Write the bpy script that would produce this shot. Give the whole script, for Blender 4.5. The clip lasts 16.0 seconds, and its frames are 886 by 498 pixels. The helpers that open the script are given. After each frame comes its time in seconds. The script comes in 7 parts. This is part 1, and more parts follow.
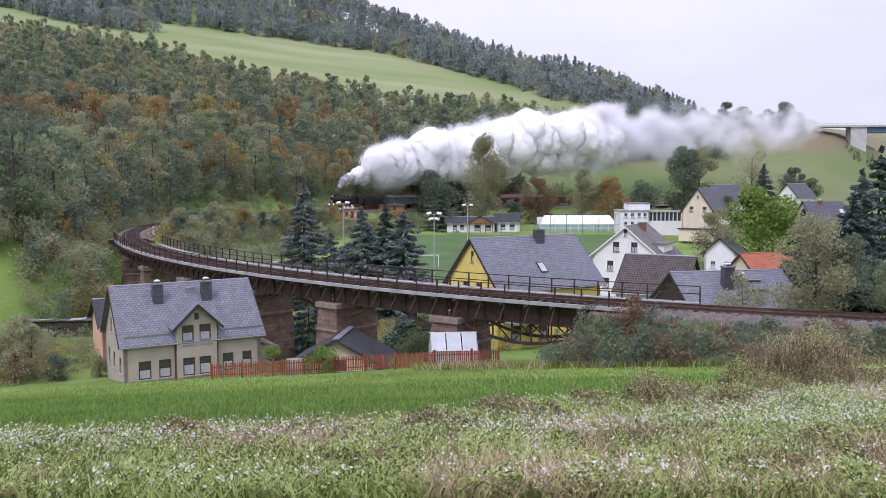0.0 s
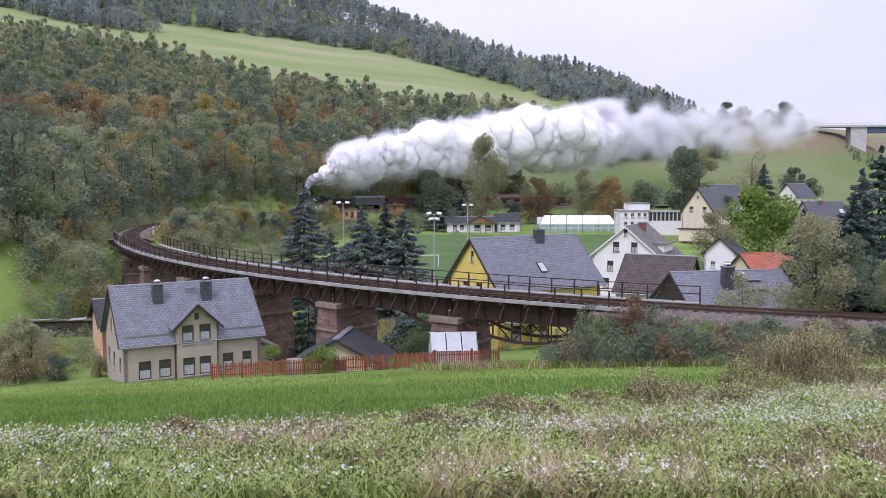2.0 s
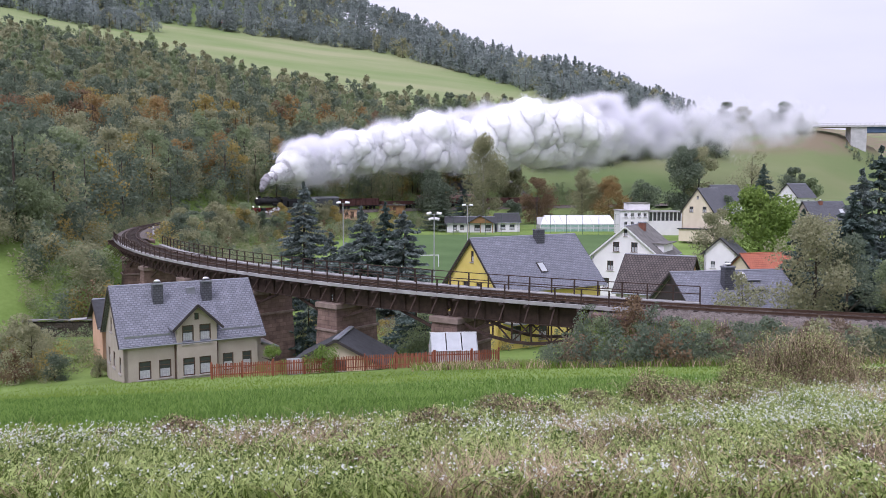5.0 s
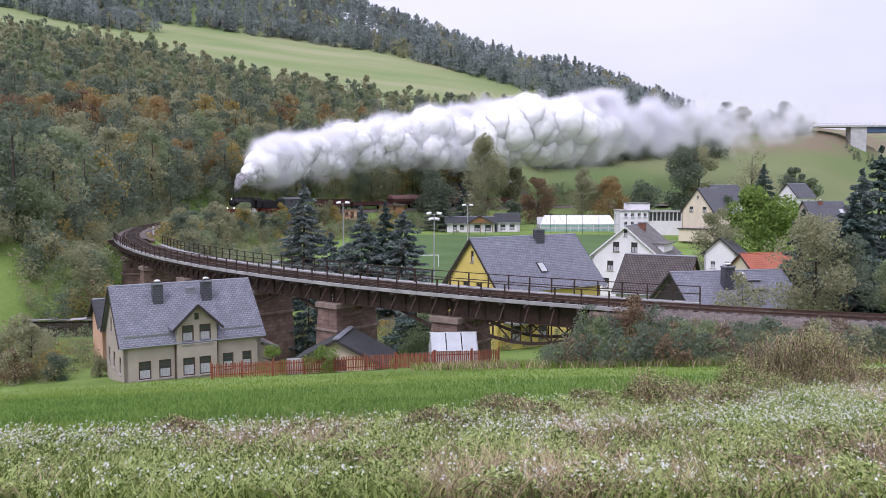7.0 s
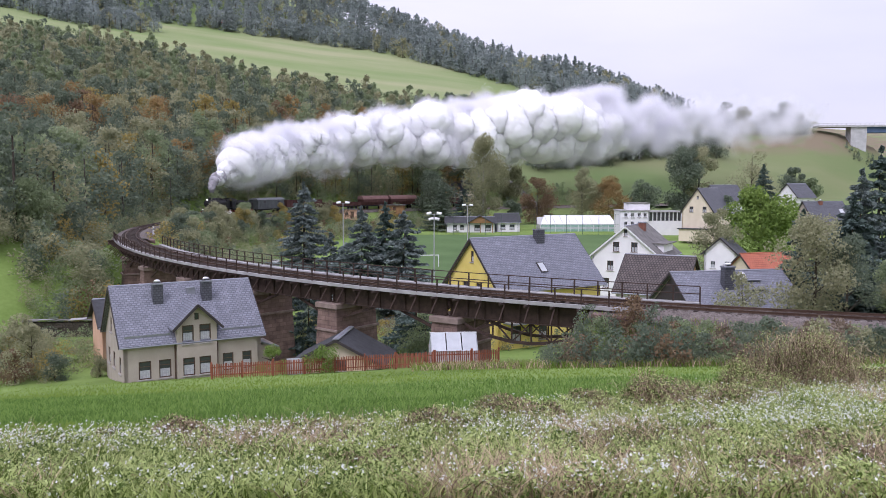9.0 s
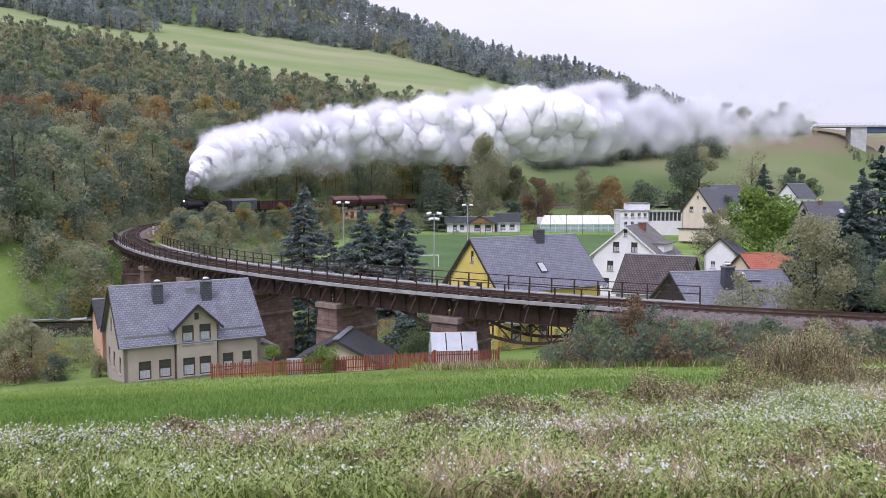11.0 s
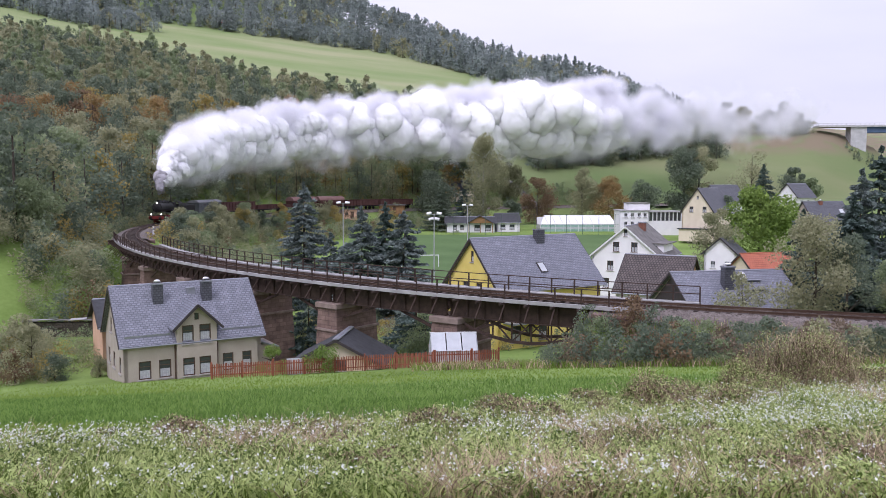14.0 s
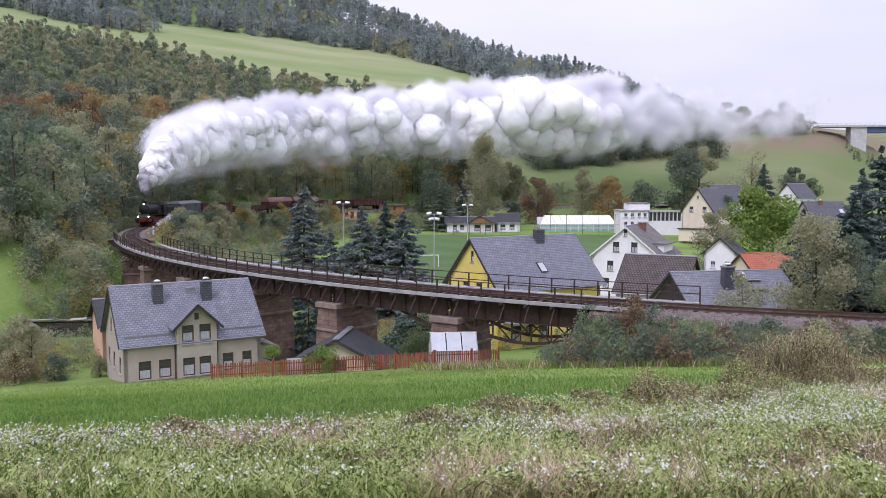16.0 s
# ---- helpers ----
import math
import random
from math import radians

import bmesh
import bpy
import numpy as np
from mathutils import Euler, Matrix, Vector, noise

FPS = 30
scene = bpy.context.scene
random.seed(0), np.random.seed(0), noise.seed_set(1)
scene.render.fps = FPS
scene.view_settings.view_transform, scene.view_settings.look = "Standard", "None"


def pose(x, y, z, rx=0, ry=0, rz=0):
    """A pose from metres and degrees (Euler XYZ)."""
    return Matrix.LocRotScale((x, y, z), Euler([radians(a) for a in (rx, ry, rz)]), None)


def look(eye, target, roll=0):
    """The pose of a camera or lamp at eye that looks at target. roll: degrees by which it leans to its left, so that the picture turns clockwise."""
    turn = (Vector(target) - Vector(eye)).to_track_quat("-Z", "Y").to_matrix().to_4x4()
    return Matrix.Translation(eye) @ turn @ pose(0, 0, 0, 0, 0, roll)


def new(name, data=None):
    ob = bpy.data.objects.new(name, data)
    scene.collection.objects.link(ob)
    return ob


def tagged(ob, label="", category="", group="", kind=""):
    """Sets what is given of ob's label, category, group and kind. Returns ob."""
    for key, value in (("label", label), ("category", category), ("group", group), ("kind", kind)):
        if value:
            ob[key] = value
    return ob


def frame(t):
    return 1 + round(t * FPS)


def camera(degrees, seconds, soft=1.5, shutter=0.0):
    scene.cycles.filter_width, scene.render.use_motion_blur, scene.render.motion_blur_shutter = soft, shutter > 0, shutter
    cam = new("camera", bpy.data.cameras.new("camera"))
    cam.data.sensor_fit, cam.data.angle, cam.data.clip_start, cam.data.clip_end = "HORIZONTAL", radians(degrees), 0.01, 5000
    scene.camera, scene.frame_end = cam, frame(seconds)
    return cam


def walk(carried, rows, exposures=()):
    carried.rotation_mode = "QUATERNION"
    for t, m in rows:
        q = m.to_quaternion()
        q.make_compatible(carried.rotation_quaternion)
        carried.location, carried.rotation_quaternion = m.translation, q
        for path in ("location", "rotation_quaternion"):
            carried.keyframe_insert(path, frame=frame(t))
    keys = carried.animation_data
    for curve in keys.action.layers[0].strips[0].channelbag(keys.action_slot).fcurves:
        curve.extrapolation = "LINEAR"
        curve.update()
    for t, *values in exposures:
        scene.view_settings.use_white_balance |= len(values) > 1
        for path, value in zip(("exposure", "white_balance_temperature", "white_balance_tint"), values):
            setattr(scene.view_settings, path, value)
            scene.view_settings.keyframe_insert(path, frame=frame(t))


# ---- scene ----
# the camera stands on a hillside meadow, on a stand; z = 0 is the top of the rails
EYE = Vector((0.0, 0.0, 7.65))
cam = camera(56.74, 16.0, soft=0.85)
STILL = pose(0.0, 0.0, 7.65, 90.0 - 4.53, 0.0, 0.0)
walk(cam, [(0.0, STILL), (16.0, STILL)], exposures=[(0.0, 0.06, 5920.0, 24.0), (16.0, 0.06, 5920.0, 24.0)])

# ---- light: a bright overcast sky and a weak, wide sun behind the clouds ----
world = bpy.data.worlds.new("overcast_sky")
scene.world = world
world.use_nodes = True
wn, wl = world.node_tree.nodes, world.node_tree.links
wn.clear()
w_out = wn.new("ShaderNodeOutputWorld")
w_bg = wn.new("ShaderNodeBackground")
w_sky = wn.new("ShaderNodeTexSky")
w_sky.sky_type = "NISHITA"
w_sky.sun_disc = False
w_sky.sun_elevation = radians(38)
w_sky.sun_rotation = radians(205)
w_gain = wn.new("ShaderNodeVectorMath")
w_gain.operation = "SCALE"
w_gain.inputs["Scale"].default_value = 0.1
w_co = wn.new("ShaderNodeTexCoord")
w_map = wn.new("ShaderNodeMapping")
w_map.inputs["Scale"].default_value = (1.0, 1.0, 4.0)
w_noise = wn.new("ShaderNodeTexNoise")
w_noise.inputs["Scale"].default_value = 2.2
w_noise.inputs["Detail"].default_value = 6.0
w_ramp = wn.new("ShaderNodeValToRGB")
w_ramp.color_ramp.elements[0].position = 0.3
w_ramp.color_ramp.elements[0].color = (0.78, 0.79, 0.86, 1)
w_ramp.color_ramp.elements[1].position = 0.7
w_ramp.color_ramp.elements[1].color = (0.93, 0.92, 0.98, 1)
w_mix = wn.new("ShaderNodeMix")
w_mix.data_type = "RGBA"
w_mix.inputs["Factor"].default_value = 0.92
wl.new(w_co.outputs["Generated"], w_map.inputs["Vector"])
wl.new(w_map.outputs["Vector"], w_noise.inputs["Vector"])
wl.new(w_noise.outputs["Fac"], w_ramp.inputs["Fac"])
wl.new(w_sky.outputs["Color"], w_gain.inputs[0])
wl.new(w_gain.outputs["Vector"], w_mix.inputs["A"])
wl.new(w_ramp.outputs["Color"], w_mix.inputs["B"])
w_sep = wn.new("ShaderNodeSeparateXYZ")
wl.new(w_co.outputs["Generated"], w_sep.inputs[0])
w_up = wn.new("ShaderNodeMath")
w_up.operation = "MULTIPLY_ADD"
w_up.use_clamp = False
w_up.inputs[1].default_value = 1.15
w_up.inputs[2].default_value = 1.0
wl.new(w_sep.outputs["Z"], w_up.inputs[0])
w_cie = wn.new("ShaderNodeVectorMath")
w_cie.operation = "SCALE"
wl.new(w_mix.outputs["Result"], w_cie.inputs[0])
wl.new(w_up.outputs[0], w_cie.inputs["Scale"])
wl.new(w_cie.outputs["Vector"], w_bg.inputs["Color"])
w_bg.inputs["Strength"].default_value = 0.84
wl.new(w_bg.outputs["Background"], w_out.inputs["Surface"])

sun = new("sun", bpy.data.lights.new("sun", "SUN"))
sun.data.energy, sun.data.angle, sun.data.color = 1.5, radians(25), (1.0, 0.97, 0.92)
sun.matrix_world = look((0, 0, 200), (55, 95, 60))


# ---- materials ----
def material(name, dark, light, scale=4.0, rough=0.85, bump=0.3, fine=40.0, metal=0.0, spread=0.25, per="", translucent=0.0, alpha=1.0, depth=0.02, spec=0.3, patchy=0.34):
    """A surface that varies at two scales; per: object or island adds a shift of tone from piece to piece."""
    m = bpy.data.materials.new(name)
    m.use_nodes = True
    n, l = m.node_tree.nodes, m.node_tree.links
    b = n["Principled BSDF"]
    co = n.new("ShaderNodeTexCoord")
    big, small = n.new("ShaderNodeTexNoise"), n.new("ShaderNodeTexNoise")
    big.inputs["Scale"].default_value, big.inputs["Detail"].default_value = scale, 5.0
    small.inputs["Scale"].default_value, small.inputs["Detail"].default_value = fine, 3.0
    l.new(co.outputs["Object"], big.inputs["Vector"])
    l.new(co.outputs["Object"], small.inputs["Vector"])
    add = n.new("ShaderNodeMath")
    add.operation = "MULTIPLY_ADD"
    l.new(small.outputs["Fac"], add.inputs[0])
    add.inputs[1].default_value = 0.45
    l.new(big.outputs["Fac"], add.inputs[2])
    fac = add.outputs[0]
    shift = 0.72
    if per:
        src = n.new("ShaderNodeObjectInfo").outputs["Random"] if per == "object" else n.new("ShaderNodeNewGeometry").outputs["Random Per Island"]
        more = n.new("ShaderNodeMath")
        more.operation = "MULTIPLY_ADD"
        l.new(src, more.inputs[0])
        more.inputs[1].default_value = 0.6 if per == "object" else patchy
        l.new(fac, more.inputs[2])
        fac, shift = more.outputs[0], 1.02 if per == "object" else 0.72 + patchy / 2
    ramp = n.new("ShaderNodeValToRGB")
    ramp.color_ramp.elements[0].position = max(0.0, min(0.98, (shift - spread) / 1.6))
    ramp.color_ramp.elements[1].position = min(1.0, (shift + spread) / 1.6)
    ramp.color_ramp.elements[0].color, ramp.color_ramp.elements[1].color = (*dark, 1), (*light, 1)
    half = n.new("ShaderNodeMath")
    half.operation = "DIVIDE"
    half.inputs[1].default_value = 1.6
    l.new(fac, half.inputs[0])
    l.new(half.outputs[0], ramp.inputs["Fac"])
    l.new(ramp.outputs["Color"], b.inputs["Base Color"])
    b.inputs["Roughness"].default_value, b.inputs["Metallic"].default_value = rough, metal
    b.inputs["Specular IOR Level"].default_value = spec
    b.inputs["Alpha"].default_value = alpha
    if bump:
        bp = n.new("ShaderNodeBump")
        bp.inputs["Strength"].default_value, bp.inputs["Distance"].default_value = bump, depth
        l.new(small.outputs["Fac"], bp.inputs["Height"])
        l.new(bp.outputs["Normal"], b.inputs["Normal"])
    if translucent:
        tr, mx = n.new("ShaderNodeBsdfTranslucent"), n.new("ShaderNodeMixShader")
        l.new(ramp.outputs["Color"], tr.inputs["Color"])
        mx.inputs["Fac"].default_value = translucent
        l.new(b.outputs["BSDF"], mx.inputs[1])
        l.new(tr.outputs["BSDF"], mx.inputs[2])
        last = mx.outputs["Shader"]
        if alpha < 1.0:
            b.inputs["Alpha"].default_value = 1.0
            clear, mix2 = n.new("ShaderNodeBsdfTransparent"), n.new("ShaderNodeMixShader")
            mix2.inputs["Fac"].default_value = alpha
            l.new(clear.outputs["BSDF"], mix2.inputs[1])
            l.new(last, mix2.inputs[2])
            last = mix2.outputs["Shader"]
        l.new(last, n["Material Output"].inputs["Surface"])
    return m


def tiled(name, dark, light, wide, high, joint, bump=0.5, rough=0.6, offset=0.5, gap=0.04, spec=0.4):
    """Courses of slates, tiles, bricks or blocks of a given size on a surface with metric UVs."""
    m = material(name, dark, light, 1.5, rough, 0, 30.0, spec=spec)
    n, l = m.node_tree.nodes, m.node_tree.links
    b = n["Principled BSDF"]
    uv, br = n.new("ShaderNodeUVMap"), n.new("ShaderNodeTexBrick")
    br.offset = offset
    br.inputs["Scale"].default_value = 1.0
    br.inputs["Brick Width"].default_value, br.inputs["Row Height"].default_value = wide, high
    br.inputs["Mortar Size"].default_value = gap
    br.inputs["Mortar Smooth"].default_value = 0.3
    br.inputs["Color1"].default_value, br.inputs["Color2"].default_value = (0.8, 0.8, 0.8, 1), (1.12, 1.12, 1.12, 1)
    br.inputs["Mortar"].default_value = (joint, joint, joint, 1)
    l.new(uv.outputs["UV"], br.inputs["Vector"])
    mul = n.new("ShaderNodeMix")
    mul.data_type, mul.blend_type = "RGBA", "MULTIPLY"
    mul.inputs["Factor"].default_value = 1.0
    ramp = next(x for x in n if x.bl_idname == "ShaderNodeValToRGB")
    l.new(ramp.outputs["Color"], mul.inputs["A"])
    l.new(br.outputs["Color"], mul.inputs["B"])
    l.new(mul.outputs["Result"], b.inputs["Base Color"])
    bp = n.new("ShaderNodeBump")
    bp.inputs["Strength"].default_value, bp.inputs["Distance"].default_value = bump, 0.02
    l.new(br.outputs["Color"], bp.inputs["Height"])
    l.new(bp.outputs["Normal"], b.inputs["Normal"])
    return m


def glass_dark(name):
    m = material(name, (0.03, 0.035, 0.04), (0.07, 0.075, 0.08), 0.8, 0.08, 0, spec=0.6)
    return m


def lamp_glow(name, colour, strength):
    m = material(name, colour, colour, 1.0, 0.4, 0)
    b = m.node_tree.nodes["Principled BSDF"]
    b.inputs["Emission Color"].default_value, b.inputs["Emission Strength"].default_value = (*colour, 1), strength
    return m


M = {}
M["slate"] = tiled("blue_grey_slate", (0.155, 0.163, 0.195), (0.225, 0.232, 0.275), 0.34, 0.22, 0.55, 0.6, 0.55)
M["slate_dark"] = tiled("dark_slate", (0.07, 0.072, 0.085), (0.12, 0.123, 0.14), 0.3, 0.2, 0.55, 0.6, 0.55)
M["tile_brown"] = tiled("brown_concrete_tile", (0.075, 0.06, 0.055), (0.13, 0.105, 0.095), 0.3, 0.36, 0.35, 0.9, 0.7, gap=0.06)
M["tile_red"] = tiled("red_clay_tile", (0.36, 0.1, 0.055), (0.5, 0.16, 0.09), 0.3, 0.35, 0.5, 0.9, 0.7)
M["felt"] = material("black_roofing_felt", (0.035, 0.036, 0.04), (0.06, 0.062, 0.066), 2.0, 0.8, 0.3)
M["old_felt"] = material("weathered_roofing", (0.1, 0.095, 0.09), (0.2, 0.19, 0.18), 1.2, 0.9, 0.3)
M["render_grey"] = material("greige_render", (0.37, 0.318, 0.27), (0.46, 0.4, 0.35), 0.7, 0.95, 0.4, 60.0)
M["render_yellow"] = material("yellow_render", (0.68, 0.54, 0.13), (0.78, 0.64, 0.2), 0.6, 0.95, 0.3, 60.0)
M["render_white"] = material("white_render", (0.74, 0.72, 0.75), (0.84, 0.82, 0.84), 0.6, 0.95, 0.3, 60.0)
M["render_cream"] = material("cream_render", (0.66, 0.57, 0.43), (0.76, 0.67, 0.53), 0.6, 0.95, 0.3, 60.0)
M["render_peach"] = material("peach_render", (0.6, 0.38, 0.25), (0.7, 0.46, 0.32), 0.6, 0.95, 0.3, 60.0)
M["board_brown"] = material("brown_boards", (0.2, 0.11, 0.05), (0.32, 0.19, 0.09), 1.5, 0.85, 0.4)
M["trim_dark"] = material("dark_trim", (0.035, 0.03, 0.03), (0.06, 0.05, 0.05), 3.0, 0.7, 0.1)
M["trim_white"] = material("white_trim", (0.6, 0.6, 0.62), (0.78, 0.78, 0.8), 3.0, 0.6, 0.1)
M["trim_brown"] = material("brown_window_frame", (0.06, 0.035, 0.025), (0.1, 0.06, 0.045), 3.0, 0.6, 0.1)
M["stone_sill"] = material("pale_sill", (0.3, 0.28, 0.26), (0.4, 0.38, 0.36), 3.0, 0.8, 0.2)
M["glass"] = glass_dark("window_glass")
M["curtain"] = material("net_curtain", (0.32, 0.33, 0.36), (0.5, 0.5, 0.53), 5.0, 0.9, 0.2, 20.0)
M["zinc"] = material("zinc_sheet", (0.22, 0.23, 0.26), (0.34, 0.35, 0.39), 2.0, 0.45, 0.1, metal=0.5)
M["brick"] = tiled("red_brick", (0.2, 0.085, 0.06), (0.3, 0.13, 0.09), 0.24, 0.075, 0.8, 0.6, 0.9)
M["rust"] = material("rusty_brown_steel", (0.035, 0.024, 0.02), (0.085, 0.055, 0.044), 2.5, 0.8, 0.4, 30.0, 0.2)
M["rail"] = material("worn_rail_steel", (0.09, 0.055, 0.04), (0.16, 0.11, 0.085), 1.0, 0.45, 0.1, metal=0.6)
M["sleeper"] = material("dark_timber_sleeper", (0.035, 0.026, 0.022), (0.085, 0.065, 0.055), 3.0, 0.9, 0.5, per="object")
M["ballast"] = material("ballast_stone", (0.085, 0.07, 0.064), (0.21, 0.18, 0.165), 2.0, 0.95, 1.0, 9.0, depth=0.1)
M["walk_grey"] = material("weathered_grey_board", (0.24, 0.235, 0.235), (0.42, 0.41, 0.41), 1.0, 0.85, 0.3)
M["masonry"] = tiled("brown_pier_masonry", (0.13, 0.085, 0.072), (0.26, 0.175, 0.148), 0.75, 0.36, 0.75, 0.8, 0.95)
M["masonry_cap"] = material("sandstone_cap", (0.19, 0.14, 0.12), (0.3, 0.235, 0.205), 2.0, 0.95, 0.5)
M["fence_red"] = material("red_brown_stain", (0.19, 0.06, 0.035), (0.32, 0.115, 0.07), 3.0, 0.8, 0.3, per="object")
M["bark"] = material("grey_brown_bark", (0.05, 0.042, 0.034), (0.12, 0.1, 0.08), 3.0, 0.95, 0.8)
M["birch"] = material("pale_birch_bark", (0.2, 0.19, 0.17), (0.5, 0.48, 0.45), 2.0, 0.9, 0.4)
M["concrete"] = material("pale_concrete", (0.38, 0.38, 0.38), (0.55, 0.55, 0.55), 0.5, 0.9, 0.3)
M["blue_steel"] = material("blue_painted_girder", (0.07, 0.11, 0.2), (0.1, 0.15, 0.26), 0.3, 0.6, 0.1)
M["galv"] = material("galvanised_steel", (0.35, 0.36, 0.37), (0.5, 0.51, 0.52), 2.0, 0.5, 0.1, metal=0.4)
M["black"] = material("sooty_black_steel", (0.012, 0.012, 0.013), (0.035, 0.034, 0.034), 1.5, 0.55, 0.2, 25.0, 0.3)
M["loco_red"] = material("red_wheel_paint", (0.12, 0.015, 0.012), (0.2, 0.03, 0.025), 2.0, 0.6, 0.2)
M["wagon_brown"] = material("oxide_brown_wagon", (0.07, 0.032, 0.028), (0.12, 0.055, 0.047), 0.8, 0.8, 0.3)
M["wagon_roof_red"] = material("faded_red_roof", (0.2, 0.11, 0.1), (0.3, 0.175, 0.155), 0.7, 0.75, 0.2)
M["van_grey"] = material("grey_green_van", (0.075, 0.085, 0.085), (0.125, 0.135, 0.135), 0.8, 0.75, 0.2)
M["van_roof"] = material("pale_grey_roof", (0.2, 0.205, 0.22), (0.3, 0.305, 0.32), 0.8, 0.8, 0.2)
M["head_lamp"] = lamp_glow("lit_head_lamp", (1.0, 0.95, 0.85), 4.0)
M["white_plastic"] = material("milky_sheet", (0.38, 0.4, 0.42), (0.52, 0.54, 0.56), 1.0, 0.35, 0.1)
M["steam"] = material("white_steam", (0.94, 0.935, 0.97), (0.98, 0.975, 1.0), 0.2, 1.0, 0.0, 1.5, spec=0.0)
M["wisp"] = material("steam_droplets", (0.92, 0.915, 0.955), (0.975, 0.97, 0.995), 0.2, 1.0, 0.0, 1.5, spec=0.0, translucent=0.5)
M["sooty_wisp"] = material("sooty_steam_droplets", (0.2, 0.19, 0.205), (0.46, 0.45, 0.47), 0.2, 1.0, 0.0, 1.5, spec=0.0, translucent=0.4)
M["smoke"] = material("grey_steam", (0.2, 0.19, 0.205), (0.42, 0.41, 0.43), 0.2, 1.0, 0.0, 1.5, spec=0.0)
steam_bsdf = M["steam"].node_tree.nodes["Principled BSDF"]
steam_bsdf.inputs["Subsurface Weight"].default_value = 1.0
steam_bsdf.inputs["Subsurface Radius"].default_value = (1.0, 1.0, 1.0)
steam_bsdf.inputs["Subsurface Scale"].default_value = 6.0
LEAF = {
    # green, dark and olive also hold some blue-grey distance haze in their colour
    "green": material("green_leaves", (0.175, 0.225, 0.12), (0.335, 0.395, 0.22), 0.14, 0.7, 0, per="island", translucent=0.48),
    "fresh": material("fresh_green_leaves", (0.120, 0.190, 0.035), (0.260, 0.360, 0.085), 0.14, 0.7, 0, per="island", translucent=0.3),
    "dark": material("dark_green_leaves", (0.115, 0.15, 0.105), (0.22, 0.265, 0.18), 0.14, 0.7, 0, per="island", translucent=0.45),
    "olive": material("olive_leaves", (0.25, 0.26, 0.145), (0.43, 0.425, 0.26), 0.14, 0.7, 0, per="island", translucent=0.48),
    "orange": material("orange_autumn_leaves", (0.25, 0.16, 0.07), (0.42, 0.3, 0.13), 0.14, 0.7, 0, per="island", translucent=0.45),
    "yellow": material("yellow_autumn_leaves", (0.28, 0.225, 0.075), (0.46, 0.37, 0.13), 0.14, 0.7, 0, per="island", translucent=0.45),
    "russet": material("russet_leaves", (0.16, 0.11, 0.065), (0.29, 0.2, 0.12), 0.14, 0.7, 0, per="island", translucent=0.4),
    "brown": material("withered_brown_leaves", (0.110, 0.085, 0.060), (0.260, 0.200, 0.140), 0.3, 0.8, 0, per="island", translucent=0.2),
    "spruce": material("dark_spruce_needles", (0.06, 0.09, 0.078), (0.13, 0.18, 0.155), 0.14, 0.7, 0, per="island", translucent=0.2),
    "blue_spruce": material("blue_spruce_needles", (0.1, 0.13, 0.12), (0.25, 0.3, 0.28), 0.14, 0.7, 0, per="island", translucent=0.25),
    # distance haze painted in: needles made paler and bluer than real ones
    "ridge": material("hazed_forest_needles", (0.215, 0.26, 0.25), (0.365, 0.41, 0.375), 0.14, 0.7, 0, per="island", translucent=0.5),
}


# ---- building helpers ----
def link_mesh(name, verts, faces, mat, parent=None, smooth=False, uv=None, uv_scale=None):
    me = bpy.data.meshes.new(name)
    me.from_pydata(verts, [], faces)
    me.materials.append(mat)
    if smooth:
        me.shade_smooth()
    ob = new(name, me)
    ob.parent = parent
    return ob


def metric_uv(bm):
    """UVs in metres: along the level direction of each face, and up its slope."""
    lay = bm.loops.layers.uv.verify()
    for f in bm.faces:
        n = f.normal
        u = Vector((-n.y, n.x, 0))
        u = u.normalized() if u.length > 0.01 else Vector((1, 0, 0))
        v = n.cross(u)
        for lp in f.loops:
            lp[lay].uv = (lp.vert.co.dot(u), lp.vert.co.dot(v))


def part(name, bm, mat, parent=None, label="", smooth=False, bevel=0.0):
    """Links a bmesh as one mesh object under a thing or a part."""
    if bevel:
        bmesh.ops.bevel(bm, geom=bm.edges[:], offset=bevel, segments=1, affect="EDGES", clamp_overlap=True)
    bm.normal_update()
    metric_uv(bm)
    me = bpy.data.meshes.new(name)
    bm.to_mesh(me)
    bm.free()
    me.materials.append(mat)
    if smooth:
        me.shade_smooth()
    ob = new(name, me)
    ob.parent = parent
    if label:
        ob["label"] = label
    return ob


def box(bm, x0, y0, z0, x1, y1, z1, m=None):
    vs = [bm.verts.new((x, y, z)) for z in (z0, z1) for y in (y0, y1) for x in (x0, x1)]
    for f in ((0, 2, 3, 1), (4, 5, 7, 6), (0, 1, 5, 4), (2, 6, 7, 3), (0, 4, 6, 2), (1, 3, 7, 5)):
        bm.faces.new([vs[i] for i in f])
    if m:
        for v in vs:
            v.co = m @ v.co
    return bm


def boxes(*dims):
    bm = bmesh.new()
    for d in dims:
        box(bm, *d)
    return bm


def bar(bm, a, b, w, h=None):
    """A square bar from a to b."""
    a, b = Vector(a), Vector(b)
    d = b - a
    h = h or w
    q = d.to_track_quat("Z", "Y").to_matrix().to_4x4()
    return box(bm, -w / 2, -h / 2, 0, w / 2, h / 2, d.length, Matrix.Translation(a) @ q)


def tube(bm, a, b, r0, r1=None, n=12):
    a, b = Vector(a), Vector(b)
    d = b - a
    q = Matrix.Translation((a + b) / 2) @ d.to_track_quat("Z", "Y").to_matrix().to_4x4()
    bmesh.ops.create_cone(bm, cap_ends=True, segments=n, radius1=r0, radius2=r0 if r1 is None else r1, depth=d.length, matrix=q)
    return bm


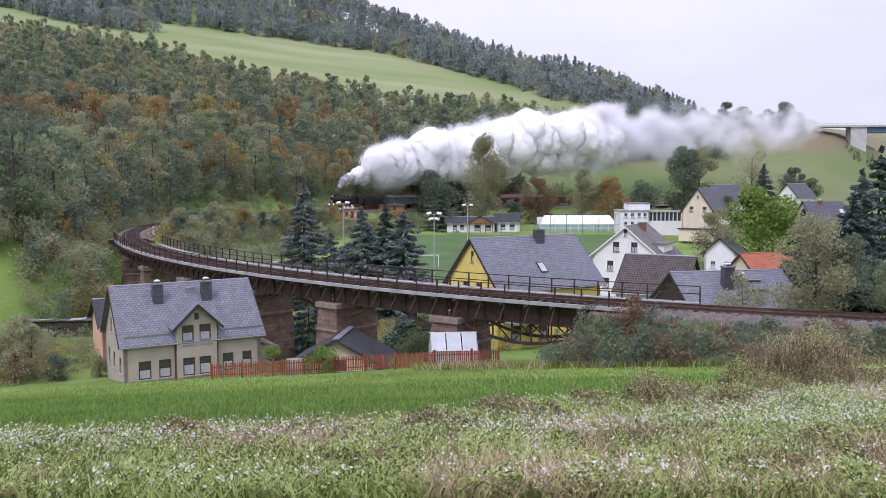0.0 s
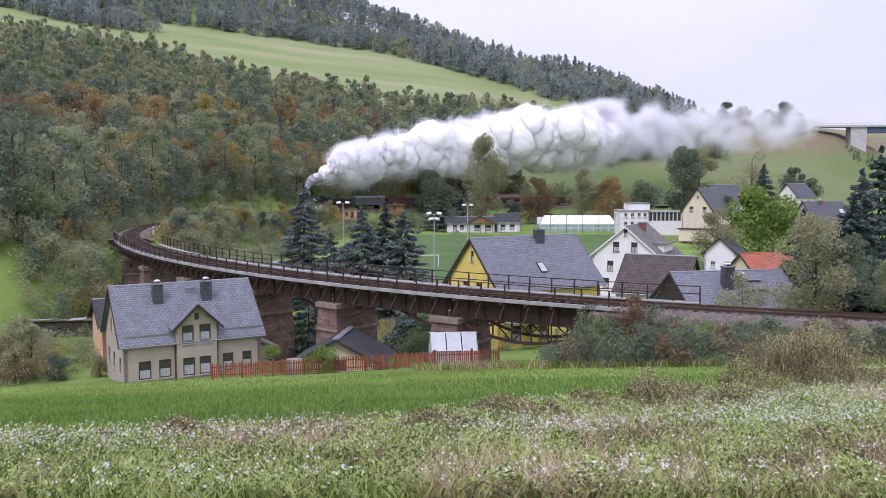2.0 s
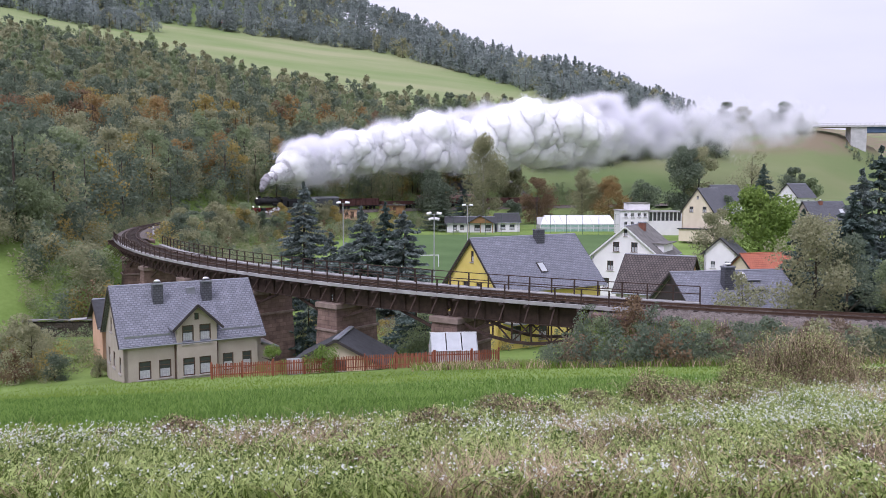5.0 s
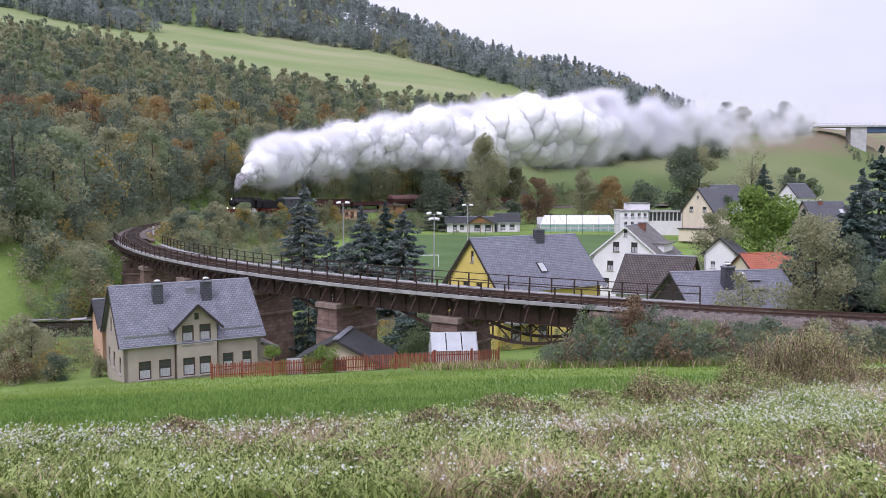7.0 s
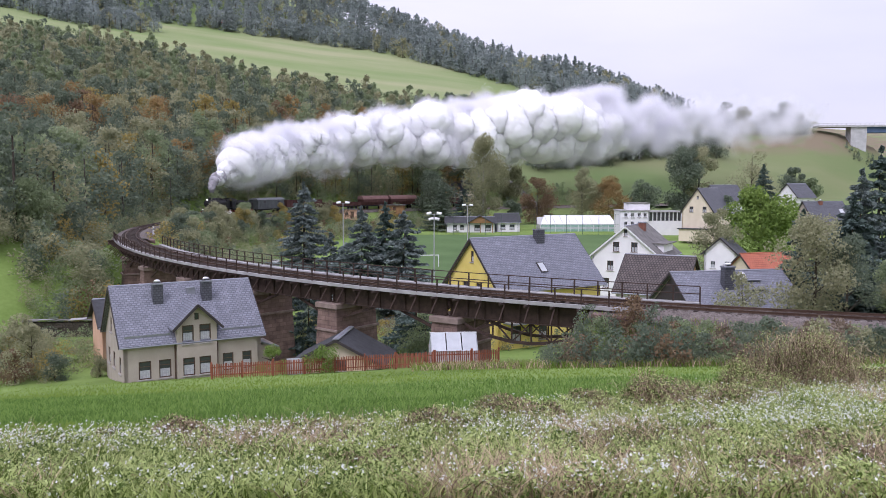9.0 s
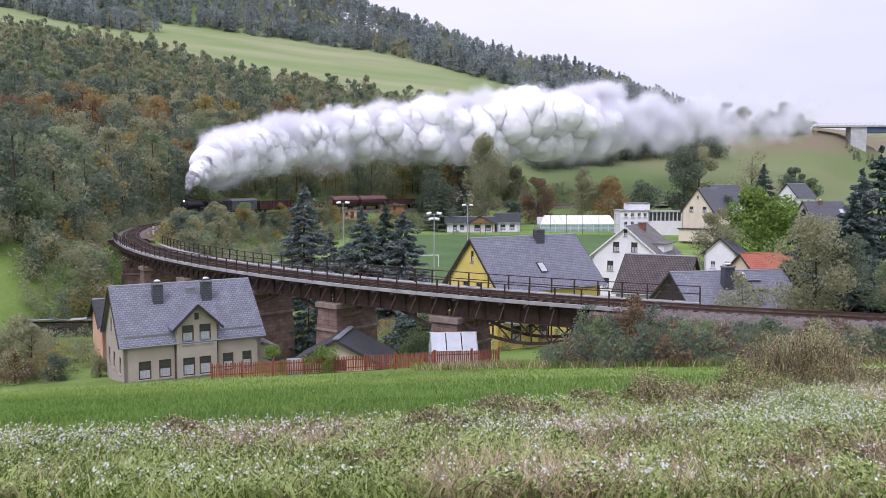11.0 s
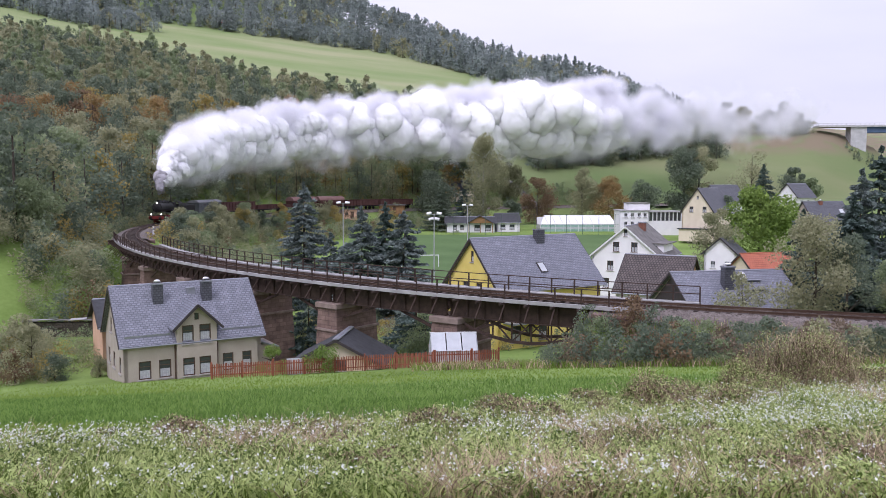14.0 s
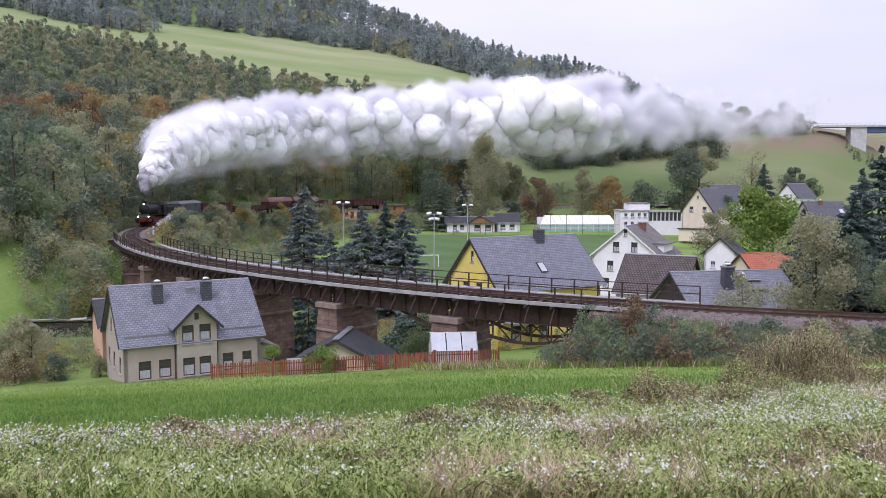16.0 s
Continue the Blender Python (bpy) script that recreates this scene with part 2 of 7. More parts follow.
def prism(bm, outline, z0, z1):
    """An upright prism over an outline given in turn."""
    lo = [bm.verts.new((x, y, z0)) for x, y in outline]
    hi = [bm.verts.new((x, y, z1)) for x, y in outline]
    n = len(outline)
    bm.faces.new(lo[::-1])
    bm.faces.new(hi)
    for i in range(n):
        bm.faces.new((lo[i], lo[(i + 1) % n], hi[(i + 1) % n], hi[i]))
    return bm


def thing(name, m, label, category, group="", kind=""):
    ob = new(name)
    ob.matrix_basis = m
    ob.empty_display_size = 0.3
    return tagged(ob, label, category, group, kind)


# ---- the railway line: a long curve of about 110 to 160 m radius ----
def line_of_track():
    x, y, heading = 25.606 + 22 * math.sin(1.2475), 47.418 - 22 * math.cos(1.2475), 1.24748
    pts = []
    for s in range(-22, 620):
        bend = np.interp(s, [0, 50, 100, 150, 200, 255, 305], [0.00995, 0.00863, 0.00571, 0.00864, 0.00823, 0.0081, 0.0])
        pts.append((x, y))
        if s >= 0:
            heading -= bend
        x, y = x - math.sin(heading), y + math.cos(heading)
    return np.array(pts)


TRACK = line_of_track()


def on_track(s, side=0.0, z=0.0):
    """The place s metres along the line and side metres to its right (seen along it), and the heading's angle."""
    t = min(max(s + 22.0, 0.0), len(TRACK) - 2.001)
    i = int(t)
    a, b = Vector(TRACK[i]), Vector(TRACK[i + 1])
    j = min(i + 2, len(TRACK) - 1)
    d0, d1 = (b - a), Vector(TRACK[j]) - b
    d = d0.lerp(d1, t - i).normalized()
    p = a.lerp(b, t - i)
    return Vector((p.x + d.y * side, p.y - d.x * side, z)), math.atan2(d.y, d.x)


BRIDGE_START, BRIDGE_END = 16.0, 103.0
FOOT = np.array([(-400.0, 40.0), (-52.0, 80.0), (-38.0, 98.0), (-45.0, 118.0)] + [tuple(TRACK[i]) for i in range(130, 640, 12)] + [(700.0, 520.0)])


def signed_gap(x, y, line):
    """Distance from a line of points, positive on its left."""
    best = np.full(x.shape, 1e9)
    sign = np.ones(x.shape)
    for (ax, ay), (bx, by) in zip(line[:-1], line[1:]):
        dx, dy = bx - ax, by - ay
        t = np.clip(((x - ax) * dx + (y - ay) * dy) / (dx * dx + dy * dy), 0, 1)
        gx, gy = x - ax - t * dx, y - ay - t * dy
        g = np.hypot(gx, gy)
        near = g < best - 1e-6
        sign = np.where(near, np.where(dx * gy - dy * gx > 0, 1.0, -1.0), sign)
        best = np.where(near, g, best)
    return best * sign


def ease(a, b, v):
    t = np.clip((v - a) / (b - a), 0, 1)
    return t * t * (3 - 2 * t)


def ground(x, y):
    """The height of the ground: the meadow below the camera, the valley floor, the hill beyond, banks along the line."""
    x, y = np.asarray(x, float), np.asarray(y, float)
    yy = np.maximum(y, -40)
    meadow = 6.0 - 0.1955 * yy + np.where(x < 0, 0.06, 0.035) * np.clip(x, -70, 70) * ease(0, 50, y)
    valley = -8.6 + 3.2 * ease(165, 250, y) + 0.05 * np.maximum(y - 250, 0) * ease(40, 120, x)
    base = np.logaddexp(meadow * 1.4, valley * 1.4) / 1.4
    out = signed_gap(x, y, FOOT)
    k = np.interp(x, [-400, -100, 0, 60, 120, 180, 260, 420], [0.28, 0.28, 0.295, 0.3, 0.25, 0.175, 0.105, 0.09])
    crest = np.interp(x, [-300, -150, 0, 60, 110], [760, 660, 425, 395, 340])
    d = np.maximum(out, 0)
    rise = k * (np.minimum(d, crest) - 0.25 * np.maximum(d - crest, 0)) + 7.0 * (1 - np.exp(-d / 9.0)) * ease(60, 95, y)
    rise = np.maximum(rise, -20) * ease(30, 75, y)
    z = base + rise
    z = z + 1.2 * np.sin(x * 0.021 + 1.0) * np.sin(y * 0.017) * ease(300, 500, y)
    edge = np.interp(x, [-420, -310, -248, -180, -126, -64, 7, 48, 71, 120], [640, 665, 742, 752, 768, 748, 672, 612, 540, 500])
    z = z + np.interp(x, [-400, -150, -80, 30, 110], [46, 43, 28, 5, 0]) * ease(0, 110, y - edge)
    road = np.abs(signed_gap(x, y, np.array([(90.0, 530.0), (180.0, 492.0), (231.0, 475.0)])))
    z = np.maximum(z, 38.5 - 0.38 * np.maximum(road - 5, 0) - 60 * ease(243, 310, x))
    gap = np.abs(signed_gap(x, y, TRACK[::6]))
    t = np.argmin((x[..., None] - TRACK[::6, 0]) ** 2 + (y[..., None] - TRACK[::6, 1]) ** 2, axis=-1) * 6 - 22
    solid = np.where((t < BRIDGE_START + 1.5) | (t > BRIDGE_END - 2), 1.0, 0.0)
    bank = -0.75 - 0.62 * np.maximum(gap - 2.7, 0)
    z = np.where(solid > 0, np.maximum(z, bank), z)
    cut = -0.75 + 0.75 * np.maximum(gap - 3.4, 0)
    z = np.where(gap < 60, np.minimum(z, np.where(solid > 0, cut, -2.5 + 0.2 * gap + 90 * (gap > 12))), z)
    return z


def height(x, y):
    return float(ground(np.array([x]), np.array([y]))[0])


def spaced(stops):
    """Grid lines whose spacing changes from stretch to stretch: (from, to, step)."""
    out = []
    for a, b, step in stops:
        out += list(np.arange(a, b, step))
    return np.array(out + [stops[-1][1]])


def build_ground():
    xs = spaced([(-3000, -500, 250), (-500, -100, 10), (-100, 110, 1.5), (110, 500, 10), (500, 3000, 250)])
    ys = spaced([(-400, -40, 60), (-40, 8, 4), (8, 130, 1.5), (130, 300, 2.5), (300, 800, 10), (800, 4200, 200)])
    gx, gy = np.meshgrid(xs, ys)
    gz = ground(gx, gy)
    nx, ny = len(xs), len(ys)
    verts = np.stack([gx, gy, gz], -1).reshape(-1, 3)
    i = (np.arange(ny - 1)[:, None] * nx + np.arange(nx - 1)[None, :]).ravel()
    faces = np.stack([i, i + 1, i + nx + 1, i + nx], 1)
    ob = link_mesh("ground", verts.tolist(), faces.tolist(), ground_material(), smooth=True)
    tagged(ob, "grassy valley ground with mown meadows and a steep far hillside", "ground", kind="structure")


def ground_material():
    """Grass in broad mown strips; bare earth and short turf mixed in at two scales."""
    m = material("meadow_turf", (0.125, 0.19, 0.045), (0.2, 0.285, 0.08), 0.12, 0.95, 0.8, 2.5, spread=0.2, depth=0.08, spec=0.1)
    n, l = m.node_tree.nodes, m.node_tree.links
    b = n["Principled BSDF"]
    ramp = next(v for v in n if v.bl_idname == "ShaderNodeValToRGB")
    co = next(v for v in n if v.bl_idname == "ShaderNodeTexCoord")
    sep = n.new("ShaderNodeSeparateXYZ")
    l.new(co.outputs["Object"], sep.inputs[0])
    # pale dry hay meadow on the far hill, grown strips of different mowing
    dry = n.new("ShaderNodeTexNoise")
    dry.inputs["Scale"].default_value, dry.inputs["Detail"].default_value = 0.012, 6.0
    mp = n.new("ShaderNodeMapping")
    mp.inputs["Rotation"].default_value = (0, 0, radians(28))
    mp.inputs["Scale"].default_value = (0.5, 1.4, 1.0)
    l.new(co.outputs["Object"], mp.inputs["Vector"])
    l.new(mp.outputs["Vector"], dry.inputs["Vector"])
    cr = n.new("ShaderNodeValToRGB")
    cr.color_ramp.elements[0].position, cr.color_ramp.elements[1].position = 0.36, 0.66
    cr.color_ramp.elements[0].color, cr.color_ramp.elements[1].color = (0.115, 0.175, 0.062, 1), (0.195, 0.21, 0.105, 1)
    l.new(dry.outputs["Fac"], cr.inputs["Fac"])
    far = n.new("ShaderNodeMapRange")
    far.inputs["From Min"].default_value, far.inputs["From Max"].default_value = 240.0, 330.0
    l.new(sep.outputs["Y"], far.inputs["Value"])
    mix = n.new("ShaderNodeMix")
    mix.data_type = "RGBA"
    l.new(far.outputs["Result"], mix.inputs["Factor"])
    l.new(ramp.outputs["Color"], mix.inputs["A"])
    l.new(cr.outputs["Color"], mix.inputs["B"])
    # the mown hay meadow high on the hill is paler
    hay = n.new("ShaderNodeValToRGB")
    hay.color_ramp.elements[0].position, hay.color_ramp.elements[1].position = 0.36, 0.66
    hay.color_ramp.elements[0].color, hay.color_ramp.elements[1].color = (0.175, 0.24, 0.09, 1), (0.29, 0.3, 0.165, 1)
    l.new(dry.outputs["Fac"], hay.inputs["Fac"])
    high = n.new("ShaderNodeMapRange")
    high.inputs["From Min"].default_value, high.inputs["From Max"].default_value = 40.0, 56.0
    l.new(sep.outputs["Z"], high.inputs["Value"])
    upper_mix = n.new("ShaderNodeMix")
    upper_mix.data_type = "RGBA"
    l.new(high.outputs["Result"], upper_mix.inputs["Factor"])
    l.new(mix.outputs["Result"], upper_mix.inputs["A"])
    l.new(hay.outputs["Color"], upper_mix.inputs["B"])
    mix = upper_mix
    # withered tan grass on top of the pasture
    tan = None
    for axis, lo, hi in (("X", 128.0, 150.0), ("Z", 22.0, 28.0)):
        step = n.new("ShaderNodeMapRange")
        step.inputs["From Min"].default_value, step.inputs["From Max"].default_value = lo, hi
        l.new(sep.outputs[axis], step.inputs["Value"])
        if tan is None:
            tan = step.outputs["Result"]
        else:
            both = n.new("ShaderNodeMath")
            both.operation = "MULTIPLY"
            l.new(tan, both.inputs[0])
            l.new(step.outputs["Result"], both.inputs[1])
            tan = both.outputs[0]
    rough = n.new("ShaderNodeTexNoise")
    rough.inputs["Scale"].default_value, rough.inputs["Detail"].default_value = 0.07, 7.0
    l.new(co.outputs["Object"], rough.inputs["Vector"])
    weigh = n.new("ShaderNodeMath")
    weigh.operation = "MULTIPLY"
    l.new(tan, weigh.inputs[0])
    spots = n.new("ShaderNodeMapRange")
    spots.inputs["From Min"].default_value, spots.inputs["From Max"].default_value = 0.36, 0.52
    l.new(rough.outputs["Fac"], spots.inputs["Value"])
    l.new(spots.outputs["Result"], weigh.inputs[1])
    withered = n.new("ShaderNodeMix")
    withered.data_type = "RGBA"
    withered.inputs["B"].default_value = (0.2, 0.165, 0.11, 1)
    l.new(weigh.outputs[0], withered.inputs["Factor"])
    l.new(mix.outputs["Result"], withered.inputs["A"])
    l.new(withered.outputs["Result"], b.inputs["Base Color"])
    return m


def laid_sheet(name, outline_of, u, v, mat, label, category, lift=0.04):
    """A sheet that follows the ground just above it; outline_of gives a place for two shares of its sides."""
    pts = np.array([outline_of(i / u, j / v) for j in range(v + 1) for i in range(u + 1)])
    zs = ground(pts[:, 0], pts[:, 1]) + lift
    faces = [(j * (u + 1) + i, j * (u + 1) + i + 1, (j + 1) * (u + 1) + i + 1, (j + 1) * (u + 1) + i) for j in range(v) for i in range(u)]
    ob = link_mesh(name, np.column_stack([pts, zs]).tolist(), faces, mat, smooth=True)
    return tagged(ob, label, category, kind="structure")


build_ground()
laid_sheet("pitch", lambda a, b: (-24 + 78 * a, 128 + 94 * b), 60, 60, material("short_pitch_turf", (0.07, 0.12, 0.045), (0.105, 0.165, 0.065), 0.1, 0.95, 0.5, 3.0, spec=0.1), "dark green mown sports pitch", "sports pitch", 0.1)
laid_sheet("lane", lambda a, b: (17.5 + 16.5 * b + 3.2 * a, 331 - 34 * b + 1.5 * a), 4, 24, material("grey_lane_asphalt", (0.16, 0.155, 0.15), (0.24, 0.23, 0.225), 0.5, 0.9, 0.3), "grey asphalt lane climbing the slope", "lane", 0.08)


# ---- the track: rails, sleepers, ballast ----
def strip_along(bm, s0, s1, step, side0, side1, z0, z1):
    """A band with a rectangular section that follows the line."""
    n = max(2, int(round((s1 - s0) / step)) + 1)
    rows = []
    for i in range(n):
        s = s0 + (s1 - s0) * i / (n - 1)
        a, b = on_track(s, side0)[0], on_track(s, side1)[0]
        rows.append([bm.verts.new((p.x, p.y, z)) for p, z in ((a, z0), (b, z0), (b, z1), (a, z1))])
    for r, q in zip(rows[:-1], rows[1:]):
        for j in range(4):
            bm.faces.new((r[j], r[(j + 1) % 4], q[(j + 1) % 4], q[j]))
    bm.faces.new(rows[0][::-1])
    bm.faces.new(rows[-1])
    return bm


def build_track():
    track = thing("railway_track", pose(0, 0, 0), "single curved railway track with brown worn rails on dark sleepers", "railway track", kind="structure")
    for side in (-0.7525, 0.7525):
        bm = bmesh.new()
        strip_along(bm, -21, 590, 2.5, side - 0.036, side + 0.036, -0.05, 0.0)
        strip_along(bm, -21, 590, 2.5, side - 0.012, side + 0.012, -0.14, -0.05)
        strip_along(bm, -21, 590, 2.5, side - 0.07, side + 0.07, -0.165, -0.14)
        part("rail", bm, M["rail"], track)
    for name, a, b in (("ballast_bed", -21.5, BRIDGE_START + 0.5), ("ballast_bed", BRIDGE_END - 0.5, 590)):
        bm = bmesh.new()
        n = int((b - a) / 2)
        rows = []
        for i in range(n + 1):
            s = a + (b - a) * i / n
            rows.append([bm.verts.new(on_track(s, w, z)[0]) for w, z in ((-2.9, -0.8), (-2.0, -0.24), (-1.5, -0.2), (1.5, -0.2), (2.0, -0.24), (3.2, -0.98))])
        for r, q in zip(rows[:-1], rows[1:]):
            for j in range(5):
                bm.faces.new((r[j], r[j + 1], q[j + 1], q[j]))
        part(name, bm, M["ballast"], track, "grey-brown crushed stone ballast")
    me = None
    for i in range(290):
        s = -20 + i * 0.63
        if me is None:
            ob = part("sleeper", boxes((-0.13, -1.3, -0.33, 0.13, 1.3, -0.166)), M["sleeper"], track)
            me = ob.data
        else:
            ob = new("sleeper", me)
            ob.parent = track
        p, a = on_track(s)
        ob.matrix_basis = Matrix.Translation(p) @ Matrix.Rotation(a, 4, "Z")
    # loose stones on the near shoulder
    rng = np.random.default_rng(5)
    vs, fs = [], []
    tet = np.array([(1, 0, -0.5), (-0.5, 0.9, -0.5), (-0.5, -0.9, -0.5), (0, 0, 0.7)])
    for i in range(5200):
        s = rng.uniform(-20, BRIDGE_START)
        w = -rng.uniform(1.35, 3.5)
        p = on_track(s, w)[0]
        z = -0.2 - max(0, -w - 1.9) * 0.62
        a = rng.uniform(0, 6.28)
        c, q = math.cos(a), math.sin(a)
        t = tet * rng.uniform(0.04, 0.085)
        k = len(vs)
        vs += [(p.x + c * x - q * y, p.y + q * x + c * y, z + h) for x, y, h in t]
        fs += [(k, k + 2, k + 1), (k, k + 1, k + 3), (k + 1, k + 2, k + 3), (k + 2, k, k + 3)]
    tagged(link_mesh("loose_ballast", vs, fs, M["stones"], track), "loose grey and rust-tinted ballast stones", kind="stuff")


# ---- the viaduct: masonry piers, plate girders, side walks with railings ----
PIERS = (27.2, 38.6, 50.0, 62.5, 76.5, 90.0)


def build_viaduct():
    via = thing("railway_viaduct", pose(0, 0, 0), "curved steel girder railway viaduct on brown masonry piers", "railway bridge", kind="structure")
    joints = (BRIDGE_START,) + PIERS + (BRIDGE_END,)
    for a, b in zip(joints[:-1], joints[1:]):
        for side in (-1.55, 1.55):
            bm = bmesh.new()
            strip_along(bm, a + 0.12, b - 0.12, 3, side - 0.02, side + 0.02, -1.7, -0.4)
            strip_along(bm, a + 0.12, b - 0.12, 3, side - 0.2, side + 0.2, -0.4, -0.35)
            strip_along(bm, a + 0.12, b - 0.12, 3, side - 0.2, side + 0.2, -1.75, -1.7)
            n = int((b - a) / 1.25)
            out = math.copysign(0.16, side)
            for i in range(n + 1):
                s = a + 0.2 + (b - a - 0.4) * i / n
                bar(bm, on_track(s, side + out / 2, -1.7)[0], on_track(s, side + out / 2, -0.4)[0], 0.08, 0.16)
            part("girder", bm, M["rust"], via, "brown riveted plate girder with upright stiffeners")
        # cross frames under the deck
        bm = bmesh.new()
        n = int((b - a) / 2.5)
        for i in range(n + 1):
            s = a + 0.5 + (b - a - 1.0) * i / n
            bar(bm, on_track(s, -1.5, -0.5)[0], on_track(s, 1.5, -1.6)[0], 0.08)
            bar(bm, on_track(s, 1.5, -0.5)[0], on_track(s, -1.5, -1.6)[0], 0.08)
            bar(bm, on_track(s, -1.5, -0.48)[0], on_track(s, 1.5, -0.48)[0], 0.14)
        part("cross_frame", bm, M["rust"], via)
    # the first span stiffened by a hanging chord
    a, b = BRIDGE_START + 0.5, PIERS[0] - 0.6
    for side in (-1.45, 1.45):
        bm = bmesh.new()
        n = 7
        pts = []
        for i in range(n + 1):
            t = i / n
            s = a + (b - a) * t
            pts.append((s, -1.95 - 1.2 * math.sin(math.pi * t) ** 0.8))
        for (s, z), (s2, z2) in zip(pts[:-1], pts[1:]):
            bar(bm, on_track(s, side, z)[0], on_track(s2, side, z2)[0], 0.15, 0.2)
        for i, (s, z) in enumerate(pts[1:-1]):
            bar(bm, on_track(s, side, z)[0], on_track(s, side, -1.72)[0], 0.11)
            if i < n - 2:
                s2, z2 = pts[i + 2]
                if i % 2:
                    bar(bm, on_track(s, side, z)[0], on_track(s2, side, -1.74)[0], 0.09)
                else:
                    bar(bm, on_track(s, side, -1.74)[0], on_track(s2, side, z2)[0], 0.09)
        part("hanging_chord", bm, M["rust"], via, "dark bowed truss chord under the span")
    # struts from the piers to the girders
    for s in PIERS:
        for d in (-1, 1):
            bm = bmesh.new()
            bar(bm, on_track(s + d * 1.0, -1.4, -2.9)[0], on_track(s + d * 4.4, -1.4, -1.75)[0], 0.16, 0.2)
            bar(bm, on_track(s + d * 3.0, -1.4, -2.25)[0], on_track(s + d * 3.0, -1.4, -1.75)[0], 0.1)
            part("pier_strut", bm, M["rust"], via)
    # piers
    for s in PIERS:
        p, a = on_track(s)
        base = height(p.x, p.y) - 1.0
        m = Matrix.Translation((p.x, p.y, 0)) @ Matrix.Rotation(a, 4, "Z")
        bm = bmesh.new()
        lo = [(-1.35, -2.45), (1.35, -2.45), (1.35, 2.45), (-1.35, 2.45)]
        top = [bm.verts.new((x * 0.8, y * 0.88, -2.2)) for x, y in lo]
        bot = [bm.verts.new((x, y, base)) for x, y in lo]
        for i in range(4):
            bm.faces.new((bot[i], bot[(i + 1) % 4], top[(i + 1) % 4], top[i]))
        bm.faces.new(top)
        bm.transform(m)
        pier = part("pier", bm, M["masonry"], via, "tapering brown masonry pier")
        bm = boxes((-1.25, -2.35, -2.2, 1.25, 2.35, -1.76))
        bm.transform(m)
        part("pier_cap", bm, M["masonry_cap"], pier, "projecting sandstone cap", bevel=0.05)
        bm = boxes((-1.27, -2.36, -4.0, 1.27, 2.36, -3.82))
        bm.transform(m)
        part("string_course", bm, M["masonry_cap"], pier)
    for s in (BRIDGE_START - 1.2, BRIDGE_END + 1.2):
        p, a = on_track(s)
        bm = boxes((-1.4, -3.2, -7.5, 1.4, 3.2, -0.5))
        bm.transform(Matrix.Translation((p.x, p.y, 0)) @ Matrix.Rotation(a, 4, "Z"))
        part("abutment", bm, M["masonry"], via)
    # side walks of boards, their brackets, posts and rails
    for near, w0, w1, z, s0, s1 in ((1, -2.4, -2.02, -0.12, BRIDGE_START - 2.5, BRIDGE_END - 1.0), (0, 2.06, 2.5, -0.12, BRIDGE_START - 5.5, BRIDGE_END - 15.0)):
        n = int((s1 - s0) / 4.0)
        edge = w0 if near else w1
        for i in range(n):
            a, b = s0 + (s1 - s0) * i / n + 0.015, s0 + (s1 - s0) * (i + 1) / n - 0.015
            bm = bmesh.new()
            strip_along(bm, a, b, 2, w0, w1, z - 0.1, z)
            part("walkway_board", bm, M["walk_grey"], via, "weathered pale grey walkway board")
        for i in range(n):
            a, b = s0 + (s1 - s0) * i / n + 0.02, s0 + (s1 - s0) * (i + 1) / n - 0.02
            for k in range(3):
                bm = bmesh.new()
                w = 1.36 + k * 0.22
                strip_along(bm, a, b, 2, -w - 0.2 if near else w, -w if near else w + 0.2, z - 0.16, z - 0.09)
                part("deck_plank", bm, M["sleeper"], via, "dark brown deck plank")
        bm = bmesh.new()
        lip = -0.06 if near else 0.06
        strip_along(bm, s0, s1, 3, min(edge, edge + lip), max(edge, edge + lip), z - 0.2, z + 0.04)
        part("walkway_edge", bm, M["walk_grey"], via, "pale edge plate of the walkway")
        for h in (0.55, 1.05):
            bm = bmesh.new()
            strip_along(bm, s0, s1, 2, edge - 0.03, edge + 0.03, z + h - 0.03, z + h + 0.03)
            part("handrail", bm, M["rust"], via)
        posts = int((s1 - s0) / 1.75)
        post = None
        brace = None
        for i in range(posts + 1):
            s = s0 + (s1 - s0) * i / posts
            p, a = on_track(s, edge)
            m = Matrix.Translation((p.x, p.y, z)) @ Matrix.Rotation(a, 4, "Z")
            if post is None:
                ob = part("railing_post", boxes((-0.045, -0.045, -0.35, 0.045, 0.045, 1.05)), M["rust"], via)
                post = ob.data
            else:
                ob = new("railing_post", post)
                ob.parent = via
            ob.matrix_basis = m
            if BRIDGE_START < s < BRIDGE_END:
                if brace is None:
                    bm = bmesh.new()
                    d = -1 if near else 1
                    bar(bm, (0, 0, -0.24), (0, -d * 0.8, -0.24), 0.09, 0.12)
                    bar(bm, (0, 0, -0.3), (0, -d * 0.75, -1.3), 0.08)
                    ob = part("bracket", bm, M["rust"], via)
                    brace = ob.data
                else:
                    ob = new("bracket", brace)
                    ob.parent = via
                ob.matrix_basis = m


M["fence_green"] = material("dark_green_post_paint", (0.05, 0.09, 0.07), (0.08, 0.13, 0.1), 2.0, 0.6, 0.1)
M["stones"] = material("stone_mix", (0.09, 0.075, 0.07), (0.27, 0.235, 0.215), 0.5, 0.95, 0.2, per="island")
build_track()
build_viaduct()


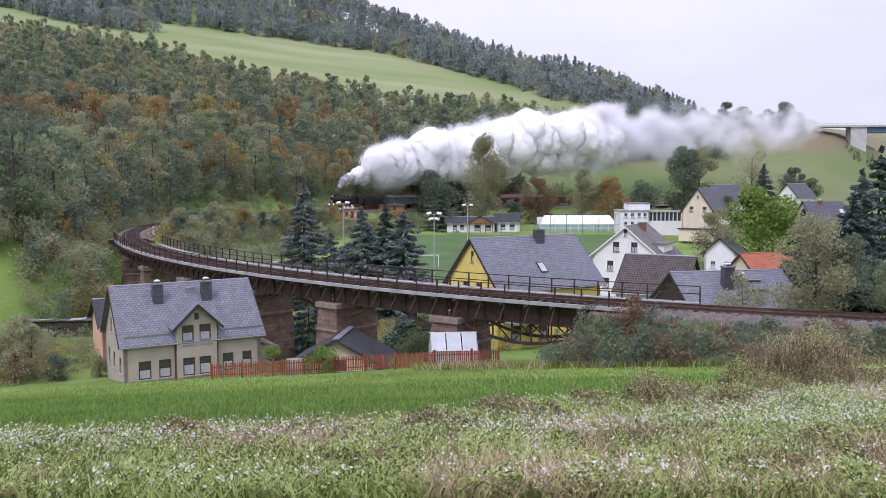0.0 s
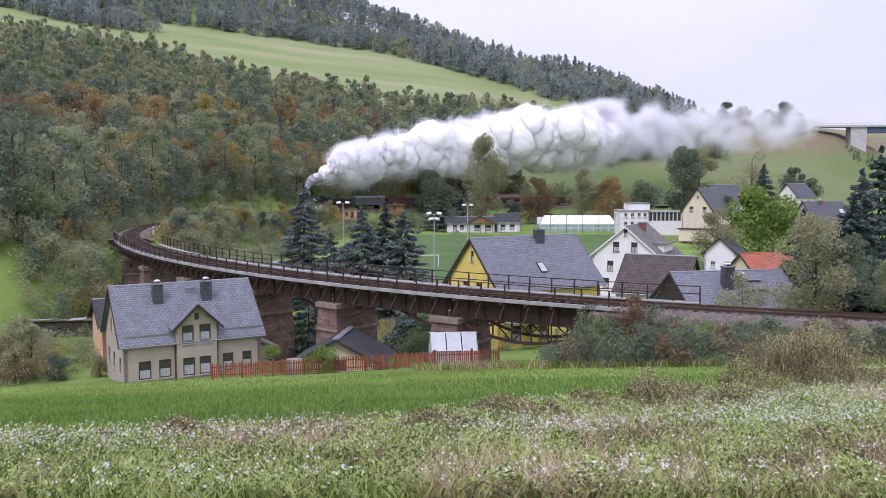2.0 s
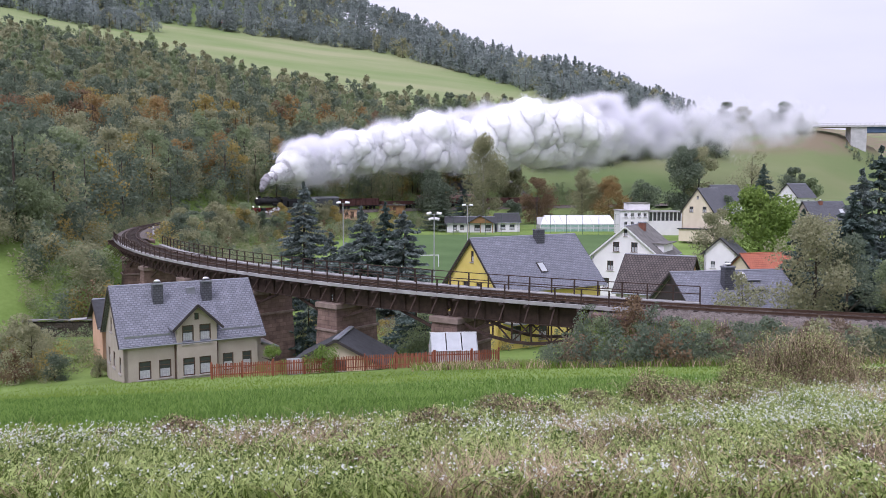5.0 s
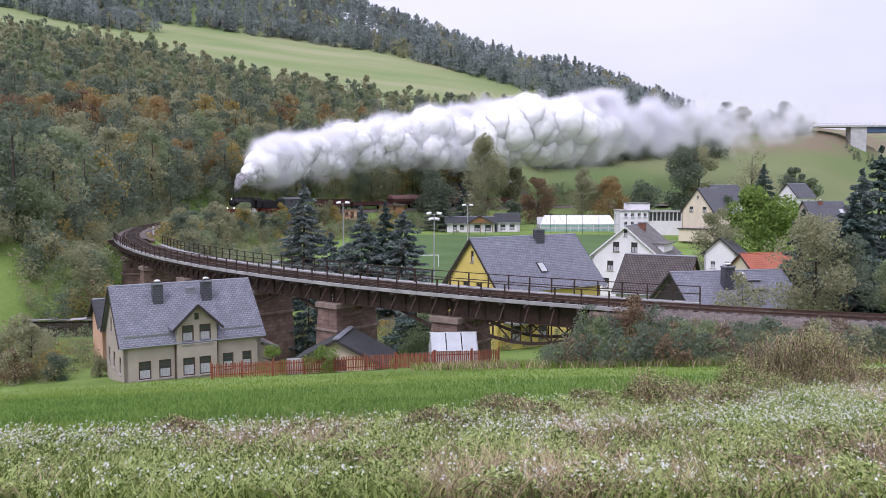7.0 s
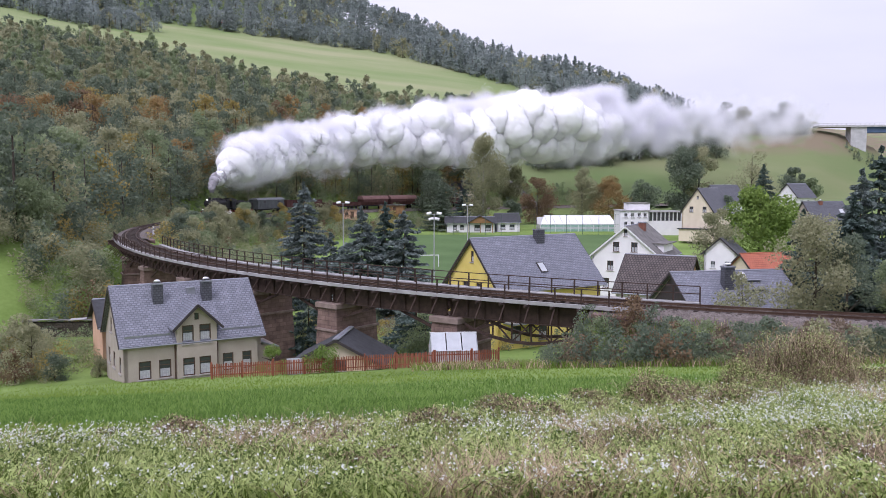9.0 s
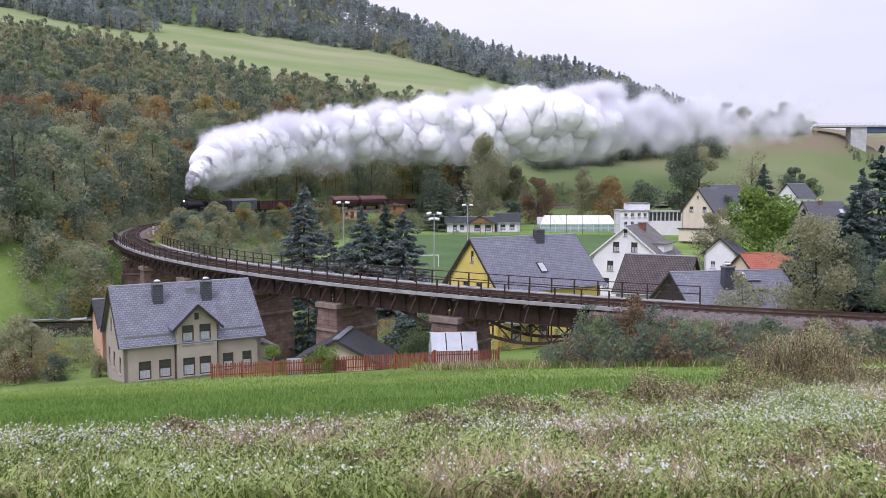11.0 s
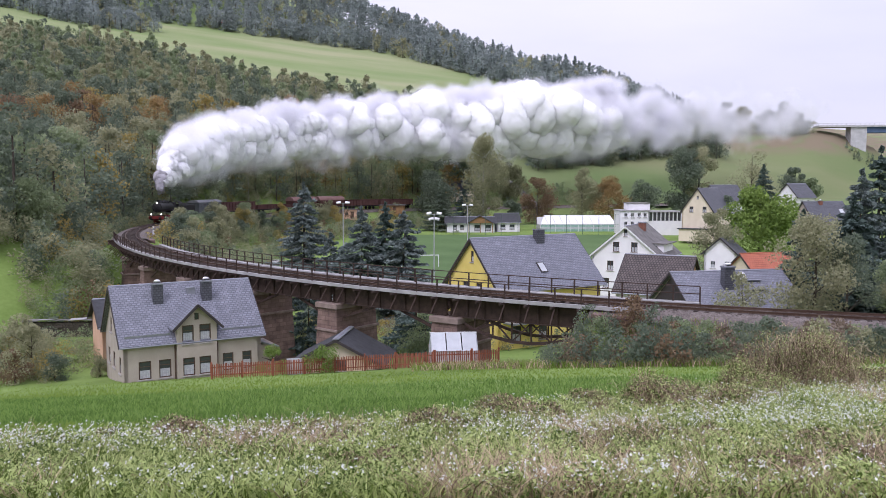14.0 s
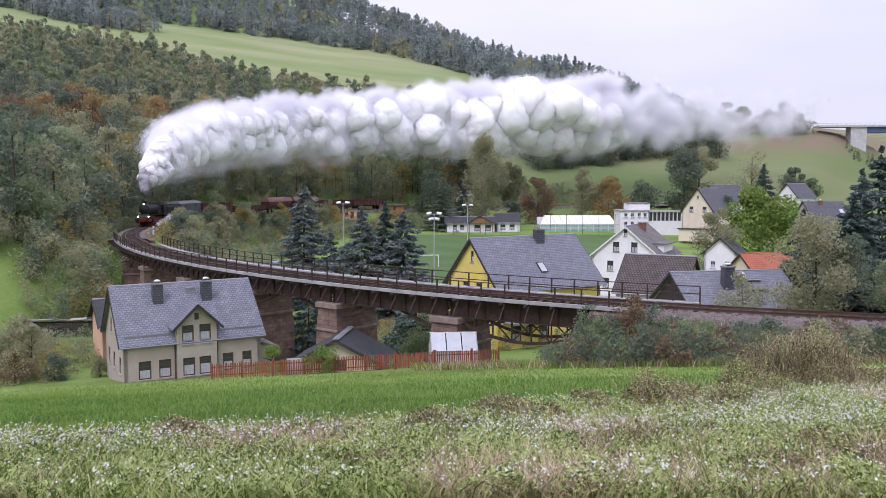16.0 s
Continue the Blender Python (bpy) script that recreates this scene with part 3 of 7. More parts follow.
# ---- houses ----
def panel(bm, outline, holes, thick, m):
    """An upright wall over an outline in its own plane, with openings cut through it."""
    tmp = bmesh.new()
    edges = []

    def loop(pts):
        vs = [tmp.verts.new((x, 0, z)) for x, z in pts]
        for i in range(len(vs)):
            edges.append(tmp.edges.new((vs[i], vs[(i + 1) % len(vs)])))

    loop(outline)
    for x, z, w, h in holes:
        loop([(x, z), (x + w, z), (x + w, z + h), (x, z + h)])
    bmesh.ops.triangle_fill(tmp, use_beauty=True, use_dissolve=False, edges=edges, normal=(0, -1, 0))
    got = bmesh.ops.extrude_face_region(tmp, geom=tmp.faces[:])
    for v in got["geom"]:
        if isinstance(v, bmesh.types.BMVert):
            v.co.y += thick
    bmesh.ops.recalc_face_normals(tmp, faces=tmp.faces[:])
    tmp.transform(m)
    me = bpy.data.meshes.new("tmp")
    tmp.to_mesh(me)
    tmp.free()
    bm.from_mesh(me)
    bpy.data.meshes.remove(me)


def window(parent, m, w, h, frame_mat, curtain=0.0, sill=True, bars=(1, 0)):
    """A window with frame, panes and sill in an opening w by h; m: its lower corner in the wall's outer plane."""
    bm = bmesh.new()
    f = min(0.09, w * 0.12)
    y0, y1 = 0.07, 0.14
    for d in ((0, y0, 0, f, y1, h), (w - f, y0, 0, w, y1, h), (f, y0, 0, w - f, y1, f), (f, y0, h - f, w - f, y1, h)):
        box(bm, *d)
    nx, nz = bars
    for i in range(1, nx + 1):
        x = w * i / (nx + 1)
        box(bm, x - f / 3, y0 + 0.01, f, x + f / 3, y1 - 0.01, h - f)
    for i in range(1, nz + 1):
        z = h * 0.7
        box(bm, f, y0 + 0.012, z - f / 3, w - f, y1 - 0.012, z + f / 3)
    win = part("window", bm, frame_mat, parent)
    win.matrix_basis = m
    part("pane", boxes((f, 0.1, f, w - f, 0.115, h - f)), M["glass"], win)
    if curtain:
        bm = bmesh.new()
        n = 10
        lo, hi = [], []
        for i in range(n + 1):
            x = f + (w - 2 * f) * i / n
            y = 0.095 - 0.012 * (i % 2)
            lo.append(bm.verts.new((x, y, f)))
            hi.append(bm.verts.new((x, y, f + (h - 2 * f) * curtain)))
        for i in range(n):
            bm.faces.new((lo[i], lo[i + 1], hi[i + 1], hi[i]))
        part("net_curtain", bm, M["curtain"], win, "pale gathered net curtain")
    if sill:
        part("sill", boxes((-0.08, -0.1, -0.09, w + 0.08, 0.1, -0.005)), M["stone_sill"], win)
    return win


def roof_slab(parent, L, run, H, R, mat, over=0.45, gable=0.35, thick=0.14, y0=0.0, side=1, label="", base=0.0):
    """One slope of a pitched roof; side 1 rises away from the front, -1 falls to the back."""
    k = R / run
    a = Vector((-gable, -over, H - over * k))
    b = Vector((-gable, run, H + R))
    bm = bmesh.new()
    up = Vector((0, -k, 1)).normalized() * thick
    pts = []
    for x in (-gable, L + gable):
        pts.append([Vector((x, a.y, a.z)), Vector((x, b.y, b.z)), Vector((x, b.y, b.z)) + Vector((0, 0, thick * math.sqrt(1 + k * k))), Vector((x, a.y, a.z)) + up])
    rows = [[bm.verts.new(p) for p in r] for r in pts]
    for j in range(4):
        bm.faces.new((rows[0][j], rows[1][j], rows[1][(j + 1) % 4], rows[0][(j + 1) % 4]))
    bm.faces.new(rows[0])
    bm.faces.new(rows[1][::-1])
    if side < 0:
        for v in bm.verts:
            v.co.y = 2 * run - v.co.y
            v.co.x = L - v.co.x
    bmesh.ops.recalc_face_normals(bm, faces=bm.faces[:])
    for v in bm.verts:
        v.co.y += y0
    return part("roof", bm, mat, parent, label)


def house(name, m, L, W, H, R, wall, roof, label, front=(), left=(), back=(), right=(), frame_mat=None, curtain=0.5, over=0.45, gable=0.35, category="house", sink=0.6, trim="trim_dark", group="", gutter=True, roof_label="", bars=(1, 0)):
    """A house with a ridge along its front. Openings are (along, up, wide, high) for each wall."""
    ob = thing(name, m, label, category, group)
    t = 0.3
    frame_mat = frame_mat or M["trim_white"]
    gab = [(0, -sink), (W, -sink), (W, H), (W / 2, H + R), (0, H)]
    walls = (
        (front, [(0, -sink), (L, -sink), (L, H), (0, H)], pose(0, 0, 0)),
        (back, [(0, -sink), (L, -sink), (L, H), (0, H)], pose(L, W, 0, 0, 0, 180)),
        (left, [(x, z) for x, z in gab], pose(0, W, 0, 0, 0, -90)),
        (right, [(x, z) for x, z in gab], pose(L, 0, 0, 0, 0, 90)),
    )
    for holes, outline, wm in walls:
        bm = bmesh.new()
        panel(bm, outline, holes, t, wm)
        part("wall", bm, wall, ob)
        for x, z, w, h in holes:
            window(ob, wm @ Matrix.Translation((x, 0, z)), w, h, frame_mat, curtain, w > 0.45, bars if w > 0.6 else (0, 0))
    roof_slab(ob, L, W / 2, H + 0.02, R, roof, over, gable, label=roof_label)
    roof_slab(ob, L, W / 2, H + 0.02, R, roof, over, gable, side=-1)
    k = R / (W / 2)
    bm = bmesh.new()
    tube(bm, (-gable, W / 2, H + R + 0.17), (L + gable, W / 2, H + R + 0.17), 0.09, n=8)
    part("ridge_cap", bm, M["zinc"] if roof is not M["tile_red"] else roof, ob)
    for x in (-gable - 0.035, L + gable + 0.035):
        for sgn in (0, 1):
            bm = bmesh.new()
            y = -over if not sgn else W + over
            bar(bm, (x, y, H - over * k + 0.02), (x, W / 2, H + R + 0.06), 0.05, 0.2)
            part("barge_board", bm, M[trim], ob)
    if gutter:
        for y in (-over - 0.07, W + over + 0.07):
            bm = bmesh.new()
            tube(bm, (-gable, y, H - over * k + 0.02), (L + gable, y, H - over * k + 0.02), 0.075, n=8)
            part("gutter", bm, M["zinc"], ob)
    return ob


def chimney(ob, x, y, z, w, d, h, mat, hood=True):
    ch = part("chimney", boxes((x - w / 2, y - d / 2, z - 1.2, x + w / 2, y + d / 2, z + h)), mat, ob)
    part("chimney_collar", boxes((x - w / 2 - 0.06, y - d / 2 - 0.06, z + h - 0.14, x + w / 2 + 0.06, y + d / 2 + 0.06, z + h)), M["zinc"], ch, bevel=0.02)
    if hood:
        for a in (-1, 1):
            for b in (-1, 1):
                bm = bmesh.new()
                bar(bm, (x + a * w * 0.3, y + b * d * 0.3, z + h), (x + a * w * 0.3, y + b * d * 0.3, z + h + 0.16), 0.03)
                part("hood_leg", bm, M["galv"], ch)
        bm = bmesh.new()
        bmesh.ops.create_uvsphere(bm, u_segments=12, v_segments=8, radius=1.0, matrix=Matrix.Translation((x, y, z + h + 0.16)) @ Matrix.Diagonal((w * 0.32, d * 0.36, 0.12, 1)))
        part("chimney_hood", bm, M["trim_white"], ch, "bright metal chimney hood", smooth=True)


def at_angle(x, y, z, a):
    return pose(x, y, z, 0, 0, a)


def grey_house():
    L, W, H, R = 11.0, 8.4, 3.5, 4.0
    win = [(x, 0.85, 0.95, 1.45) for x in (1.35, 2.85, 6.4, 7.6, 8.9)]
    left = [(1.2, 0.9, 0.9, 1.35), (3.5, 0.9, 0.9, 1.35), (6.2, 0.9, 0.9, 1.35), (2.5, 3.7, 0.75, 1.3), (5.0, 3.7, 0.75, 1.3), (4.05, 5.9, 0.4, 0.8)]
    ob = house("grey_house", at_angle(-23.4, 59.3, -7.42, 31) @ Matrix.Scale(0.94, 4), L, W, H, R, M["render_grey"], M["slate"], "greige rendered house with a blue-grey slate roof and cross gable",
               front=[(1.1, 0.6, 0.95, 1.45), (2.65, 0.6, 0.95, 1.45), (7.75, 0.6, 0.9, 1.45), (9.4, 0.6, 0.8, 1.45)], left=left, frame_mat=M["trim_brown"], roof_label="blue-grey slate roof with snow guards", bars=(0, 1), over=0.25)
    # cross gable: a bay that stands a hand proud and rises two storeys
    x0, bw, bh, br, dep = 4.0, 3.2, 4.75, 1.55, 4.6
    holes = [(0.45, 0.6, 0.95, 1.45), (1.75, 0.6, 0.95, 1.45), (0.42, 3.2, 0.92, 1.5), (1.8, 3.2, 0.92, 1.5)]
    bm = bmesh.new()
    panel(bm, [(0, -0.6), (bw, -0.6), (bw, bh), (bw / 2, bh + br), (0, bh)], holes + [(bw / 2 - 0.18, bh + 0.35, 0.36, 0.55)], 0.3, pose(x0, -0.35, 0))
    bay = part("cross_gable", bm, M["render_grey"], ob, "two-storey rendered cross gable")
    for s in (x0, x0 + bw - 0.3):
        part("wall", boxes((s, -0.05, -0.6, s + 0.3, dep - 0.8, bh - 0.05)), M["render_grey"], ob)
    for x, z, w, h in holes:
        window(ob, pose(x0 + x, -0.35, z), w, h, M["trim_brown"], 0.6, True, (0, 1))
    window(ob, pose(x0 + bw / 2 - 0.18, -0.35, bh + 0.35), 0.36, 0.55, M["trim_brown"], 0, False, (0, 0))
    for sgn in (-1, 1):
        xm = x0 + bw / 2
        o = 0.42
        k = br / (bw / 2)
        bm = bmesh.new()
        q = []
        for y in (-0.85, dep):
            q.append([(xm, y, bh + br), (xm + sgn * (bw / 2 + o), y, bh - o * k), (xm + sgn * (bw / 2 + o), y, bh - o * k + 0.13), (xm, y, bh + br + 0.16)])
        r = [[bm.verts.new(p) for p in row] for row in q]
        for j in range(4):
            bm.faces.new((r[0][j], r[1][j], r[1][(j + 1) % 4], r[0][(j + 1) % 4]))
        bm.faces.new(r[0])
        bm.faces.new(r[1][::-1])
        bmesh.ops.recalc_face_normals(bm, faces=bm.faces[:])
        part("roof", bm, M["slate"], ob)
        bm = bmesh.new()
        bar(bm, (xm, -0.88, bh + br + 0.05), (xm + sgn * (bw / 2 + o), -0.88, bh - o * k + 0.03), 0.06, 0.2)
        part("barge_board", bm, M["trim_dark"], ob)
    chimney(ob, 3.25, 2.9, H + 2.8, 0.82, 0.65, 1.6, M["slate_dark"])
    chimney(ob, 7.25, 2.9, H + 2.8, 0.82, 0.65, 1.6, M["slate_dark"])
    # snow guards and downpipe
    for a, b in ((0.1, 3.6), (7.7, 11.1)):
        bm = bmesh.new()
        y = 0.25
        z = H + y * R / (W / 2) + 0.28
        bar(bm, (a, y, z), (b, y, z), 0.05, 0.16)
        part("snow_guard", bm, M["zinc"], ob, "dark zinc snow guard rail")
    for x in (3.9, 7.3):
        bm = bmesh.new()
        tube(bm, (x, -0.1, 0), (x, -0.1, H - 0.3), 0.05, n=8)
        part("downpipe", bm, M["trim_brown"], ob)
    part("skylight", boxes((5.7, 3.2, H + 3.2, 6.4, 3.75, H + 3.8)), M["zinc"], ob, "small roof light")
    part("plinth", boxes((-0.04, -0.04, -0.6, L + 0.04, -0.004, 0.25)), M["render_peach"], ob, "worn brick-red plinth")
    part("side_porch", boxes((L + 0.02, 1.2, -0.6, L + 1.6, 4.2, 2.2)), M["render_grey"], ob)
    bm = bmesh.new()
    bar(bm, (L - 0.1, 2.7, 2.6), (L + 2.0, 2.7, 1.9), 3.4, 0.12)
    part("porch_roof", bm, M["zinc"], ob)
    return ob


def yellow_house():
    L, W, H, R = 13.2, 8.8, 6.3, 4.4
    left = [(1.3, 4.3, 0.55, 1.0), (2.8, 4.3, 0.9, 1.6), (5.1, 4.3, 0.9, 1.6), (7.2, 4.3, 0.55, 1.0), (4.15, 7.9, 0.5, 1.1), (1.8, 1.0, 1.0, 1.5), (5.8, 1.0, 1.0, 1.5)]
    left = [(W - y - w, z + 0.6, w, h) for y, z, w, h in left]
    ob = house("yellow_house", at_angle(5.3, 77.6, -8.6, 33), L, W, H, R, M["render_yellow"], M["slate"], "yellow rendered house with a steep grey slate roof behind the viaduct",
               front=[(1.5, 0.9, 1.3, 1.6), (5.0, 0.9, 1.1, 1.5), (9.0, 0.9, 1.1, 1.5), (2.0, 3.9, 1.0, 1.4), (6.0, 3.9, 1.0, 1.4)], left=left, frame_mat=M["trim_brown"], roof_label="grey slate roof")
    chimney(ob, 8.1, 3.9, H + 3.8, 1.0, 0.7, 1.5, M["slate_dark"], hood=False)
    k = R / (W / 2)
    m = pose(6.0, 0.9, H + 0.9 * k + 0.2, math.degrees(math.atan(k)))
    bm = boxes((0, 0, 0, 0.9, 1.3, 0.1))
    bm.transform(m)
    sky = part("skylight", bm, M["trim_dark"], ob)
    # milky sheet for the pane: the sky's reflection is put into its colour
    bm = boxes((0.1, 0.1, 0.1, 0.8, 1.2, 0.12))
    bm.transform(m)
    part("pane", bm, M["white_plastic"], sky, "roof light pane with a pale sky reflection painted in")
    for i in range(22):
        x = 0.4 + i * 0.58
        y = 0.15 if i % 2 else 0.45
        bm = boxes((x, y - 0.03, H + y * k + 0.2, x + 0.12, y + 0.03, H + y * k + 0.32))
        part("snow_hook", bm, M["zinc"], ob)
    part("canopy", boxes((0.5, -1.6, 2.9, 5.2, -0.05, 3.05)), M["zinc"], ob)
    return ob


def white_gable_house():
    L, W, H, R = 11.5, 9.6, 5.6, 4.0
    left = [(1.6, 0.9, 0.9, 1.4), (6.7, 0.9, 0.9, 1.4), (2.2, 3.4, 0.9, 1.4), (6.5, 3.4, 0.9, 1.4), (3.0, 6.1, 0.9, 1.4), (5.6, 6.1, 0.9, 1.4), (4.55, 8.3, 0.5, 1.0)]
    ob = house("white_gable_house", at_angle(29.9, 112.8, -8.0, 62), L, W, H, R, M["render_white"], M["old_felt"], "white rendered house with a dark weathered gable roof", left=left,
               front=[(2.0, 3.2, 0.9, 1.3), (5.0, 3.2, 0.9, 1.3)], frame_mat=M["trim_brown"], trim="trim_white")
    chimney(ob, 6.0, 4.0, H + 3.2, 1.0, 0.9, 1.3, M["brick"], hood=False)
    part("roof_dormer", boxes((3.2, 0.2, H - 0.6, 8.8, 2.6, H + 1.5)), M["render_white"], ob, "long white shed dormer")
    bm = bmesh.new()
    bar(bm, (2.9, 1.3, H + 1.6), (9.1, 1.3, H + 1.6), 3.3, 0.14)
    part("dormer_roof", bm, M["old_felt"], ob)
    return ob


def far_villa():
    ob = house("cream_house", at_angle(66.8, 203.0, -6.0, 50), 12, 8.0, 7.05, 5.4, M["render_cream"], M["slate_dark"], "tall cream house with a steep dark roof", category="house",
               left=[(1.9, 6.6, 1.0, 1.4), (5.3, 6.6, 1.0, 1.4), (3.75, 9.9, 0.5, 0.8)], front=[(2, 4.6, 1, 1.4), (6, 4.6, 1, 1.4)], frame_mat=M["trim_brown"])
    part("annex", boxes((-3.0, -0.6, -0.6, -0.05, 7.5, 2.4)), M["render_cream"], ob)
    part("annex_roof", boxes((-3.3, -0.9, 2.4, 0.0, 7.8, 2.6)), M["felt"], ob)
    house("white_villa", at_angle(78.0, 232.0, -3.0, 20), 9, 8.0, 6.0, 4.2, M["render_white"], M["slate_dark"], "white house with a dark roof among trees", left=[(2, 3.5, 1, 1.3), (5, 3.5, 1, 1.3)], front=[(1.5, 3.6, 1, 1.3), (5, 3.6, 1, 1.3)])
    ob = house("slate_house", at_angle(89.5, 198.0, -6.2, 8), 10, 9.0, 5.2, 4.2, M["render_grey"], M["slate_dark"], "house with a broad blue-grey slate roof behind a spruce", front=[(1.5, 2.6, 1.0, 1.3), (4.5, 2.6, 1.0, 1.3), (8.0, 2.6, 1.0, 1.3)], left=[(2, 3.0, 1, 1.3), (5.5, 3.0, 1, 1.3)])
    chimney(ob, 4.0, 3.8, 8.6, 0.8, 0.7, 1.2, M["brick"])
    m = pose(8.0, 1.5, 5.2 + 1.5 * 0.93 + 0.2, 43)
    bm = boxes((0, 0, 0, 1.0, 1.2, 0.12))
    bm.transform(m)
    part("skylight", bm, M["white_plastic"], ob)
    house("dormer_house", at_angle(103.5, 240.0, -1.0, 30), 8, 7.0, 5.0, 3.6, M["render_white"], M["slate_dark"], "small house with a pointed slate roof", front=[(1.5, 2.6, 1.0, 1.3), (4.5, 2.6, 1.0, 1.3)])
    house("shed_house", at_angle(47.0, 131.0, -8.0, 60), 6, 5.0, 4.6, 2.2, M["render_white"], M["slate_dark"], "small white building with a dark roof", left=[(1.0, 2.0, 0.8, 1.2), (3.2, 2.0, 0.8, 1.2)])


def barn():
    ob = house("barn", at_angle(18.0, 84.6, -8.0, -27), 6.8, 9.6, 4.7, 3.2, M["render_white"], M["tile_brown"], "barn with a brown concrete tile roof and boarded gable", category="barn", right=[(4.1, 5.3, 0.9, 0.9)], gutter=True)
    bm = bmesh.new()
    panel(bm, [(-0.05, 4.2), (9.65, 4.2), (4.8, 7.75)], [(4.1, 5.3, 0.9, 0.9)], 0.05, pose(6.86, 0, 0, 0, 0, 90))
    part("boarding", bm, M["board_brown"], ob, "brown vertical boarding")


def slate_cottage():
    L, W, H, R = 10.5, 8.2, 4.3, 3.0
    ob = house("slate_cottage", at_angle(21.3, 68.2, -7.6, 13), L, W, H, R, M["render_grey"], M["slate"], "low house with a blue-grey slate roof close behind the railway", left=[(3.4, 2.2, 0.9, 1.2)], front=[(2, 1.4, 1, 1.3), (6, 1.4, 1, 1.3)])
    bm = bmesh.new()
    panel(bm, [(-0.05, 3.9), (W + 0.05, 3.9), (W / 2, H + R - 0.1)], [], 0.04, pose(-0.06, W, 0, 0, 0, -90))
    part("boarding", bm, M["trim_dark"], ob, "dark slate-hung gable")
    chimney(ob, 4.3, 2.4, H + 1.9, 0.95, 0.7, 1.9, M["slate_dark"])
    k = R / (W / 2)
    for i in range(2):
        bm = bmesh.new()
        y = 1.9 + i * 1.0
        bar(bm, (5.8, y, H + y * k + 0.3), (7.9, y, H + y * k + 0.3), 0.35, 0.06)
        part("roof_step", bm, M["zinc"], ob, "dark metal roof walk")
    bm = bmesh.new()
    bmesh.ops.create_cone(bm, cap_ends=True, segments=16, radius1=0.42, radius2=0.36, depth=0.06, matrix=Matrix.Translation((5.5, 2.1, H + 2.9)) @ Matrix.Rotation(radians(70), 4, "X"))
    part("satellite_dish", bm, M["trim_white"], ob, "white satellite dish")
    house("red_roof_house", at_angle(38.5, 99.0, -7.8, 18), 7.5, 7.0, 3.8, 2.8, M["render_cream"], M["tile_red"], "small house with a bright red tile roof", left=[(2.5, 2.0, 0.9, 1.2)])


def garage():
    ob = house("garage", at_angle(-4.55, 57.2, -6.5, 84) @ Matrix.Scale(0.9, 4), 4.6, 6.6, 1.75, 1.7, M["render_cream"], M["felt"], "beige garage with a low black felt roof", category="garage", left=[(3.1, 0.9, 0.95, 1.05)], over=0.6, gable=0.6, curtain=0, gutter=False)
    bm = bmesh.new()
    bar(bm, (-0.62, 3.3, 3.62), (5.2, 3.3, 3.62), 0.5, 0.08)
    part("ridge_strip", bm, M["zinc"], ob, "grey ridge flashing")
    t = thing("notice_board", at_angle(-10.45, 57.0, -6.9, 10), "small white board standing beside the garage", "board")
    part("board_face", boxes((-0.55, -0.04, 0, 0.55, 0.04, 2.3)), M["white_plastic"], t, bevel=0.01)
    part("leg", boxes((-0.5, 0.05, 0, -0.42, 0.13, 2.1)), M["trim_brown"], t)


def greenhouse():
    t = thing("greenhouse", at_angle(-0.8, 54.2, -5.3, 4) @ Matrix.Scale(0.9, 4), "small white garden greenhouse with milky panels", "greenhouse")
    w, d, h, r = 3.5, 2.6, 2.0, 1.15
    for x in (0, w / 3, 2 * w / 3, w):
        for y in (0, d):
            bm = bmesh.new()
            bar(bm, (x, y, 0), (x, y, h), 0.06)
            part("post", bm, M["trim_white"], t)
    for y in (0, d):
        bm = bmesh.new()
        bar(bm, (0, y, h), (w, y, h), 0.07)
        bar(bm, (0, y, 0.9), (w, y, 0.9), 0.05)
        part("rail", bm, M["trim_white"], t)
    for i in range(3):
        x0, x1 = w * i / 3 + 0.04, w * (i + 1) / 3 - 0.04
        for y in (0.0, d):
            part("panel", boxes((x0, y - 0.012, 0.05, x1, y + 0.012, h - 0.05)), M["white_plastic"], t)
        for s in (0, 1):
            bm = bmesh.new()
            y = -0.1 if not s else d + 0.1
            bar(bm, ((x0 + x1) / 2, y, h), ((x0 + x1) / 2, d / 2, h + r), x1 - x0, 0.02)
            part("roof_panel", bm, M["white_plastic"], t)
    for x in (0, w):
        bm = bmesh.new()
        panel(bm, [(0, 0), (d, 0), (d, h), (d / 2, h + r), (0, h)], [], 0.02, pose(x, d, 0, 0, 0, -90))
        part("end_panel", bm, M["white_plastic"], t)
    bm = bmesh.new()
    bar(bm, (-0.05, d / 2, h + r), (w + 0.05, d / 2, h + r), 0.07)
    part("ridge", bm, M["trim_white"], t)


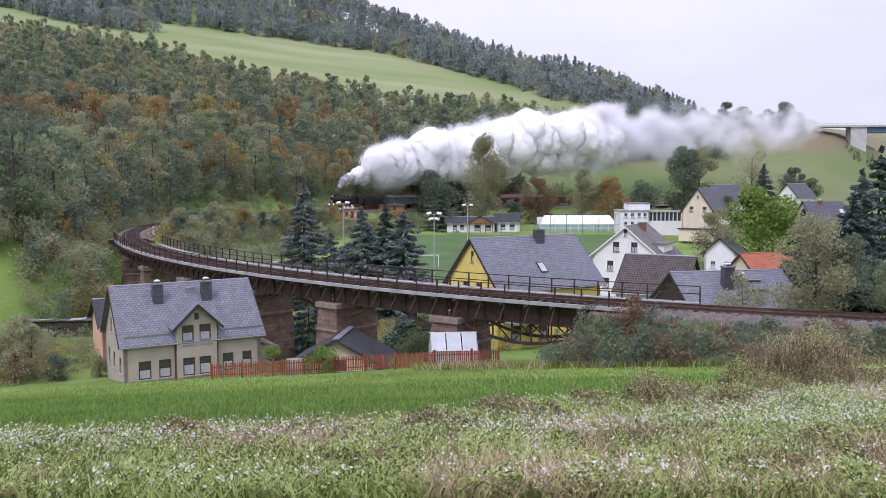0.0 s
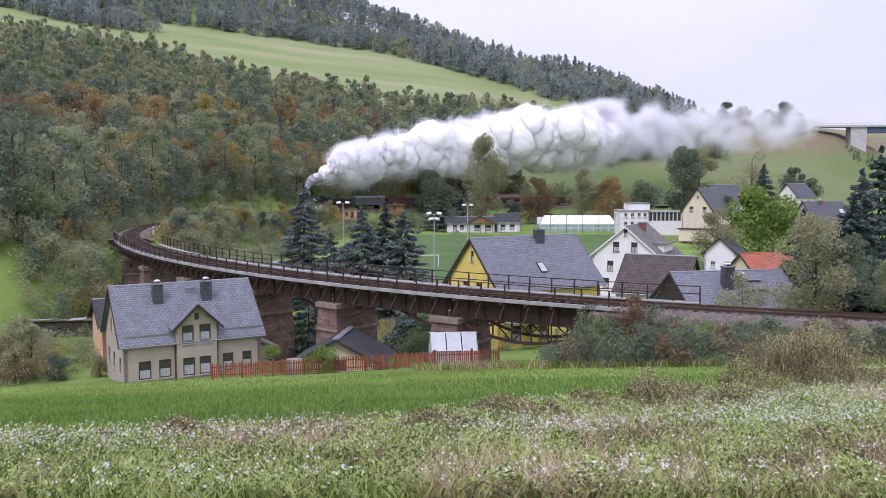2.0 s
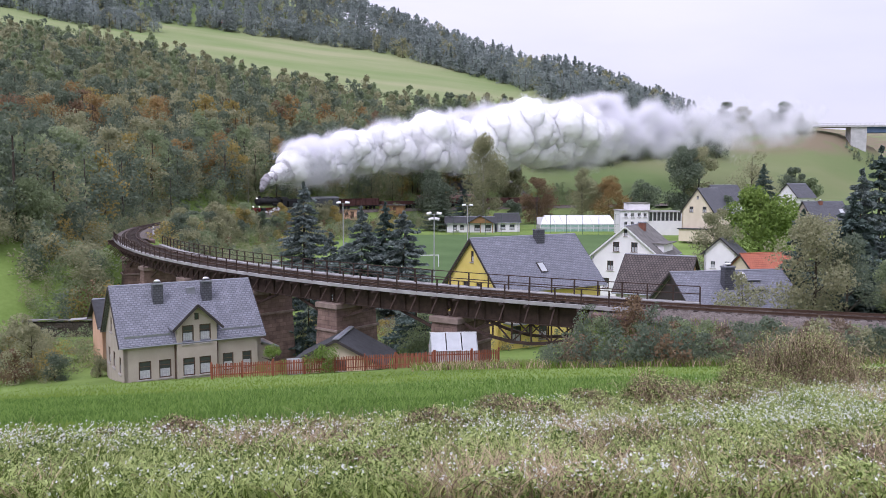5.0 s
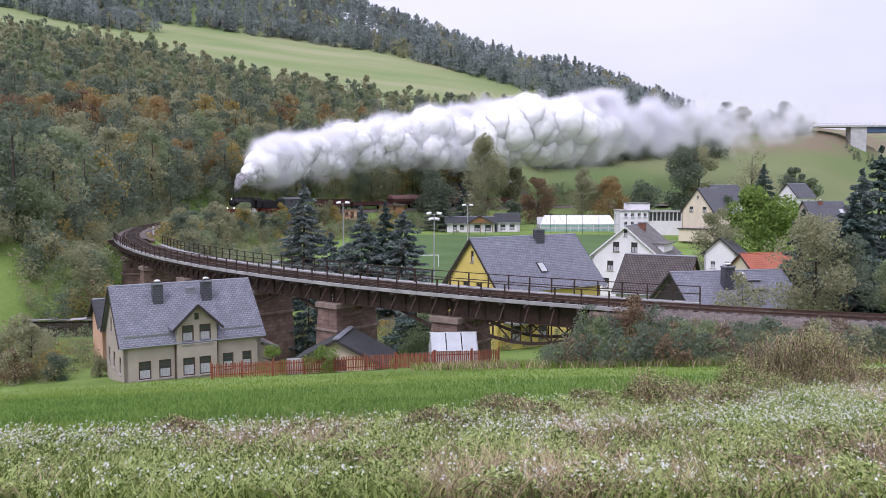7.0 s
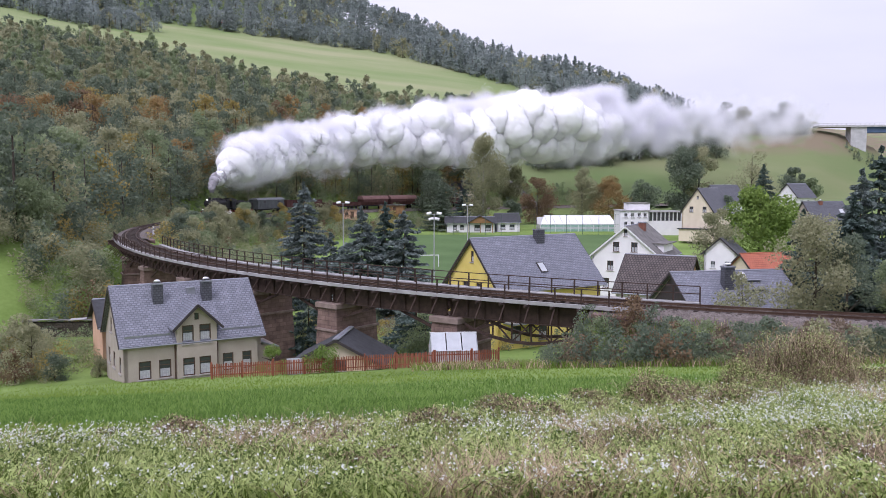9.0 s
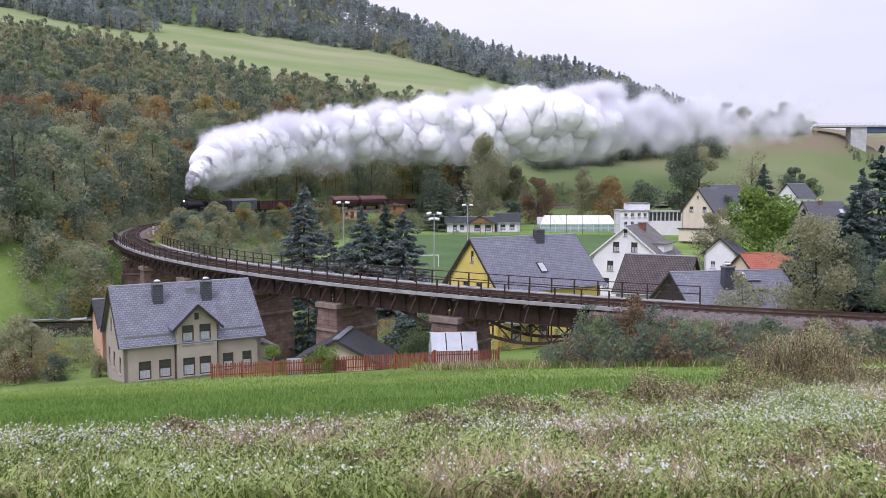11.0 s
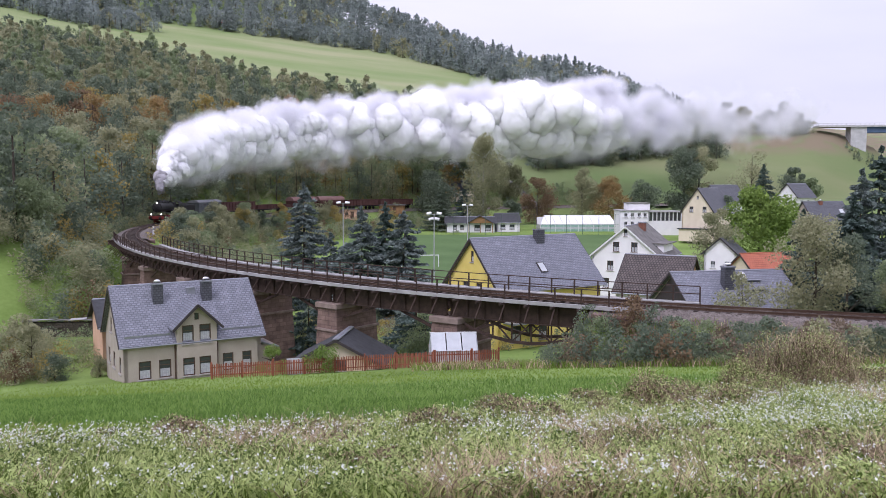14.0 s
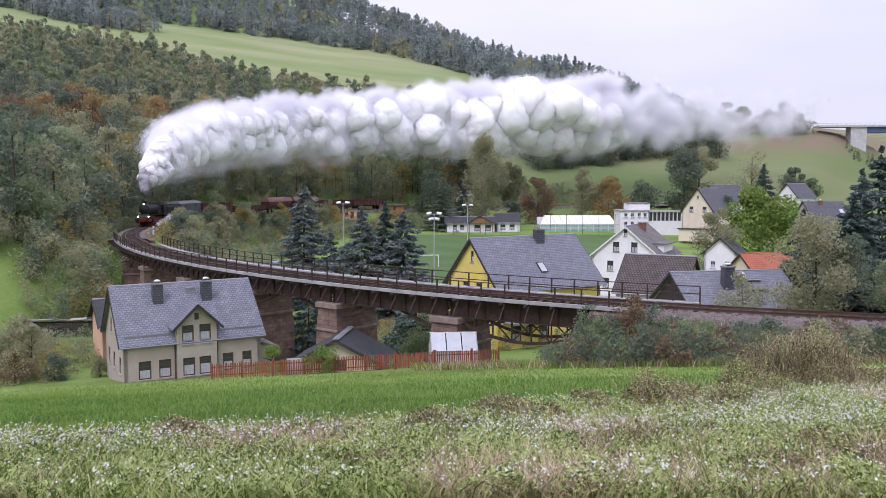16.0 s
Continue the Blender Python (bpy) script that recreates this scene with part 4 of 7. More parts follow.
def fence():
    """The red-brown picket fence that runs along the meadow's edge."""
    pts = [(-16.3, 56.8), (-9.7, 56.4), (-3.3, 55.6), (-0.6, 53.2), (1.9, 52.9), (3.7, 53.4)]
    t = thing("picket_fence", pose(0, 0, 0), "red-brown stained wooden picket fence at the meadow's edge", "fence")
    picket = postme = None
    rng = random.Random(4)
    count = 0
    for (ax, ay), (bx, by) in zip(pts[:-1], pts[1:]):
        n = int(math.hypot(bx - ax, by - ay) / 0.125)
        ang = math.atan2(by - ay, bx - ax)
        for i in range(n):
            u = i / n
            x, y = ax + (bx - ax) * u, ay + (by - ay) * u
            z = height(x, y)
            if picket is None:
                ob = part("picket", boxes((-0.035, -0.012, 0.08, 0.035, 0.012, 1.08)), M["fence_red"], t)
                picket = ob.data
            else:
                ob = new("picket", picket)
                ob.parent = t
            ob.matrix_basis = Matrix.Translation((x, y, z + rng.uniform(-0.04, 0.04))) @ Matrix.Rotation(ang, 4, "Z") @ Matrix.Rotation(rng.uniform(-0.03, 0.03), 4, "Y")
            count += 1
        m = max(2, int(n / 16) + 1)
        for i in range(m):
            u = i / (m - 1)
            x, y = ax + (bx - ax) * u, ay + (by - ay) * u
            if postme is None:
                ob = part("post", boxes((-0.05, 0.05, -0.3, 0.05, 0.15, 1.2)), M["fence_red"], t)
                postme = ob.data
            else:
                ob = new("post", postme)
                ob.parent = t
            ob.matrix_basis = Matrix.Translation((x, y, height(x, y))) @ Matrix.Rotation(ang, 4, "Z")
        for h in (0.3, 0.85):
            bm = bmesh.new()
            k = 6
            for i in range(k):
                u0, u1 = i / k, (i + 1) / k
                p = [(ax + (bx - ax) * u, ay + (by - ay) * u) for u in (u0, u1)]
                bar(bm, (p[0][0], p[0][1] + 0.03, height(*p[0]) + h), (p[1][0], p[1][1] + 0.03, height(*p[1]) + h), 0.035, 0.07)
            part("fence_rail", bm, M["fence_red"], t)


def orange_annex():
    house("peach_house", at_angle(-29.4, 70.0, -8.4, 30), 4.6, 6.5, 3.9, 1.7, M["render_peach"], M["felt"], "peach rendered house with a dark roof behind the grey house", front=[(1.0, 0.9, 0.9, 1.3), (1.0, 2.5, 0.9, 1.1)], frame_mat=M["trim_brown"])


def sports_ground():
    """The clubhouse, the covered pool and the white buildings at the sports field."""
    z = height(10, 228)
    ob = house("clubhouse", at_angle(0.8, 229.5, z, 0), 14, 7.5, 2.9, 1.3, M["render_white"], M["felt"], "low white clubhouse with dark gables at the sports field", category="clubhouse", front=[(2.0, 0.9, 1.1, 1.2), (4.0, 0.9, 1.1, 1.2), (8.0, 0.5, 1.6, 1.7), (11.0, 0.5, 1.6, 1.7)], frame_mat=M["trim_dark"], over=0.7)
    bm = bmesh.new()
    panel(bm, [(0, 2.7), (7.2, 2.7), (3.6, 4.6)], [], 0.3, pose(6.0, -1.0, 0))
    part("porch_gable", bm, M["board_brown"], ob, "dark boarded porch gable")
    for sgn in (-1, 1):
        bm = bmesh.new()
        bar(bm, (9.6 + sgn * 4.0, 1.5, 2.55), (9.6, 1.5, 4.75), 5.6, 0.12)
        part("roof", bm, M["felt"], ob)
    for x in (6.2, 9.6, 13.0):
        bm = bmesh.new()
        bar(bm, (x, -0.9, -0.2), (x, -0.9, 2.9), 0.2)
        part("porch_post", bm, M["board_brown"], ob)
    house("clubhouse_wing", at_angle(15.2, 231.0, z, 4), 6.5, 7.0, 3.0, 2.1, M["render_white"], M["felt"], "white wing of the clubhouse with a dark roof", category="clubhouse", front=[(1.0, 0.8, 1.4, 1.4), (3.6, 0.8, 1.4, 1.4)], frame_mat=M["trim_dark"])
    # the covered pool: a low glazed front under a white sheet roof that rises to the back
    M["pool_pane"] = material("turquoise_green_pane", (0.2, 0.36, 0.3), (0.36, 0.52, 0.45), 0.6, 0.25, 0.05)
    t = thing("pool_hall", at_angle(27.6, 232.0, height(35, 234) - 0.9, 1), "long low pool hall with a white sheet roof and greenish panes", "pool hall")
    w, d, bays = 21.5, 8.0, 10
    for i in range(bays):
        x0, x1 = w * i / bays + 0.05, w * (i + 1) / bays - 0.05
        for z0, z1, mat in ((0.0, 0.5, "concrete"), (0.55, 1.45, "pool_pane"), (1.5, 2.1, "white_plastic"), (2.15, 2.75, "pool_pane")):
            part("front_panel", boxes((x0, 0, z0, x1, 0.06, z1)), M[mat], t)
        lean = 3.2 if i == 0 else 0.0
        bm = bmesh.new()
        lo = [bm.verts.new(p) for p in ((x0, -0.1, 2.8), (x1, -0.1, 2.8), (x1, d, 5.0), (x0 + lean * 0.6, d, 5.0 - lean * 0.5))]
        hi = [bm.verts.new(v.co + Vector((0, 0, 0.12))) for v in lo]
        bm.faces.new(lo[::-1])
        bm.faces.new(hi)
        for j in range(4):
            bm.faces.new((lo[j], lo[(j + 1) % 4], hi[(j + 1) % 4], hi[j]))
        part("roof_bay", bm, M["trim_white"], t)
    for i in range(bays + 1):
        x = w * i / bays
        part("post", boxes((x - 0.05, -0.03, 0, x + 0.05, 0.09, 2.8)), M["trim_white"], t)
    part("side_wall", boxes((-0.1, 0.1, -0.5, -0.04, d, 2.7)), M["concrete"], t)
    part("back_wall", boxes((0, d + 0.1, -0.5, w, d + 0.3, 4.6)), M["render_white"], t)
    t = thing("ball_fence", pose(0, 0, 0), "tall dark green mesh fence behind the pitch", "fence")
    for i in range(14):
        x = -6 + i * 4.4
        z = height(x, 223.0)
        part("post", tube(bmesh.new(), (x, 223.0, z - 0.3), (x, 223.0, z + 5.6), 0.06, n=6), M["fence_green"], t)
    for h in (0.2, 2.8, 5.5):
        bm = bmesh.new()
        for i in range(13):
            x = -6 + i * 4.4
            bar(bm, (x, 223.0, height(x, 223.0) + h), (x + 4.4, 223.0, height(x + 4.4, 223.0) + h), 0.05)
        part("wire_rail", bm, M["fence_green"], t)
    t = thing("white_building", at_angle(47.8, 221.0, height(54, 224) + 1.9, 0), "white flat-roofed building with a raised block and a glazed wing", "building")
    part("wall", boxes((0, 0, -4, 7.5, 8, 4.6)), M["render_white"], t)
    part("upper_wall", boxes((2.6, 2, 4.85, 8.4, 8, 6.6)), M["render_white"], t)
    part("roof", boxes((-0.3, -0.3, 4.6, 7.8, 8.3, 4.84)), M["walk_grey"], t)
    part("upper_roof", boxes((2.4, 1.8, 6.6, 8.6, 8.2, 6.8)), M["old_felt"], t)
    part("wing_wall", boxes((7.55, 1.0, -4, 17, 8, 1.9)), M["render_white"], t)
    part("wing_roof", boxes((7.82, 0.6, 4.25, 17.3, 8.3, 4.5)), M["walk_grey"], t)
    for i in range(9):
        x = 7.9 + i * 1.1
        part("mullion", boxes((x - 0.12, 0.95, 1.9, x + 0.12, 1.25, 4.25)), M["trim_white"], t)
        if i < 8:
            part("pane", boxes((x + 0.14, 1.1, 1.95, x + 0.96, 1.14, 4.25)), M["glass"], t)
    for x in (1.0, 2.8, 4.6, 6.2):
        for z0 in (0.6, 2.9):
            window(t, pose(x, -0.1, z0), 0.9, 1.2, M["trim_white"], 0.3)


def mast(x, y, top, big, label):
    z = height(x, y)
    t = thing("floodlight_mast", pose(x, y, z), label, "floodlight mast", "masts at the sports field")
    bm = bmesh.new()
    tube(bm, (0, 0, -0.3), (0, 0, top - z), 0.13, 0.08, n=10)
    part("pole", bm, M["galv"], t)
    bm = bmesh.new()
    bar(bm, (-0.95, 0, top - z), (0.95, 0, top - z), 0.09)
    part("crossarm", bm, M["galv"], t)
    heads = [(-0.85, 0.12), (0.85, 0.12)] + ([(-0.5, -0.8), (0.5, -0.8)] if big else [])
    for dx, dz in heads:
        bm = bmesh.new()
        box(bm, -0.42, -0.3, -0.13, 0.42, 0.3, 0.13, pose(dx, 0, top - z + dz, 25, 10 if dx > 0 else -10, 0))
        part("lamp_head", bm, M["trim_white"], t, "white floodlight housing", bevel=0.05)


def goal():
    x, y = -2.8, 158.0
    z = height(x, y)
    t = thing("football_goal", at_angle(x - 5.2, y, z, 12), "white football goal on the green pitch", "goal")
    for name, a, b in (("post", (0, 0, 0), (0, 0, 2.44)), ("post", (7.3, 0, 0), (7.3, 0, 2.44)), ("crossbar", (0, 0, 2.44), (7.3, 0, 2.44))):
        bm = bmesh.new()
        bar(bm, a, b, 0.14)
        part(name, bm, M["trim_white"], t)


def far_viaduct():
    """The modern road bridge on the far hillside."""
    t = thing("road_bridge", at_angle(228.0, 470.0, 38.4, -8), "modern road bridge with a blue girder and pale parapet", "road bridge")
    part("deck", boxes((-14, 0, 1.6, 120, 11, 2.6)), M["concrete"], t)
    part("girder", boxes((12.5, 1.5, -1.6, 120, 9.5, 1.6)), M["blue_steel"], t, "blue painted steel girder")
    part("abutment", boxes((4, 1, -14, 12.5, 10, 1.6)), M["concrete"], t, "pale concrete abutment")
    part("handrail", boxes((-14, 0.1, 3.6, 120, 0.22, 3.72)), M["galv"], t)
    me = None
    for i in range(52):
        if me is None:
            ob = part("railing_post", boxes((0, 0.1, 2.6, 0.14, 0.22, 3.6)), M["galv"], t)
            me = ob.data
        else:
            ob = new("railing_post", me)
            ob.parent = t
        ob.matrix_basis = pose(-14 + i * 2.5, 0, 0)


grey_house()
yellow_house()
white_gable_house()
far_villa()
barn()
slate_cottage()
garage()
greenhouse()
fence()
orange_annex()
sports_ground()
mast(-19.6, 161.0, 3.9, False, "slim floodlight mast with two white lamp heads")
mast(-1.5, 138.0, 2.6, True, "floodlight mast with four white lamp heads")
mast(5.8, 193.5, 2.6, False, "slim floodlight mast with two white lamp heads")
goal()
far_viaduct()


def woodpile():
    t = thing("woodpile", at_angle(-44.5, 86.5, height(-41.0, 86.5) - 0.3, 4), "long grey stack of firewood under weathered sheets", "woodpile")
    rng = random.Random(6)
    me = part("log", tube(bmesh.new(), (0, -0.5, 0), (0, 0.5, 0), 0.15, 0.14, 7), M["bark"], t).data
    first = True
    for i in range(26):
        for j in range(7):
            ob = t.children[0] if first else new("log", me)
            first = False
            ob.parent = t
            ob.matrix_basis = pose(i * 0.29 + (j % 2) * 0.14, rng.uniform(-0.12, 0.12), 0.15 + j * 0.26, rng.uniform(-4, 4), rng.uniform(0, 360), 0)
    for i in range(5):
        bm = boxes((0, -0.75, 0, 1.75, 0.75, 0.04))
        bm.transform(pose(-0.2 + i * 1.6, rng.uniform(-0.1, 0.1), 2.02 + rng.uniform(0, 0.12), rng.uniform(-8, 4), rng.uniform(-4, 4), rng.uniform(-6, 6)))
        part("cover_sheet", bm, M["walk_grey"] if i % 2 else M["old_felt"], t, "weathered grey cover sheet")
    for x in (-0.25, 7.6):
        part("stake", boxes((x - 0.06, -0.06, -0.3, x + 0.06, 0.06, 2.2)), M["bark"], t)


def garden_shed(x, y, a, w, d, h, label):
    t = thing("garden_shed", at_angle(x, y, height(x, y), a), label, "shed")
    part("wall", boxes((0, 0, -0.5, w, d, h)), M["board_brown"] if w > 4 else M["render_peach"], t)
    part("roof", boxes((-0.4, -0.5, h, w + 0.4, d + 0.4, h + 0.15)), M["old_felt"], t)
    part("door", boxes((w * 0.55, -0.05, 0, w * 0.55 + 0.9, -0.004, 2.0)), M["trim_brown"], t)
    part("window", boxes((w * 0.15, -0.05, 1.0, w * 0.15 + 0.9, -0.004, 1.8)), M["glass"], t)


woodpile()
garden_shed(-29.0, 238.0, 10, 4.0, 3.0, 2.6, "small pale garden shed with a flat roof above the line")
garden_shed(-19.5, 252.0, -5, 7.5, 3.5, 2.4, "long low brown garden shed above the line")
house("hill_house", at_angle(2.0, 284.0, height(2.0, 286.0), 15), 9, 7.5, 3.6, 3.0, M["render_cream"], M["slate_dark"], "house with a dark hipped roof half hidden by trees", front=[(2, 1.2, 1, 1.3), (5.5, 1.2, 1, 1.3)])


def utility_pole(x, y, h):
    t = thing("utility_pole", pose(x, y, height(x, y)), "pale wooden utility pole at the forest edge", "utility pole", "poles along the forest")
    part("pole", tube(bmesh.new(), (0, 0, -0.5), (0, 0, h), 0.22, 0.16, 8), M["birch"], t)
    part("crossarm", boxes((-0.9, -0.08, h - 0.7, 0.9, 0.08, h - 0.5)), M["bark"], t)


utility_pole(-62.0, 738.0, 11.0)
utility_pole(-18.5, 692.0, 11.0)
house("hill_cottage", at_angle(-202.0, 763.0, height(-202, 763), 15), 9, 7, 5.0, 3.4, M["render_white"], M["tile_red"], "white cottage with a red roof at the forest edge", front=[(1.5, 2.0, 1.2, 1.4), (5.5, 2.0, 1.2, 1.4)])


# ---- trees and shrubs ----
def fast_mesh(name, verts, quads, mat, parent=None):
    """Links a mesh of many triangles or quads from arrays."""
    me = bpy.data.meshes.new(name)
    verts, quads = np.asarray(verts, np.float32), np.asarray(quads, np.int32)
    me.vertices.add(len(verts))
    me.vertices.foreach_set("co", verts.ravel())
    me.loops.add(quads.size)
    me.loops.foreach_set("vertex_index", quads.ravel())
    me.polygons.add(len(quads))
    me.polygons.foreach_set("loop_start", np.arange(0, quads.size, quads.shape[1], dtype=np.int32))
    me.update(calc_edges=True)
    mats = mat if isinstance(mat, (list, tuple)) else [mat]
    for m in mats:
        me.materials.append(m)
    ob = new(name, me)
    ob.parent = parent
    return ob


def leaf_cards(rng, centres, size, flat=0.0):
    """A leaf spray at each centre: a quad turned at random; flat: how far it lies level."""
    n = len(centres)
    a = rng.normal(size=(n, 3))
    a[:, 2] *= 1 - flat
    a /= np.linalg.norm(a, axis=1)[:, None] + 1e-9
    b = rng.normal(size=(n, 3))
    b[:, 2] *= 1 - flat
    b -= (a * b).sum(1)[:, None] * a
    b /= np.linalg.norm(b, axis=1)[:, None] + 1e-9
    s = size * rng.uniform(0.55, 1.25, size=(n, 1))
    a, b = a * s * 0.5, b * s * 0.38
    v = np.stack([centres - a, centres + b * rng.uniform(0.6, 1.2, (n, 1)), centres + a, centres - b], 1)
    return v.reshape(-1, 3)


def leaf_tips(rng, centres, size, along=None, slim=0.42):
    """A pointed leaf spray of three corners at each centre, turned at random or along the directions given."""
    n = len(centres)
    a = rng.normal(size=(n, 3))
    if along is not None:
        a = along + a * 0.3
    a /= np.linalg.norm(a, axis=1)[:, None] + 1e-9
    b = np.cross(a, rng.normal(size=(n, 3)))
    b /= np.linalg.norm(b, axis=1)[:, None] + 1e-9
    s = size * rng.uniform(0.55, 1.3, size=(n, 1))
    v = np.stack([centres - a * s * 0.5 + b * s * slim, centres + a * s * 0.6, centres - a * s * 0.45 - b * s * slim], 1)
    return v.reshape(-1, 3)


def tri(v):
    return np.arange(len(v)).reshape(-1, 3)


def broad_crown(rng, h, w, n, size, low=0.25, blobs=16, tall=False):
    """Leaf sprays of a broad crown made of uneven clumps with gaps between them."""
    cs, pts = [], []
    for i in range(blobs):
        u = rng.uniform(0, 1)
        z = h * (low + (0.97 - low) * u)
        env = (np.sin(np.pi * min(1.0, 0.12 + 0.86 * u)) ** (0.6 if not tall else 0.9)) * w * 0.5
        ang = rng.uniform(0, 6.283)
        rad = env * rng.uniform(0.25, 0.85)
        r = w * rng.uniform(0.13, 0.26) * (0.7 if u > 0.8 else 1.0)
        cs.append((rad * np.cos(ang), rad * np.sin(ang), z - r * 0.4, r))
    per = n // blobs
    for x, y, z, r in cs:
        d = rng.normal(size=(per, 3))
        d /= np.linalg.norm(d, axis=1)[:, None]
        rr = r * rng.uniform(0.35, 1.2, size=(per, 1)) ** 0.7
        d[:, 2] *= 1.15 if tall else 0.85
        pts.append(np.array([x, y, z]) + d * rr)
    return leaf_tips(rng, np.concatenate(pts), size)


def conifer_crown(rng, h, w, n, size, low=0.06):
    """Needle sprays along drooping boughs in whorls, narrowing to a pointed top."""
    pts, dirs = [], []
    whorls = max(11, int(h / 0.55))
    for i in range(whorls):
        u = i / (whorls - 1)
        z = h * (low + (0.985 - low) * u)
        reach = w * 0.86 * (1 - u) ** 0.8 * rng.uniform(0.72, 1.2) + 0.1
        boughs = int(6 + 4 * (1 - u))
        per = max(3, int(n / (whorls * boughs) * (0.35 + 1.5 * (1 - u))))
        off = rng.uniform(0, 6.28)
        for j in range(boughs):
            ang = off + 6.283 * j / boughs + rng.uniform(-0.25, 0.25)
            t = rng.uniform(0.08, 1.0, size=per) ** 0.75
            drop = rng.uniform(-0.9, 0.9) * h / whorls
            r = reach * t * rng.uniform(0.75, 1.2)
            zz = z + drop - 0.42 * r + 0.26 * r * t + rng.normal(0, 0.07, per)
            side = rng.normal(0, 0.13, per) * (0.25 + r * (1.1 - 0.5 * t))
            pts.append(np.stack([np.cos(ang) * r - np.sin(ang) * side, np.sin(ang) * r + np.cos(ang) * side, zz], 1))
            sw = np.sign(side) * 0.8
            dirs.append(np.stack([np.cos(ang) - np.sin(ang) * sw, np.sin(ang) + np.cos(ang) * sw, np.full(per, -0.25)], 1))
    return leaf_tips(rng, np.concatenate(pts), size, np.concatenate(dirs), 0.36)


def trunk_mesh(h, r, limbs, rng, spread):
    bm = bmesh.new()
    tube(bm, (0, 0, -0.6), (0, 0, h * 0.55), r, r * 0.55, 8)
    tube(bm, (0, 0, h * 0.55), (rng.uniform(-0.2, 0.2), 0, h * 0.9), r * 0.55, r * 0.12, 7)
    for i in range(limbs):
        a = rng.uniform(0, 6.28)
        z = h * rng.uniform(0.22, 0.6)
        q = spread * rng.uniform(0.5, 0.9)
        tube(bm, (0, 0, z), (math.cos(a) * q, math.sin(a) * q, z + h * rng.uniform(0.12, 0.25)), r * 0.35, r * 0.08, 5)
    return bm


def tree(name, x, y, h, w, leaf, label, category, kind="broad", n=2200, size=0.5, seed=1, low=0.22, bark="bark", blobs=22, tall=False, z=None, group=""):
    """One tree: a tapered trunk with limbs, and a crown of leaf sprays."""
    rng = np.random.default_rng(seed)
    t = thing(name, pose(x, y, height(x, y) if z is None else z, 0, 0, seed * 47 % 360), label, category, group)
    pr = random.Random(seed)
    part("trunk", trunk_mesh(h, max(0.09, h * 0.016), 7 if kind == "broad" else 0, pr, w * 0.4), M[bark], t)
    v = broad_crown(rng, h, w, int(n * 2.4), size * 0.62, low, blobs, tall) if kind == "broad" else conifer_crown(rng, h, w, int(n * 2.3), size * 0.74, low)
    fast_mesh("crown", v, tri(v), LEAF[leaf], t)
    return t


def lay_wood(name, label, spots, kinds, n, size, seed, category="wood"):
    """A wood of many trees as one mesh for each kind of leaf: trunks and leaf sprays from a few grown patterns."""
    rng = np.random.default_rng(seed)
    by = {}
    for x, y, z, h in spots:
        k = kinds(x, y, rng)
        by.setdefault(k, []).append((x, y, z, h))
    for (leaf, form), places in by.items():
        pats = []
        for i in range(5):
            r = np.random.default_rng(seed * 10 + i + len(leaf))
            if form == "conifer":
                pats.append(conifer_crown(r, 1.0 * 14, 5.2, n, size, 0.12) / 14)
            elif form == "tall":
                pats.append(broad_crown(r, 14, 6.2, n, size, 0.12, 18, True) / 14)
            elif form == "bush":
                pats.append(broad_crown(r, 14, 15.0, n, size * 3.2, 0.02, 18) / 14)
            else:
                pats.append(broad_crown(r, 14, 9.6, n, size, 0.1, 20) / 14)
        vs = []
        tv, tf = [], []
        for x, y, z, h in places:
            p = pats[rng.integers(5)]
            a = rng.uniform(0, 6.283)
            c, s = np.cos(a) * h, np.sin(a) * h
            wob = rng.uniform(0.85, 1.15)
            q = np.stack([x + (p[:, 0] * c - p[:, 1] * s) * wob, y + (p[:, 0] * s + p[:, 1] * c) * wob, z + p[:, 2] * h], 1)
            vs.append(q)
            if form != "bush":
                r = h * 0.011
                k = len(tv)
                for zz, rr in ((z - 0.8, r), (z + h * 0.8, r * 0.4)):
                    tv += [(x - rr, y - rr, zz), (x + rr, y - rr, zz), (x + rr, y + rr, zz), (x - rr, y + rr, zz)]
                tf += [(k + i, k + (i + 1) % 4, k + 4 + (i + 1) % 4, k + 4 + i) for i in range(4)]
        v = np.concatenate(vs)
        top = tagged(fast_mesh(name, v, tri(v), LEAF[leaf]), label % LEAF[leaf].name.replace("_", " "), category, kind="stuff")
        if tv:
            ob = fast_mesh("trunks", np.array(tv), np.array(tf), M["birch"] if form == "tall" else M["bark"], top)
            tagged(ob, kind="stuff")


def scatter(rng, x0, x1, y0, y1, step, keep, h0, h1):
    """Spots on a shaken grid that pass the test."""
    xs, ys = np.meshgrid(np.arange(x0, x1, step), np.arange(y0, y1, step))
    xs = xs.ravel() + rng.uniform(-0.45, 0.45, xs.size) * step
    ys = ys.ravel() + rng.uniform(-0.45, 0.45, ys.size) * step
    out = signed_gap(xs, ys, FOOT)
    gap = np.abs(signed_gap(xs, ys, TRACK[::6]))
    ok = keep(xs, ys, out, gap) & (np.abs(xs) < 0.6 * ys + 25)
    xs, ys = xs[ok], ys[ok]
    zs = ground(xs, ys)
    hs = rng.uniform(h0, h1, len(xs))
    return list(zip(xs, ys, zs, hs))


